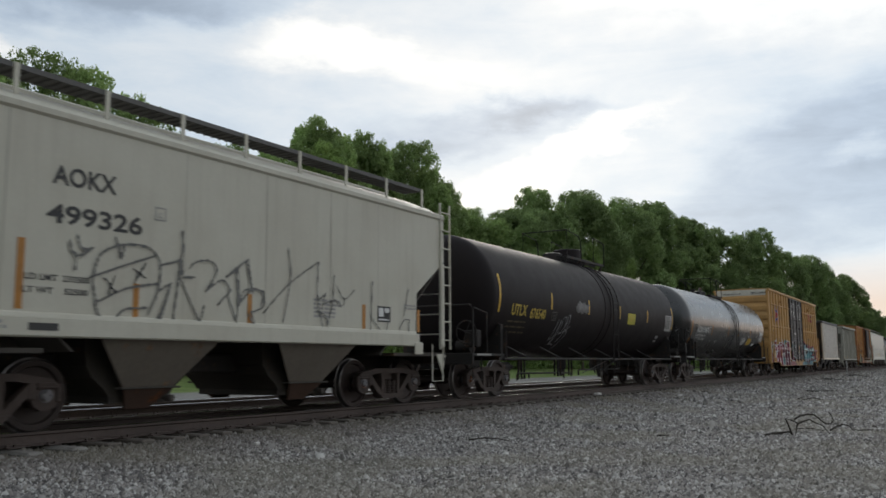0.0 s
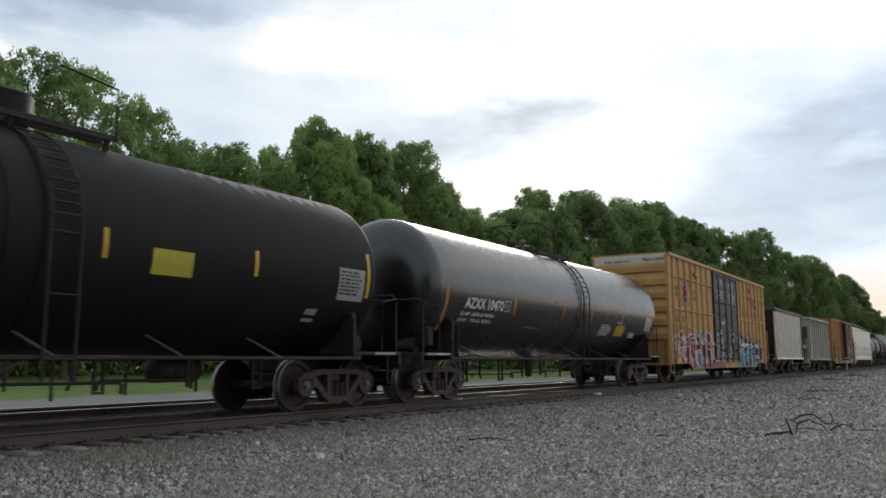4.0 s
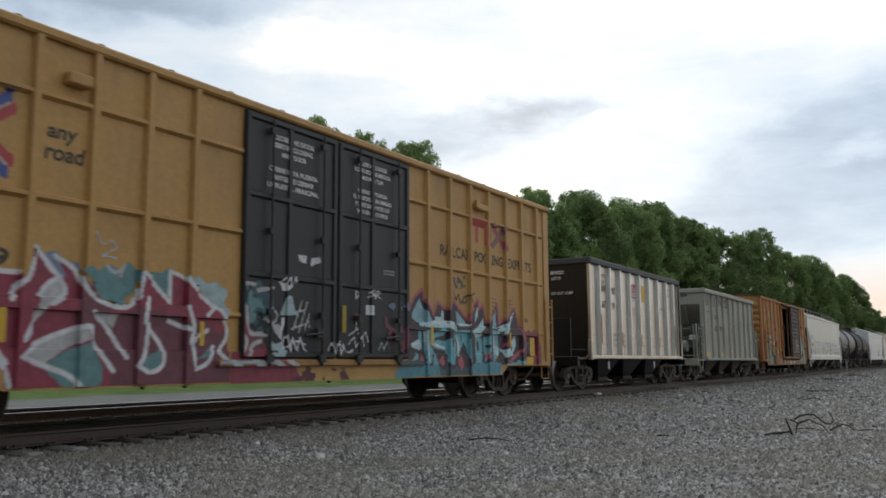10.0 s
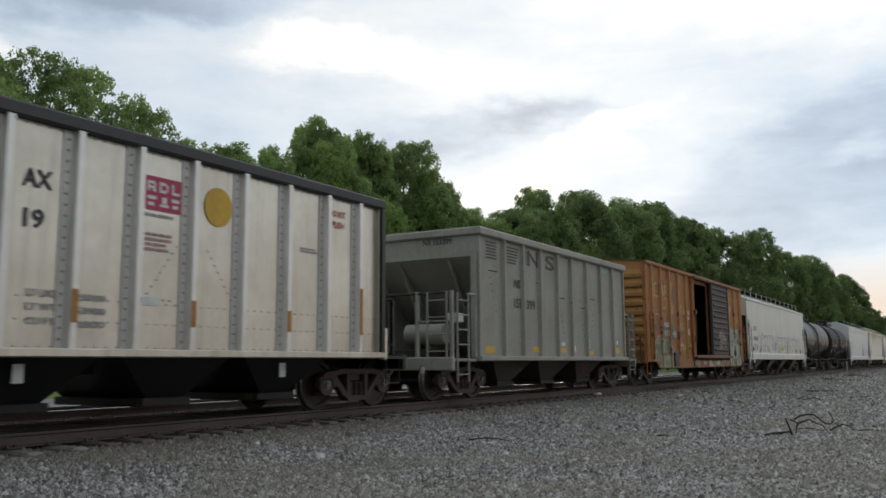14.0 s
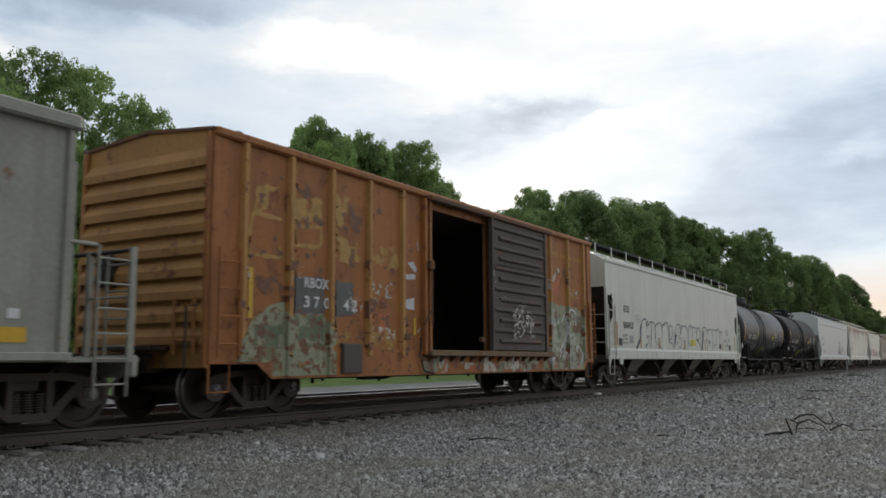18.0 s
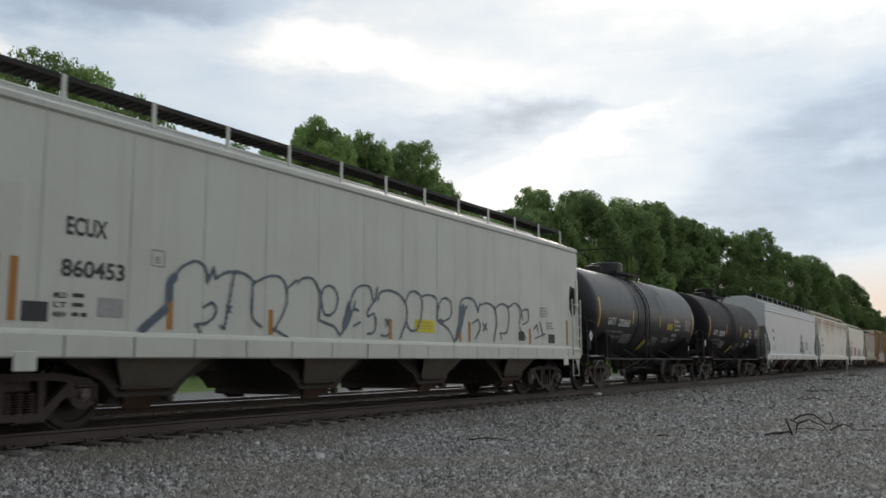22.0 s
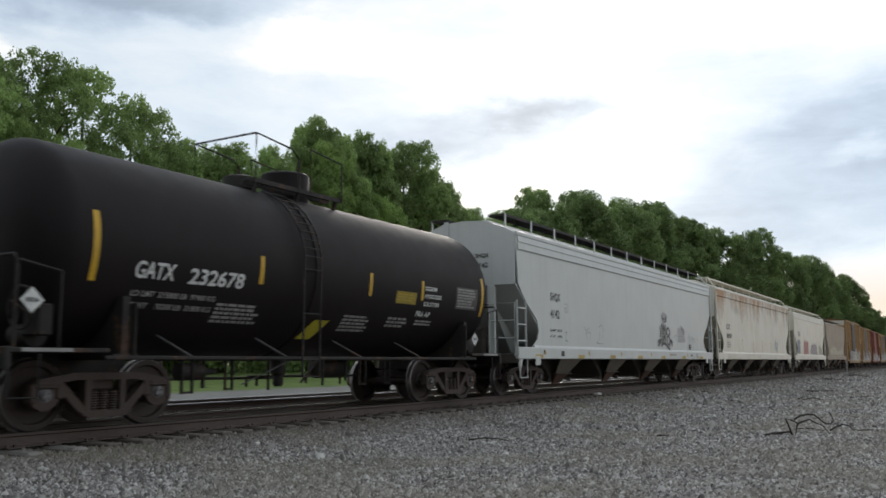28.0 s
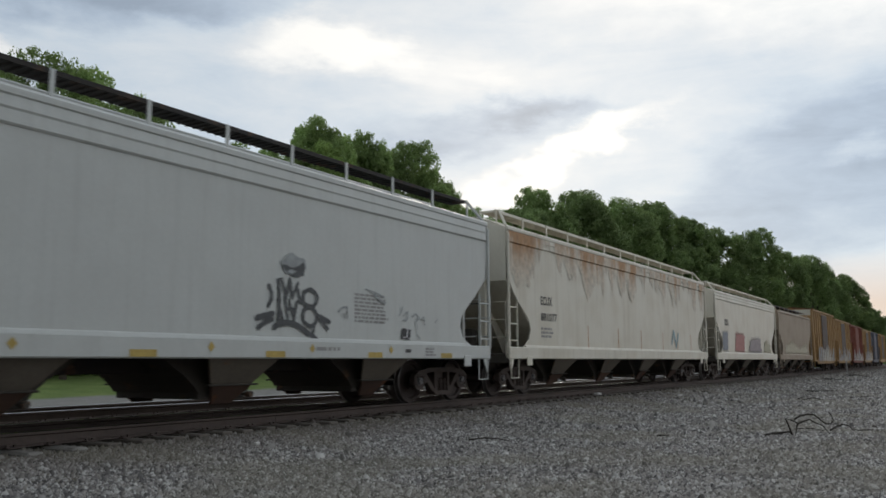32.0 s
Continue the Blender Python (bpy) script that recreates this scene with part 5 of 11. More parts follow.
            part("chute", Shape().add(g, [(0, 1, 2, 3), (7, 6, 5, 4), (0, 4, 5, 1), (1, 5, 6, 2), (2, 6, 7, 3), (3, 7, 4, 0)]), chute, bay, "rust-brown outlet chute")
            part("gate_spindle", Shape().lathe([(0, 0.05), (0.12, 0.05), (0.12, 0.02), (0.2, 0.02)], "y", (b + 0.34, s * 1.05 - (0.2 if s < 0 else 0), 0.36), 10), dirty_shaded, bay, smooth=True)
        part("outlet_gate", Shape().box(b - 0.5, b + 0.5, -0.95, 0.95, 0.30, 0.41, 0.015), dirty_shaded, bay, "sliding outlet gate")
    return car, (lambda u, v: u * 0.0 - w)


def seams(car, xs, z0, z1, surf, material):
    for u in xs:
        plates(car, [(u - 0.008, u + 0.008, z0, z1)], surf, material, "weld_seam", lift=0.004)


# ---------------------------------------------------------------- boxcars
def boxcar(x, label, paint, hl, eave, floor, posts, ribs, bogie, door, sill, roof_mat, end_mat, roof_rise=0.15, w=1.50, proud=0.08, end_ribs=6, door_mat=None, open_to=None, white_top=None, roll=True, post_mat=None):
    """posts, ribs: uprights and horizontals; door: (x0, x1) of the opening; open_to: where a slid-open door stands; sill: (x0, x1, bottom) of the deep side sill."""
    car = rail_car("boxcar", label, "boxcar", x, hl + 0.1, bogie, roll)
    d0, d1 = door
    t = 0.05
    lo = sill[2] + 0.35
    for s in (-1, 1):
        ya, yb = (-w, -w + t) if s < 0 else (w - t, w)
        for a, b in ((-hl, d0), (d1, hl)):
            part("side_panel", Shape().box(a, b, ya, yb, floor - 0.25, eave), paint, car, "painted steel side wall")
        part("door_header", Shape().box(d0, d1, ya, yb, eave - 0.28, eave), paint, car)
        part("side_sill", Shape().prism([(-hl, floor - 0.24), (sill[0] - 0.35, floor - 0.24), (sill[0], sill[2]), (sill[1], sill[2]), (sill[1] + 0.35, floor - 0.24), (hl, floor - 0.24), (hl, floor + 0.02), (-hl, floor + 0.02)], "xz",
                                        min(s * (w + 0.005), s * (w + 0.035)), max(s * (w + 0.005), s * (w + 0.035))), paint, car, "deep side sill")
        part("top_rail", Shape().box(-hl, hl, min(s * (w - 0.06), s * (w + 0.09)), max(s * (w - 0.06), s * (w + 0.09)), eave - 0.07, eave + 0.07, 0.03), paint, car)
        if s > 0:
            part("door", Shape().box(d0, d1, w - 0.04, w + 0.03, floor, eave - 0.25), door_mat or paint, car, "closed far door")
            continue
        for u in posts:
            part("side_post", Shape().prism([(u - 0.075, -w), (u - 0.045, -w - proud), (u + 0.045, -w - proud), (u + 0.075, -w)], "xy", floor - 0.1, eave - 0.06), post_mat or paint, car, "pressed side post")
        for a, b, zz in ribs:
            part("side_rib", Shape().prism([(-w, zz - 0.06), (-w - proud * 0.8, zz - 0.02), (-w - proud * 0.8, zz + 0.025), (-w, zz + 0.05)], "yz", a, b), paint, car, "horizontal side rib")
        part("corner_post", Shape().box(-hl - 0.015, -hl + 0.30, -w - 0.03, -w, floor - 0.25, eave, 0.012), paint, car)
        part("corner_post", Shape().box(hl - 0.30, hl + 0.015, -w - 0.03, -w, floor - 0.25, eave, 0.012), paint, car)
    if open_to:
        dark = mat("old_plank_lining", (0.16, 0.135, 0.115), 0.85, 0.0, 0.4, (0.06, 0.05, 0.045), streak=0.3)
        part("inner_lining", Shape().box(-hl + t, hl - t, w - t - 0.04, w - t - 0.01, floor, eave - 0.05), dark, car, "dark plank lining")
        part("ceiling_lining", Shape().box(-hl + t, hl - t, -w + t, w - t, eave - 0.09, eave - 0.05), dark, car)
        for a, b in ((-hl + t, d0 - 0.02), (d1 + 0.02, hl - t)):
            part("inner_lining", Shape().box(a, b, -w + t + 0.01, -w + t + 0.04, floor, eave - 0.05), dark, car, "dark plank lining")
        for e in (-1, 1):
            part("inner_lining", Shape().box(min(e * (hl - 0.06), e * (hl - 0.09)), max(e * (hl - 0.06), e * (hl - 0.09)), -w + 0.1, w - 0.1, floor, eave - 0.1), dark, car, "dark plank lining")
    part("floor", Shape().box(-hl + 0.05, hl - 0.05, -w + t, w - t, floor - 0.1, floor), UNDER, car, "dark plank floor")
    sec = [(w + 0.04, eave), (w + 0.04, eave + 0.06), (0, eave + roof_rise), (-w - 0.04, eave + 0.06), (-w - 0.04, eave)]
    shell = sec[1:4] + [(u * 0.99, v - 0.05) for u, v in sec[3:0:-1]]
    part("roof", Shape().prism(shell, "yz", -hl - 0.04, hl + 0.04), roof_mat, car, "ribbed steel roof")
    k = -hl + 0.5
    while k < hl:
        part("roof_rib", Shape().prism([(w + 0.06, eave + 0.03), (w + 0.06, eave + 0.09), (0, eave + roof_rise + 0.05), (-w - 0.06, eave + 0.09), (-w - 0.06, eave + 0.03)], "yz", k - 0.04, k + 0.04), roof_mat, car)
        k += 1.18
    for e in (-1, 1):
        xa, xb = (-hl, -hl + t) if e < 0 else (hl - t, hl)
        part("end_wall", Shape().prism([(-w + 0.01, floor - 0.3), (w - 0.01, floor - 0.3), (w - 0.01, eave + 0.02), (0, eave + roof_rise - 0.05), (-w + 0.01, eave + 0.02)], "yz", xa, xb), end_mat, car, "corrugated end wall")
        n = end_ribs
        gap = (eave - floor - (0.55 if white_top else 0.25)) / n
        for i in range(n):
            zz = eave - 0.66 - 0.518 * i if white_top else floor + 0.05 + gap * i
            rib = Shape().prism([(e * hl, zz + 0.015), (e * (hl + 0.085), zz), (e * (hl + 0.09), zz + gap * 0.38), (e * hl, zz + gap * 0.88)], "xz", -w + 0.06, w - 0.06)
            part("end_corrugation", rib, end_mat, car)
        if white_top:
            part("end_cap", Shape().box(min(e * hl, e * (hl + 0.05)), max(e * hl, e * (hl + 0.05)), -w + 0.02, w - 0.02, eave - 0.52, eave + 0.02, 0.015), white_top, car, "pale painted end cap")
        for s in (-1, 1):
            part("end_post", Shape().box(min(e * hl, e * (hl + 0.07)), max(e * hl, e * (hl + 0.07)), s * (w - 0.05) - 0.05, s * (w - 0.05) + 0.05, floor - 0.3, eave, 0.015), paint, car)
        ladder(car, (e * (hl - 0.28), -w - 0.13, floor - 0.15), (e * (hl - 0.28), -w - 0.13, floor + 1.5), 0.42, 4, (1, 0, 0), paint)
        ladder(car, (e * (hl + 0.12), -w + 0.4, floor - 0.1), (e * (hl + 0.12), -w + 0.4, floor + 0.75), 0.42, 2, (0, 1, 0), paint)
        stirrup(car, e * (hl - 0.25), -w + 0.02, 0.42, floor - 0.22, 0.42, paint)
        rail_hoop(car, [(e * (hl + 0.35), -w + 0.1, floor - 0.3), (e * (hl + 0.35), -w + 0.1, floor + 0.6), (e * (hl + 0.12), -w + 0.12, floor + 0.62)], UNDER)
    part("end_platform", Shape().box(-hl - 0.4, -hl, -0.7, 0.7, floor - 0.02, floor + 0.03), UNDER, car, "crossover platform")
    brake_wheel(car, (-hl - 0.16, 0.75, floor + 1.3), UNDER)
    part("brake_box", Shape().box(-hl - 0.14, -hl, 0.55, 0.95, floor + 1.0, floor + 1.5, 0.02), UNDER, car)
    rigging(car, -bogie + 1.3, bogie - 1.3, int(x) + 5)

    def surf(u, v):
        y = u * 0.0 - w
        for p in posts:
            y = np.where(abs(u - p) < 0.095, -w - proud, y)
        for a, b, zz in ribs:
            y = np.where((u > a) & (u < b) & (abs(v - zz) < 0.085) & (y > -w - proud * 0.8), -w - proud * 0.8, y)
        y = np.where((v < floor + 0.03) & (y > -w - 0.035), -w - 0.035, y)
        y = np.where((abs(u) > hl - 0.32) & (y > -w - 0.03), -w - 0.03, y)
        return y
    return car, surf


# ---------------------------------------------------------------- open hoppers
def open_hopper(x, label, paint, hl, z0, z1, posts, bogie, half, end_mat, rim_mat, slope_top, post_w=0.085, w=1.48, proud=0.10, slope_in=2.6, bays=3, post_mat=None, bay_mat=None):
    car = rail_car("open_hopper_car", label, "hopper car", x, half, bogie)
    for s in (-1, 1):
        part("side_sheet", Shape().box(-hl, hl, min(s * w, s * (w - 0.03)), max(s * w, s * (w - 0.03)), z0, z1), paint, car, "riveted metal side")
        part("top_rim", Shape().box(-hl - 0.06, hl + 0.06, min(s * (w - 0.06), s * (w + 0.12)), max(s * (w - 0.06), s * (w + 0.12)), z1 - 0.13, z1 + 0.06, 0.03), rim_mat, car, "heavy top rim")
        part("side_sill", Shape().box(-hl - 0.05, hl + 0.05, min(s * (w - 0.1), s * (w + 0.13)), max(s * (w - 0.1), s * (w + 0.13)), z0 - 0.05, z0 + 0.06, 0.015), paint, car)
        for u in posts:
            part("side_post", Shape().prism([(u - post_w, s * w), (u - post_w * 0.55, s * (w + proud)), (u + post_w * 0.55, s * (w + proud)), (u + post_w, s * w)], "xy", z0 + 0.05, z1 - 0.12), post_mat or paint, car, "upright side post")
        for e in (-1, 1):
            part("corner_post", Shape().box(min(e * hl, e * (hl - 0.09)), max(e * hl, e * (hl - 0.09)), min(s * (w - 0.04), s * (w + 0.06)), max(s * (w - 0.04), s * (w + 0.06)), z0 - 0.04, z1, 0.012), paint, car)
    for e in (-1, 1):
        part("end_rim", Shape().box(min(e * (hl + 0.08), e * (hl - 0.08)), max(e * (hl + 0.08), e * (hl - 0.08)), -w - 0.1, w + 0.1, z1 - 0.13, z1 + 0.06, 0.03), rim_mat, car)
        part("end_sheet", Shape().box(min(e * hl, e * (hl - 0.03)), max(e * hl, e * (hl - 0.03)), -w + 0.03, w - 0.03, slope_top, z1), end_mat, car, "upright end sheet")
        if slope_top > z0 + 0.3:
            part("slope_sheet", Shape().prism([(e * hl, slope_top), (e * (hl - 0.04), slope_top), (e * (hl - slope_in), z0), (e * (hl - slope_in + 0.05), z0)], "xz", -w + 0.03, w - 0.03), end_mat, car, "sloping floor sheet")
        dk = Shape().box(min(e * half, e * (hl - 1.6)), max(e * half, e * (hl - 1.6)), -w, w, z0 - 0.06, z0)
        dk.box(min(e * half, e * (half - 0.12)), max(e * half, e * (half - 0.12)), -w, w, z0 - 0.26, z0 + 0.03, 0.02)
        part("end_deck", dk, end_mat, car, "end platform")
    for i in range(bays):
        b = (i - (bays - 1) / 2) * (2 * hl - 3.2) / bays * 1.15
        L = (2 * hl - 3.2) / bays * 0.52
        q = [(b - L, -1.25, z0), (b + L, -1.25, z0), (b + L, 1.25, z0), (b - L, 1.25, z0), (b - 0.35, -0.95, 0.36), (b + 0.35, -0.95, 0.36), (b + 0.35, 0.95, 0.36), (b - 0.35, 0.95, 0.36)]
        hp = Shape().add(q, [(0, 1, 5, 4), (1, 2, 6, 5), (2, 3, 7, 6), (3, 0, 4, 7), (0, 3, 2, 1), (4, 5, 6, 7)])
        bay = part("hopper_bay", hp, bay_mat or end_mat, car, "discharge bay")
        part("outlet_gate", Shape().box(b - 0.45, b + 0.45, -1.0, 1.0, 0.24, 0.36, 0.015), UNDER, bay)
    part("load_floor", Shape().box(-hl + 0.5, hl - 0.5, -w + 0.05, w - 0.05, z0 - 0.02, z0 + 0.04), UNDER, car)

    def surf(u, v):
        y = u * 0.0 - w
        for p in posts:
            y = np.where(abs(u - p) < post_w * 0.95, -w - proud, y)
        return y
    return car, surf


# ---------------------------------------------------------------- the place
build_ground()
build_track(TRACK, "railway_track", "busy railway track with bright railheads on wooden ties", 420, 260)
build_track(SECOND, "second_railway_track", "dull unused railway track on wooden ties behind the train", 420, 200)
build_trees()

# ---------------------------------------------------------------- paints of the cars
BEIGE = mat("beige_hopper_paint", (0.53, 0.51, 0.43), 0.55, 0.0, 0.35, (0.36, 0.32, 0.25), 0.0, streak=0.28, bump=0.012, grain=0.035)
# brown dust with the underside's shade darkened into the colour
DUST_SHADE = mat("dusty_shaded_bay", (0.058, 0.050, 0.042), 0.8, 0.0, 0.5, (0.034, 0.029, 0.025), 0.25, (0.08, 0.045, 0.025))
BLACK_DULL = mat("dull_black_tank", (0.0130, 0.0098, 0.0105), 0.58, 0.0, 0.4, (0.022, 0.016, 0.016), 0.0, streak=0.25, bump=0.05, spec=0.16, grain=0.06, fine=2.5)
BLACK_GLOSS = mat("glossy_black_tank", (0.005, 0.005, 0.006), 0.29, 0.0, 0.2, (0.010, 0.010, 0.010), 0.0, streak=0.2, bump=0.0, spec=0.85, coat=0.12, coat_rough=0.12, grain=0.06, fine=2.5)
BLACK_SATIN = mat("satin_black_tank", (0.011, 0.0100, 0.0105), 0.45, 0.0, 0.4, (0.022, 0.019, 0.018), 0.0, streak=0.25, bump=0.02, spec=0.4, coat=0.06, coat_rough=0.3, grain=0.06, fine=2.5)
TAN = mat("tan_boxcar_paint", (0.47, 0.265, 0.086), 0.55, 0.0, 0.35, (0.18, 0.11, 0.048), 0.0, streak=0.28, bump=0.02)
CREAM = mat("cream_cap_paint", (0.60, 0.58, 0.50), 0.6, 0.0, 0.35, (0.4, 0.34, 0.25), streak=0.3)
DOOR_BLACK = mat("black_door_paint", (0.020, 0.020, 0.022), 0.5, 0.0, 0.4, (0.035, 0.03, 0.028), 0.0, streak=0.3)
ALU = mat("bare_aluminium", (0.60, 0.56, 0.485), 0.33, 0.8, 0.45, (0.28, 0.235, 0.17), 0.0, streak=0.4, bump=0.0, fine=5.0, grain=0.08)
ALU_POST = mat("bright_aluminium", (0.68, 0.66, 0.62), 0.36, 0.6, 0.3, (0.40, 0.36, 0.30), 0.0, streak=0.3, bump=0.0, fine=6.0, grain=0.08)
RIM_DARK = mat("dark_rim", (0.055, 0.055, 0.058), 0.6, 0.2, 0.4, (0.10, 0.09, 0.08))
END_BLACK = mat("black_end_paint", (0.006, 0.006, 0.007), 0.38, 0.0, 0.3, (0.016, 0.015, 0.014), streak=0.35)
GREY = mat("grey_hopper_paint", (0.325, 0.315, 0.265), 0.6, 0.0, 0.4, (0.14, 0.125, 0.10), 0.06, (0.12, 0.06, 0.03), streak=0.3)
RUSTY = mat("rusty_orange_paint", (0.36, 0.140, 0.040), 0.65, 0.0, 0.5, (0.12, 0.050, 0.024), 0.38, (0.12, 0.042, 0.016), streak=0.35)
END_RUST = mat("ochre_end_paint", (0.38, 0.19, 0.052), 0.65, 0.0, 0.45, (0.14, 0.065, 0.028), 0.25, (0.10, 0.04, 0.018), streak=0.3)
RUSTY_POST = mat("ochre_post_paint", (0.45, 0.23, 0.066), 0.6, 0.0, 0.4, (0.20, 0.08, 0.03), 0.25, (0.14, 0.05, 0.018), streak=0.3)
RUST_ROOF = mat("rusted_roof", (0.14, 0.075, 0.045), 0.8, 0.1, 0.5, (0.08, 0.05, 0.035), 0.5)
WORN_DOOR = mat("weathered_door", (0.110, 0.088, 0.078), 0.7, 0.1, 0.5, (0.05, 0.042, 0.038), 0.3, (0.09, 0.04, 0.022))
WHITE_GREY = mat("white_grey_hopper_paint", (0.58, 0.58, 0.515), 0.42, 0.0, 0.3, (0.40, 0.37, 0.31), 0.0, streak=0.28, bump=0.012, grain=0.035)
LIGHT_BLUE = mat("pale_blue_grey_paint", (0.55, 0.565, 0.545), 0.42, 0.0, 0.28, (0.40, 0.40, 0.38), 0.0, streak=0.24, bump=0.012, grain=0.035)
CREAM_H = mat("cream_hopper_paint", (0.68, 0.645, 0.555), 0.45, 0.0, 0.35, (0.42, 0.34, 0.22), 0.0, streak=0.35, bump=0.012, grain=0.035)
BROWN_H = mat("dusty_brown_hopper_paint", (0.36, 0.29, 0.22), 0.65, 0.0, 0.45, (0.22, 0.16, 0.11), 0.1, streak=0.4)
FAR_TAN = mat("faded_tan_paint", (0.36, 0.22, 0.09), 0.65, 0.0, 0.45, (0.17, 0.10, 0.05), 0.25, streak=0.4)
FAR_RED = mat("faded_red_paint", (0.20, 0.05, 0.03), 0.7, 0.0, 0.45, (0.10, 0.05, 0.035), 0.25, streak=0.35)
FAR_BLUE = mat("faded_slate_paint", (0.09, 0.10, 0.13), 0.7, 0.0, 0.45, (0.08, 0.07, 0.065), 0.25, streak=0.35)

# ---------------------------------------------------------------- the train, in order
C1, S1 = covered_hopper(10.19, "beige two-bay covered hopper car with dark spray tags along its side", BEIGE, 5.65, 3.92, 4.52, 2.95, 4.26, "notch", (-1.85, 1.55), DUST_SHADE, sill_z=(1.17, 1.42), posts=9, dark=mat("grey_grating", (0.115, 0.112, 0.11), 0.7))
C2, S2 = tank_car(25.57, "long dull black tank car with yellow stripes and lettering", BLACK_DULL, 7.30, 0.50, 1.52, 2.50, 6.88, 8.40, (-1.1, 2.06), (0.22, 1.15, 4.50), 0.75,
                  ((-7.12, 2.05, 2.98, 0.09), (-4.06, 2.26, 2.70, 0.08), (-1.34, 2.23, 2.66, 0.08), (1.38, 2.22, 2.62, 0.08), (4.2, 2.21, 2.62, 0.08), (7.2, 2.05, 2.88, 0.09)), bands=(0.05, 0.55))
C3, S3 = tank_car(42.83, "long glossy black tank car with white lettering and amber stripes", BLACK_GLOSS, 7.35, 0.62, 1.53, 2.53, 6.77, 8.10, (-0.78, 1.33), None, 0.70,
                  ((-7.15, 1.55, 2.5, 0.12), (-3.84, 2.0, 2.44, 0.11), (-0.78, 2.03, 2.44, 0.10), (1.34, 2.03, 2.43, 0.10), (4.07, 2.0, 2.42, 0.10), (7.1, 1.6, 2.4, 0.11)), bands=(0.5,), stripe_mat=ORANGE)
TP = (-8.61, -7.75, -6.87, -5.99, -5.15, -4.27, -3.42, 3.0, 3.92, 4.82, 5.7, 6.6, 7.48, 8.38)
TR = tuple((a, b, z) for a, b in ((-8.72, -2.45), (2.25, 8.72)) for z in (4.16, 2.88, 1.58))
C4, S4 = boxcar(61.3, "tall tan high-cube boxcar with black double doors and bright graffiti", TAN, 9.15, 4.95, 1.0, TP, TR, 7.0, (-2.42, 2.22), (-6.2, 6.3, 0.54), TAN, TAN, 0.10, end_ribs=6, door_mat=DOOR_BLACK, white_top=CREAM)
POSTS5 = (-3.88, -2.98, -2.02, -1.06, -0.08, 0.95, 1.98, 3.02, 3.95)
C5, S5 = open_hopper(78.1, "bare aluminium open-top hopper car with black ends", ALU, 4.66, 0.98, 3.92, POSTS5, 4.53, 5.6, END_BLACK, RIM_DARK, 1.0, post_mat=ALU_POST)
C6, S6 = open_hopper(91.55, "grey open-top coal hopper car with ribbed sides", GREY, 4.95, 0.93, 3.92, tuple(k - 91.55 for k in (87.88, 88.93, 89.96, 91.09, 92.07, 93.2, 94.35, 95.4)), 4.85, 6.1, GREY, GREY, 3.30, 0.075, 1.52, 0.09, 2.9, 3, bay_mat=DUST_SHADE)
C7, S7 = boxcar(106.55, "rusty orange boxcar with its side door slid open", RUSTY, 7.65, 4.36, 1.08, tuple(k - 106.55 for k in (99.56, 100.65, 101.74, 102.88, 104.0, 111.2, 112.4, 113.56)), (), 6.15, (-1.5, 1.0), (-6.3, 6.9, 0.60), RUST_ROOF, END_RUST, 0.20,
                end_ribs=9, door_mat=WORN_DOOR, open_to=(0.98, 4.0), post_mat=RUSTY_POST)
C8, S8 = covered_hopper(124.65, "pale grey four-bay covered hopper car with outlined spray lettering", WHITE_GREY, 9.15, 4.0, 4.56, 3.2, 7.75, "window", (-5.9, -2.1, 1.7, 5.5), DUST_SHADE, posts=13)
GS = ((-5.3, 1.92, 2.84, 0.10), (-2.16, 2.1, 2.55, 0.09), (0.85, 2.1, 2.53, 0.09), (2.70, 2.12, 2.52, 0.09), (5.32, 1.9, 2.78, 0.10))
C9, S9 = tank_car(140.9, "black tank car with white lettering and a side ladder", BLACK_SATIN, 5.42, 0.56, 1.50, 2.45, 4.55, 6.30, (-1.6, 1.0), (-1.15, 0.0, 4.40), -0.88, GS, bands=(-0.6, -1.6))
C10, S10 = tank_car(154.25, "dull black tank car with white lettering and yellow stripes", BLACK_DULL, 5.36, 0.56, 1.50, 2.45, 4.6, 6.30, (-1.5, 0.9), (-0.37, 0.56, 4.45), -0.92, tuple((u * 0.985 + 0.05, a, b, c) for u, a, b, c in GS), bands=(-0.7,))
C11, S11 = covered_hopper(170.95, "pale blue-grey covered hopper car with curved side ends", LIGHT_BLUE, 9.65, 4.05, 4.58, 2.8, 8.25, "scoop", (-6.05, -2.1, 1.75, 5.6), DUST_SHADE, posts=13, band=0.38, mid_post=True)
C12, S12 = covered_hopper(191.05, "cream covered hopper car with rust runs under its eaves", CREAM_H, 9.45, 4.12, 4.6, 2.85, 8.0, "scoop", (-5.7, -1.9, 1.9, 5.7), DUST_SHADE, posts=13, band=0.3, dark=CREAM_H)
C13, S13 = covered_hopper(209.4, "white covered hopper car with red and dark graffiti patches", CREAM_H, 7.2, 3.95, 4.4, 2.8, 5.9, "scoop", (-3.9, 0.0, 3.9), DUST_SHADE, posts=10, band=0.3, dark=CREAM_H)
C14, S14 = covered_hopper(224.0, "dusty brown covered hopper car with rounded ends", BROWN_H, 6.4, 3.78, 4.2, 2.7, 5.1, "scoop", (-3.0, 0.0, 3.0), DUST_SHADE, posts=9)


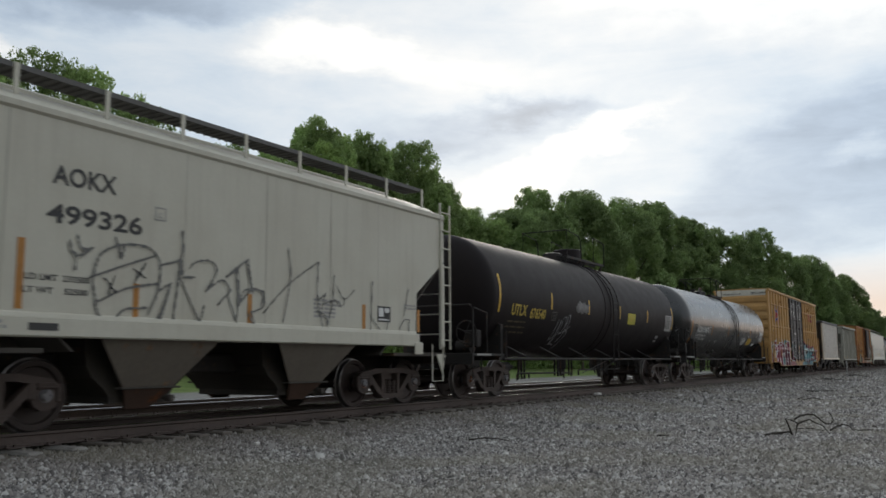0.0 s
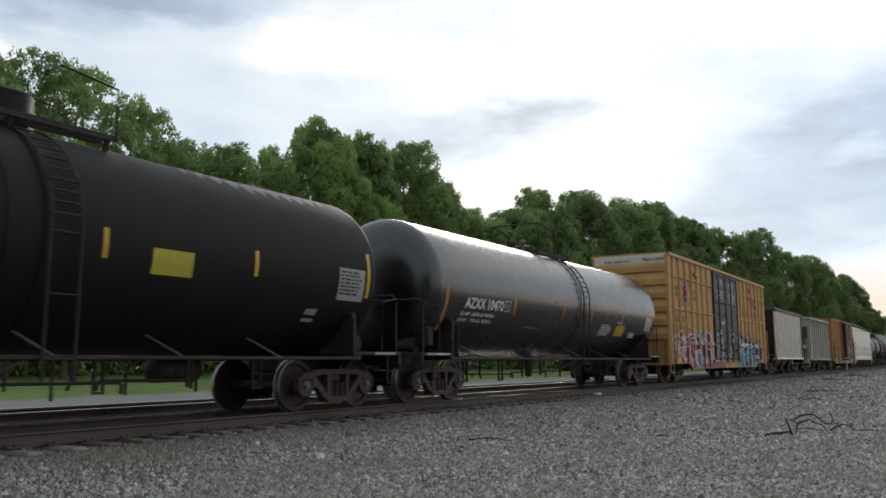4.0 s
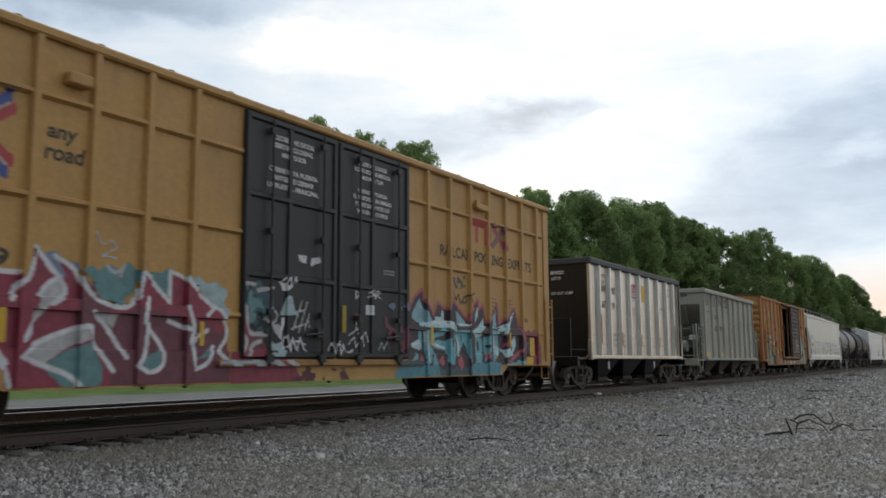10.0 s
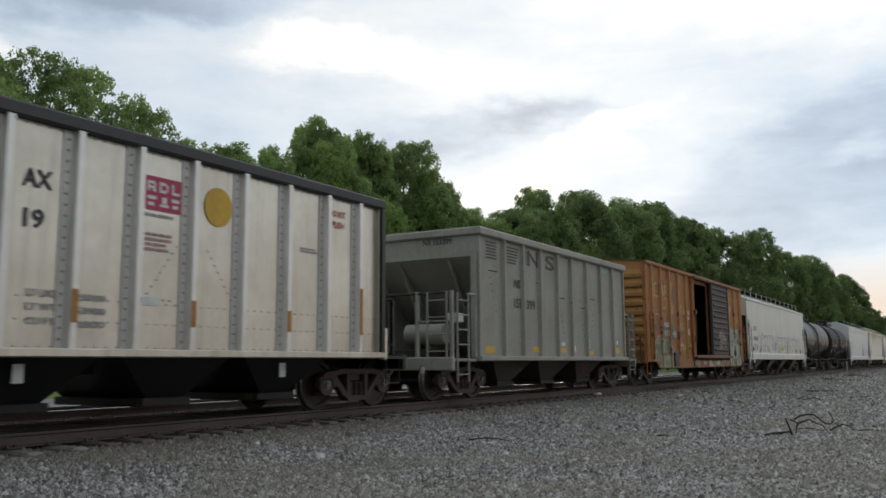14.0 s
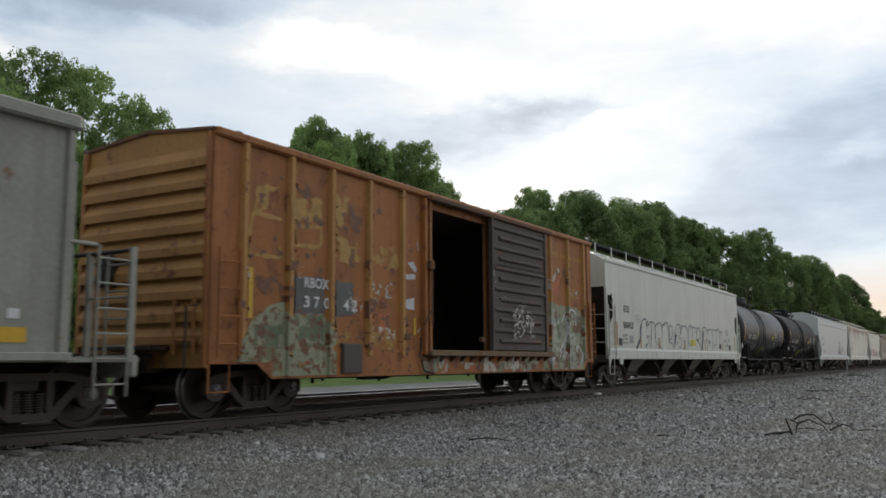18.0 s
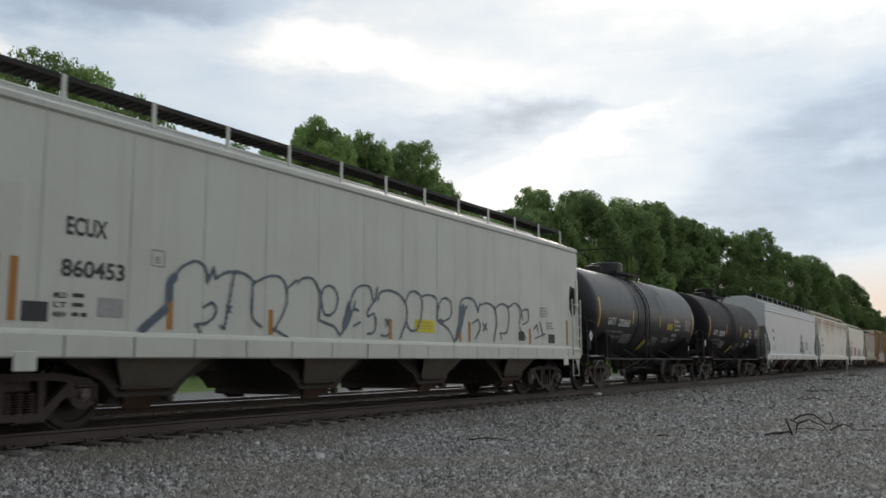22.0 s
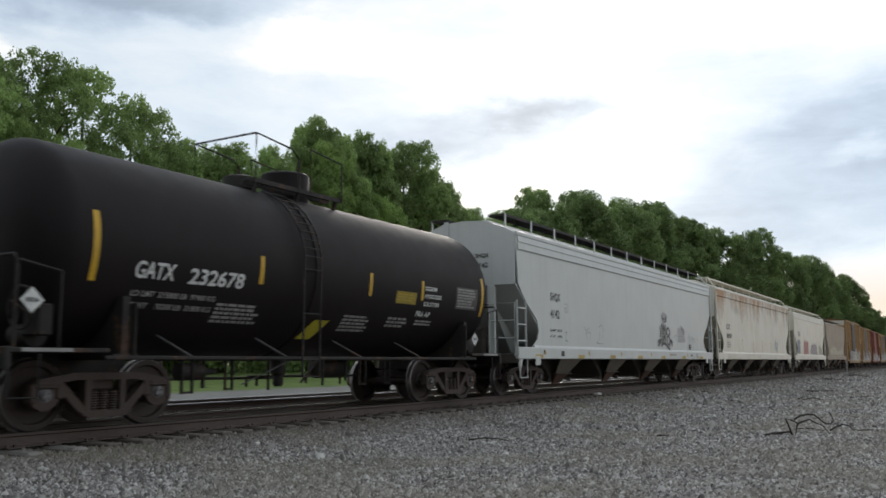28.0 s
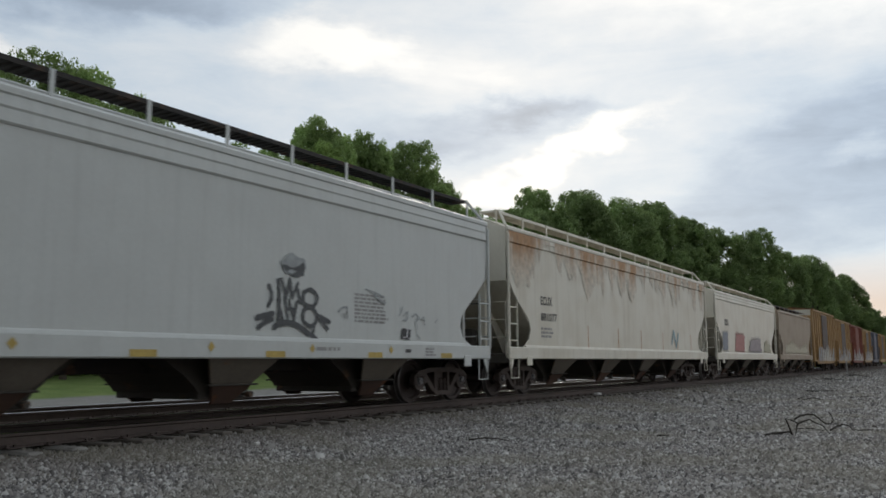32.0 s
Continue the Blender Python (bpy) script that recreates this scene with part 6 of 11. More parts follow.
def plain_boxcar(x, hl, paint, door_paint, label, eave=4.45, cap=None):
    n = int(hl * 2 / 1.2)
    ps = tuple(u for u in (-hl + 0.7 + k * (2 * hl - 1.4) / n for k in range(n + 1)) if abs(u) > 1.5)
    c, s = boxcar(x, label, paint, hl, eave, 1.05, ps, (), hl - 1.5, (-1.4, 1.4), (-hl + 1.5, hl - 1.5, 0.62), RUST_ROOF, paint, 0.22, end_ribs=7, door_mat=door_paint, white_top=cap, roll=False)
    part("door", Shape().box(-1.42, 1.42, -1.57, -1.51, 1.1, eave - 0.2, 0.01), door_paint, c, "closed side door")
    for k in range(6):
        part("door_rib", Shape().box(-1.36, 1.36, -1.60, -1.565, 1.3 + k * 0.5, 1.38 + k * 0.5, 0.01), door_paint, c)
    return c, s


C15 = plain_boxcar(237.6, 6.0, FAR_TAN, WORN_DOOR, "weathered tan boxcar with a dark door", 4.6, CREAM)
C16 = plain_boxcar(249.8, 5.6, FAR_TAN, WORN_DOOR, "weathered tan boxcar with grimy lower side", 4.4)
C17 = plain_boxcar(261.7, 5.5, FAR_RED, FAR_RED, "faded red boxcar with pale lower panels", 4.3)
C18 = plain_boxcar(272.6, 4.7, FAR_TAN, WORN_DOOR, "faded tan boxcar with a dark door", 4.2)
C19 = plain_boxcar(282.6, 4.6, FAR_BLUE, FAR_BLUE, "dark slate boxcar with a closed door", 4.2)
C20 = plain_boxcar(293.6, 5.6, FAR_TAN, WORN_DOOR, "faded tan boxcar far down the train", 4.2)
# ---------------------------------------------------------------- paint marks and fittings, car by car
PALE_TEAL, TEAL, CRIMSON, WHITE_SPRAY, DARK_WINE = (0.36, 0.46, 0.48), (0.12, 0.25, 0.26), (0.27, 0.035, 0.065), (0.66, 0.66, 0.68), (0.10, 0.02, 0.035)
BRICK_RED, DARK_TEAL, CYAN_SPRAY, PALE_CYAN, INK = (0.24, 0.045, 0.05), (0.045, 0.10, 0.12), (0.16, 0.42, 0.48), (0.48, 0.68, 0.70), (0.025, 0.025, 0.03)
RED_TAPE, PENCIL, SLATE, FADED_YELLOW = (0.45, 0.06, 0.03), (0.15, 0.148, 0.14), (0.10, 0.135, 0.17), (0.46, 0.25, 0.045)
SAGE, DARK_SAGE, PATCH_GREY, CREAM_SPRAY, ORANGE_SPRAY = (0.27, 0.28, 0.16), (0.13, 0.16, 0.085), (0.11, 0.105, 0.10), (0.55, 0.50, 0.42), (0.50, 0.13, 0.03)
SAGE_PALE, RED_FADE, GREEN_SPRAY, TAG_GREY, SOFT_BLACK, SMOKE = (0.29, 0.30, 0.185), (0.35, 0.09, 0.035), (0.12, 0.35, 0.12), (0.34, 0.34, 0.35), (0.07, 0.075, 0.08), (0.36, 0.38, 0.385)


HAZE_BLUE, WINE_RED, MIST_SPRAY, ROSE, BLACK_WINE = (0.20, 0.24, 0.34), (0.16, 0.045, 0.065), (0.46, 0.45, 0.45), (0.42, 0.10, 0.14), (0.045, 0.026, 0.034)
SKY_SPRAY, DEEP_CYAN, ICE, SMUDGE, TAN_PRINT, LAVENDER = (0.27, 0.43, 0.50), (0.085, 0.27, 0.33), (0.66, 0.74, 0.75), (0.075, 0.06, 0.04), (0.26, 0.145, 0.05), (0.42, 0.38, 0.50)
PALE_PUTTY = (0.40, 0.40, 0.32)
OLIVE, DEEP_RUST = (0.20, 0.19, 0.085), (0.17, 0.066, 0.024)


def west_tag(add):
    add(blot([(-8.90, 1.99), (-8.52, 2.06), (-8.47, 1.43), (-8.67, 1.25), (-8.86, 1.28)], TEAL, 0.3, 0.6, 1))
    add(fill([(-5.28, 2.05), (-4.45, 2.18), (-4.28, 2.06), (-4.54, 1.63), (-4.83, 1.63)], TEAL, 0.03, 1))
    add(fill([(-6.03, 2.00), (-5.72, 2.25), (-5.23, 2.10), (-5.34, 1.87)], HAZE_BLUE, 0.03, 2))
    add(fill([(-7.91, 1.90), (-7.83, 2.06), (-7.64, 2.11), (-7.54, 1.92), (-7.27, 1.83), (-7.16, 1.76), (-7.36, 1.59), (-7.68, 1.76)], PALE_TEAL, 0.03, 3))
    add(fill([(-4.23, 2.06), (-3.76, 2.19), (-3.75, 1.73)], TEAL, 0.02, 4))
    add(fill([(-3.55, 2.13), (-2.70, 2.01), (-2.69, 1.43), (-2.94, 1.62)], PALE_TEAL, 0.03, 5))
    add(fill([(-8.85, 1.08), (-8.53, 1.22), (-8.47, 1.43), (-8.48, 1.98), (-8.41, 2.10), (-8.19, 1.91), (-7.79, 1.70), (-7.66, 1.58), (-7.88, 1.81), (-7.86, 1.96), (-7.70, 2.06), (-7.51, 1.84), (-7.31, 1.66), (-7.15, 1.64), (-7.06, 1.73), (-6.79, 1.85), (-6.38, 1.91), (-6.09, 1.93), (-6.01, 1.87), (-5.93, 2.07), (-5.85, 2.24), (-5.55, 1.92), (-5.42, 1.91), (-5.57, 2.14), (-5.40, 2.16), (-5.26, 1.99), (-4.83, 1.62), (-4.61, 1.58), (-4.41, 1.74), (-4.28, 2.05), (-4.02, 1.86), (-3.79, 1.71), (-3.79, 2.10), (-3.58, 2.06), (-3.31, 1.88), (-2.84, 1.61), (-2.67, 1.28), (-2.56, 0.27), (-8.81, 0.48)], CRIMSON))
    add(fill([(-5.01, 1.23), (-4.43, 1.61), (-3.57, 1.50), (-2.69, 1.28), (-2.59, 0.27), (-4.67, 0.43), (-4.81, 0.79)], WINE_RED, 0.03, 6))
    add(fill([(-5.22, 1.92), (-4.83, 1.62), (-4.95, 1.23), (-5.33, 1.39)], WINE_RED, 0.02, 7))
    add(fill([(-8.01, 1.49), (-7.79, 1.34), (-7.84, 1.15), (-7.94, 1.27)], MIST_SPRAY))
    add(fill([(-7.39, 1.40), (-7.00, 1.44), (-7.07, 1.21), (-7.25, 1.30)], MIST_SPRAY))
    add(fill([(-5.79, 1.67), (-5.70, 1.81), (-5.53, 1.92), (-5.45, 1.74), (-5.63, 1.59), (-5.85, 1.44)], MIST_SPRAY))
    add(fill([(-6.71, 1.18), (-6.51, 1.46), (-6.36, 1.43), (-6.58, 1.22)], MIST_SPRAY))
    add(fill([(-5.96, 0.91), (-5.73, 1.12), (-5.37, 1.22), (-5.13, 1.31), (-5.09, 1.16), (-5.44, 1.02), (-5.72, 0.84)], MIST_SPRAY))
    add(fill([(-4.98, 1.49), (-4.64, 1.49), (-4.72, 1.31)], MIST_SPRAY))
    add(fill([(-7.50, 1.16), (-7.43, 1.19), (-7.15, 0.87), (-7.23, 0.83), (-7.47, 1.05)], PALE_TEAL))
    add(fill([(-5.73, 0.82), (-5.44, 1.00), (-5.07, 1.13), (-4.86, 0.79), (-4.90, 0.44), (-5.30, 0.45)], TEAL))
    add(fill([(-4.32, 0.90), (-3.92, 1.05), (-3.95, 0.81), (-4.16, 0.75)], TEAL))
    add(fill([(-3.29, 0.90), (-2.98, 1.11), (-3.01, 0.95)], TEAL))
    add(stroke([(-8.47, 1.40), (-8.45, 1.71), (-8.48, 1.96), (-8.41, 2.12), (-8.19, 1.92), (-7.80, 1.73), (-7.63, 1.57)], 0.050, WHITE_SPRAY))
    add(stroke([(-7.64, 1.57), (-7.89, 1.82), (-7.88, 1.97), (-7.80, 2.04)], 0.050, WHITE_SPRAY))
    add(stroke([(-7.70, 2.08), (-7.53, 1.88), (-7.30, 1.67), (-7.19, 1.72), (-7.14, 1.65)], 0.050, WHITE_SPRAY))
    add(stroke([(-7.50, 1.81), (-7.28, 1.85), (-7.16, 1.75)], 0.050, WHITE_SPRAY))
    add(stroke([(-7.14, 1.65), (-7.35, 1.56), (-7.51, 1.47), (-7.66, 1.44), (-7.78, 1.32), (-7.83, 1.05)], 0.050, WHITE_SPRAY))
    add(stroke([(-7.15, 1.67), (-6.93, 1.81), (-6.48, 1.91), (-6.08, 1.94)], 0.050, WHITE_SPRAY))
    add(stroke([(-6.17, 1.61), (-6.09, 1.78), (-5.99, 1.87), (-5.93, 2.06), (-5.86, 2.27), (-5.70, 2.07), (-5.52, 1.90)], 0.050, WHITE_SPRAY))
    add(stroke([(-5.60, 2.17), (-5.34, 2.04), (-5.14, 1.75), (-4.83, 1.61), (-4.57, 1.59), (-4.35, 1.75)], 0.050, WHITE_SPRAY))
    add(stroke([(-4.37, 1.74), (-4.29, 2.09), (-4.08, 1.94), (-3.78, 1.70), (-3.80, 2.14), (-3.56, 2.08), (-3.33, 1.90), (-2.83, 1.61)], 0.050, WHITE_SPRAY))
    add(stroke([(-8.34, 1.81), (-8.19, 1.66), (-8.09, 1.59)], 0.050, WHITE_SPRAY))
    add(stroke([(-8.85, 1.13), (-8.56, 1.21), (-8.35, 1.33)], 0.050, WHITE_SPRAY))
    add(stroke([(-8.37, 1.27), (-8.43, 1.11), (-8.34, 0.97)], 0.050, WHITE_SPRAY))
    add(stroke([(-8.03, 1.50), (-7.77, 1.34), (-7.84, 1.14), (-7.96, 1.31), (-8.03, 1.50)], 0.050, WHITE_SPRAY))
    add(stroke([(-7.41, 1.41), (-6.98, 1.45), (-7.06, 1.19), (-7.41, 1.41)], 0.050, WHITE_SPRAY))
    add(stroke([(-7.50, 1.17), (-7.42, 1.20), (-7.13, 0.86)], 0.050, WHITE_SPRAY))
    add(stroke([(-7.48, 1.06), (-7.23, 0.83)], 0.050, WHITE_SPRAY))
    add(stroke([(-6.85, 0.82), (-6.74, 1.14), (-6.58, 1.39), (-6.45, 1.50), (-6.29, 1.41), (-6.53, 1.27), (-6.19, 0.86)], 0.050, WHITE_SPRAY))
    add(stroke([(-6.58, 1.15), (-6.49, 1.15), (-6.21, 0.80), (-6.13, 0.60)], 0.050, WHITE_SPRAY))
    add(stroke([(-6.75, 0.99), (-6.58, 0.74)], 0.050, WHITE_SPRAY))
    add(stroke([(-5.79, 1.67), (-5.69, 1.82), (-5.52, 1.91), (-5.44, 1.73), (-5.63, 1.58)], 0.050, WHITE_SPRAY))
    add(stroke([(-5.98, 1.14), (-5.86, 1.38), (-5.74, 1.49)], 0.050, WHITE_SPRAY))
    add(stroke([(-6.00, 0.93), (-5.73, 1.13), (-5.13, 1.32), (-5.03, 1.13), (-4.71, 0.76)], 0.050, WHITE_SPRAY))
    add(stroke([(-5.99, 0.93), (-5.71, 0.83), (-5.35, 0.70), (-5.21, 0.56)], 0.050, WHITE_SPRAY))
    add(stroke([(-5.05, 1.51), (-4.82, 1.32), (-4.51, 0.93)], 0.050, WHITE_SPRAY))
    add(stroke([(-4.20, 1.38), (-4.25, 0.97), (-4.34, 0.82), (-4.13, 0.73), (-3.91, 0.82), (-3.91, 1.07), (-4.20, 1.38)], 0.050, WHITE_SPRAY))
    add(stroke([(-4.21, 1.73), (-4.25, 1.41)], 0.050, WHITE_SPRAY))
    add(stroke([(-3.80, 1.44), (-3.47, 1.34)], 0.050, WHITE_SPRAY))
    add(stroke([(-3.49, 1.65), (-3.39, 1.36), (-3.44, 1.15), (-3.06, 1.33)], 0.050, WHITE_SPRAY))
    add(stroke([(-3.41, 1.12), (-3.32, 0.76), (-3.07, 0.86), (-2.95, 1.09)], 0.050, WHITE_SPRAY))
    add(stroke([(-3.12, 1.55), (-2.94, 1.68), (-2.76, 1.52), (-2.67, 1.28), (-2.85, 1.01), (-2.62, 0.85)], 0.050, WHITE_SPRAY))
    add(stroke([(-8.86, 1.82), (-8.75, 1.97), (-8.77, 1.69), (-8.63, 1.87), (-8.63, 1.56), (-8.75, 1.52)], 0.050, WHITE_SPRAY))
    add(stroke([(-5.03, 2.55), (-4.92, 2.40), (-4.78, 2.46), (-4.71, 2.37), (-4.92, 2.25), (-4.71, 2.23)], 0.030, MIST_SPRAY))
    add(stroke([(-4.85, 2.13), (-4.71, 2.04), (-4.57, 2.16), (-4.63, 2.00)], 0.030, MIST_SPRAY))

def door_tag(add):
    add(blot([(-2.46, 2.11), (-2.01, 2.14), (-1.71, 1.84), (-1.75, 1.31), (-2.01, 1.18), (-2.41, 1.62)], DARK_TEAL, 0.5, 0.75, 3))
    add(blot([(-2.42, 2.06), (-2.08, 2.09), (-1.86, 1.54), (-2.22, 1.46)], TEAL, 0.4, 0.6, 4))
    add(fill([(-2.46, 1.79), (-2.37, 1.68), (-2.27, 1.38), (-1.95, 1.28), (-1.83, 0.93), (-2.46, 0.93)], CRIMSON, 0.015, 5))
    add(blot([(-2.27, 1.32), (-1.79, 1.23), (-1.64, 0.93), (-2.22, 0.93)], WINE_RED, 0.3, 0.5, 6))
    add(blot([(-2.01, 1.2), (-1.39, 1.19), (-1.44, 0.93), (-2.01, 0.93)], PALE_TEAL, 0.35, 0.55, 7))
    add(stroke([(-2.45, 2.09), (-2.18, 2.08)], 0.055, MIST_SPRAY))
    add(stroke([(-2.08, 1.99), (-1.74, 2.05)], 0.055, MIST_SPRAY))
    add(stroke([(-2.38, 1.71), (-2.27, 1.34), (-1.89, 1.29)], 0.055, MIST_SPRAY))
    add(stroke([(-2.45, 0.96), (-2.35, 1.17), (-2.43, 1.29)], 0.055, MIST_SPRAY))
    add(stroke([(-2.29, 0.94), (-2.18, 1.13), (-2.01, 1.19)], 0.055, MIST_SPRAY))
    add(fill([(-1.42, 1.96), (-1.28, 1.96), (-1.15, 1.63), (-1.59, 1.6)], PALE_TEAL))
    add(fill([(-1.59, 2.13), (-1.52, 2.17), (-1.28, 2.12), (-1.33, 2.07), (-1.56, 2.0)], WHITE_SPRAY, 0.02, 8))
    add(stroke([(-1.59, 2.16), (-1.47, 2.23)], 0.032, WHITE_SPRAY))
    add(stroke([(-1.45, 2.13), (-1.36, 2.25), (-1.33, 2.14)], 0.032, WHITE_SPRAY))
    add(stroke([(-1.29, 2.15), (-1.23, 2.27), (-1.2, 2.15)], 0.032, WHITE_SPRAY))
    add(stroke([(-1.88, 1.65), (-1.76, 1.7), (-1.64, 1.64), (-1.67, 1.52), (-1.8, 1.48), (-1.91, 1.54)], 0.045, MIST_SPRAY))
    add(fill([(-1.52, 1.6), (-1.44, 1.61), (-1.52, 1.21), (-1.62, 1.26)], WHITE_SPRAY, 0.01, 9))
    add(fill([(-1.77, 1.45), (-1.59, 1.52), (-1.53, 1.28), (-1.71, 1.34)], MIST_SPRAY, 0.02, 10))
    add(stroke([(-1.03, 1.88), (-1.25, 1.38)], 0.032, MIST_SPRAY))
    add(stroke([(-0.9, 1.86), (-1.1, 1.36)], 0.032, MIST_SPRAY))
    add(stroke([(-0.96, 1.73), (-1.15, 1.69)], 0.032, MIST_SPRAY))
    add(stroke([(-1.33, 1.4), (-0.9, 1.5)], 0.032, MIST_SPRAY))
    add(stroke([(-0.84, 1.65), (-0.95, 1.4)], 0.032, MIST_SPRAY))
    add(stroke([(-0.84, 1.53), (-0.83, 1.44)], 0.032, MIST_SPRAY))
    add(stroke([(-1.52, 1.16), (-1.42, 1.3), (-1.34, 1.04), (-1.25, 1.26), (-1.15, 1.04), (-1.06, 1.27), (-0.95, 1.04)], 0.034, WHITE_SPRAY))
    add(stroke([(-1.47, 1.09), (-1.16, 1.2), (-0.93, 1.15)], 0.03, WHITE_SPRAY))
    add(stroke([(0.47, 2.01), (0.47, 2.15), (0.59, 2.11), (0.49, 2.01)], 0.028, WHITE_SPRAY))
    add(stroke([(1.02, 2.2), (0.86, 2.15), (1.0, 2.11), (0.83, 2.05)], 0.028, WHITE_SPRAY))
    add(stroke([(1.08, 2.04), (1.08, 2.19), (1.23, 2.16), (1.11, 2.11), (1.25, 2.05)], 0.028, WHITE_SPRAY))
    add(fill([(0.77, 1.91), (1.01, 1.91), (1.0, 1.71), (0.77, 1.71)], WHITE_SPRAY))
    add(fill([(0.44, 1.74), (0.58, 1.74), (0.58, 1.61), (0.44, 1.6)], RED_TAPE))
    add(stroke([(0.49, 1.59), (0.47, 1.47)], 0.03, WHITE_SPRAY))
    add(blot([(1.3, 1.68), (2.19, 1.78), (2.21, 1.01), (1.51, 1.05)], WINE_RED, 0.35, 0.5, 55))
    add(blot([(1.47, 1.96), (2.19, 2.07), (2.19, 1.7), (1.73, 1.66)], HAZE_BLUE, 0.4, 0.3, 56))
    add(stroke([(-0.33, 1.05), (-0.24, 1.2), (-0.16, 1.0), (-0.05, 1.22), (0.0, 1.0), (0.1, 1.18), (0.18, 1.03), (0.39, 1.08)], 0.03, WHITE_SPRAY))
    add(stroke([(0.27, 1.34), (0.55, 1.47), (0.57, 1.23), (0.77, 1.41), (0.86, 1.23)], 0.03, WHITE_SPRAY))
    add(stroke([(0.25, 1.18), (0.43, 1.31), (0.47, 1.13), (0.67, 1.31), (0.73, 1.14)], 0.03, WHITE_SPRAY))
    add(stroke([(1.19, 1.09), (1.28, 1.23), (1.36, 1.09), (1.45, 1.23)], 0.03, PALE_TEAL))
    add(fill([(-1.15, 2.65), (-0.91, 2.65), (-0.94, 2.51), (-1.01, 2.51), (-1.13, 2.54)], WHITE_SPRAY))
    add(fill([(-0.84, 2.5), (-0.81, 2.63), (-0.57, 2.68), (-0.54, 2.55), (-0.7, 2.52), (-0.8, 2.46)], WHITE_SPRAY))

def east_tag(add):
    add(fill([(6.88, 1.62), (8.30, 1.65), (8.72, 0.24), (6.90, 0.30)], BRICK_RED, 0.02, 1))
    add(fill([(2.10, 1.44), (2.42, 1.59), (2.48, 0.45), (2.16, 0.47)], DARK_WINE, 0.03, 2))
    add(stroke([(2.25, 1.66), (2.38, 1.93), (2.55, 2.15), (2.81, 2.31), (2.84, 2.14), (3.06, 1.89), (3.31, 1.81), (3.43, 2.09), (3.63, 1.98), (3.85, 1.96), (3.98, 2.14), (4.15, 2.12), (4.72, 1.72), (4.83, 1.96), (5.19, 2.24), (5.22, 2.01), (5.43, 2.13), (5.55, 1.72), (5.77, 1.82), (6.14, 2.22), (6.22, 1.71), (6.46, 1.81), (7.06, 2.14), (7.18, 1.97), (7.54, 1.29)], 0.130, ROSE))
    add(fill([(2.25, 1.66), (2.38, 1.93), (2.55, 2.15), (2.81, 2.31), (2.84, 2.14), (3.06, 1.89), (3.31, 1.81), (3.43, 2.09), (3.63, 1.98), (3.85, 1.96), (3.98, 2.14), (4.15, 2.12), (4.72, 1.72), (4.83, 1.96), (5.19, 2.24), (5.22, 2.01), (5.43, 2.13), (5.55, 1.72), (5.77, 1.82), (6.14, 2.22), (6.22, 1.71), (6.46, 1.81), (7.06, 2.14), (7.13, 2.00), (7.54, 1.27), (7.56, 0.28), (2.32, 0.46)], BLACK_WINE))
    add(fill([(2.39, 1.74), (2.44, 1.89), (2.68, 2.19), (2.80, 2.10), (2.97, 1.89), (3.11, 1.75), (3.10, 1.67), (2.80, 1.64), (2.54, 1.64)], SKY_SPRAY))
    add(fill([(2.48, 1.63), (3.11, 1.70), (3.69, 1.68), (3.96, 1.69), (4.09, 1.48), (4.15, 1.26), (4.00, 1.50), (3.70, 1.56), (3.26, 1.57), (2.76, 1.57)], PALE_CYAN))
    add(fill([(2.68, 1.49), (3.08, 1.53), (3.12, 1.37), (3.07, 1.18), (3.12, 0.88), (2.93, 0.79), (2.87, 0.88), (2.78, 1.13), (2.65, 1.13)], CYAN_SPRAY))
    add(fill([(2.38, 1.22), (2.69, 1.32), (2.79, 1.17), (2.70, 1.09), (2.44, 1.15)], PALE_CYAN))
    add(fill([(2.28, 0.77), (2.57, 1.07), (2.63, 0.95), (2.46, 0.77)], CYAN_SPRAY))
    add(fill([(3.32, 1.80), (3.57, 1.81), (3.60, 1.97), (3.69, 1.90), (3.69, 1.65), (3.32, 1.63)], PALE_CYAN))
    add(fill([(3.12, 1.40), (3.60, 1.59), (3.87, 1.58), (3.61, 1.38), (3.34, 1.33), (3.71, 1.29), (3.93, 1.40), (3.93, 1.20), (3.72, 1.10), (3.28, 1.14), (3.13, 1.25)], CYAN_SPRAY))
    add(fill([(3.22, 1.14), (3.42, 0.79), (3.19, 0.79)], CYAN_SPRAY))
    add(fill([(3.72, 1.18), (3.92, 1.27), (3.96, 1.53), (4.08, 1.40), (4.19, 1.20), (4.09, 0.86), (3.94, 0.78), (3.78, 0.86)], CYAN_SPRAY))
    add(fill([(4.19, 2.04), (4.62, 1.76), (4.63, 1.64), (4.21, 1.62)], SKY_SPRAY))
    add(fill([(4.15, 1.52), (4.39, 1.56), (4.75, 1.55), (4.78, 0.81), (4.62, 1.19), (4.51, 1.29), (4.35, 1.06), (4.24, 1.02)], CYAN_SPRAY))
    add(fill([(4.04, 1.50), (4.23, 1.36), (4.37, 1.20), (4.26, 0.98), (4.14, 0.94)], PALE_CYAN))
    add(fill([(4.90, 1.76), (5.01, 1.95), (5.16, 2.11), (5.18, 1.88), (5.07, 1.72)], SKY_SPRAY))
    add(fill([(4.78, 1.54), (5.26, 1.70), (5.47, 1.87), (5.47, 1.65), (5.14, 1.46), (5.00, 1.41)], PALE_CYAN))
    add(fill([(4.98, 1.42), (5.28, 1.49), (5.42, 1.23), (5.30, 0.83), (5.04, 0.83), (4.96, 1.22)], CYAN_SPRAY))
    add(fill([(5.10, 1.29), (5.20, 1.33), (5.25, 1.14), (5.16, 1.05)], BLACK_WINE))
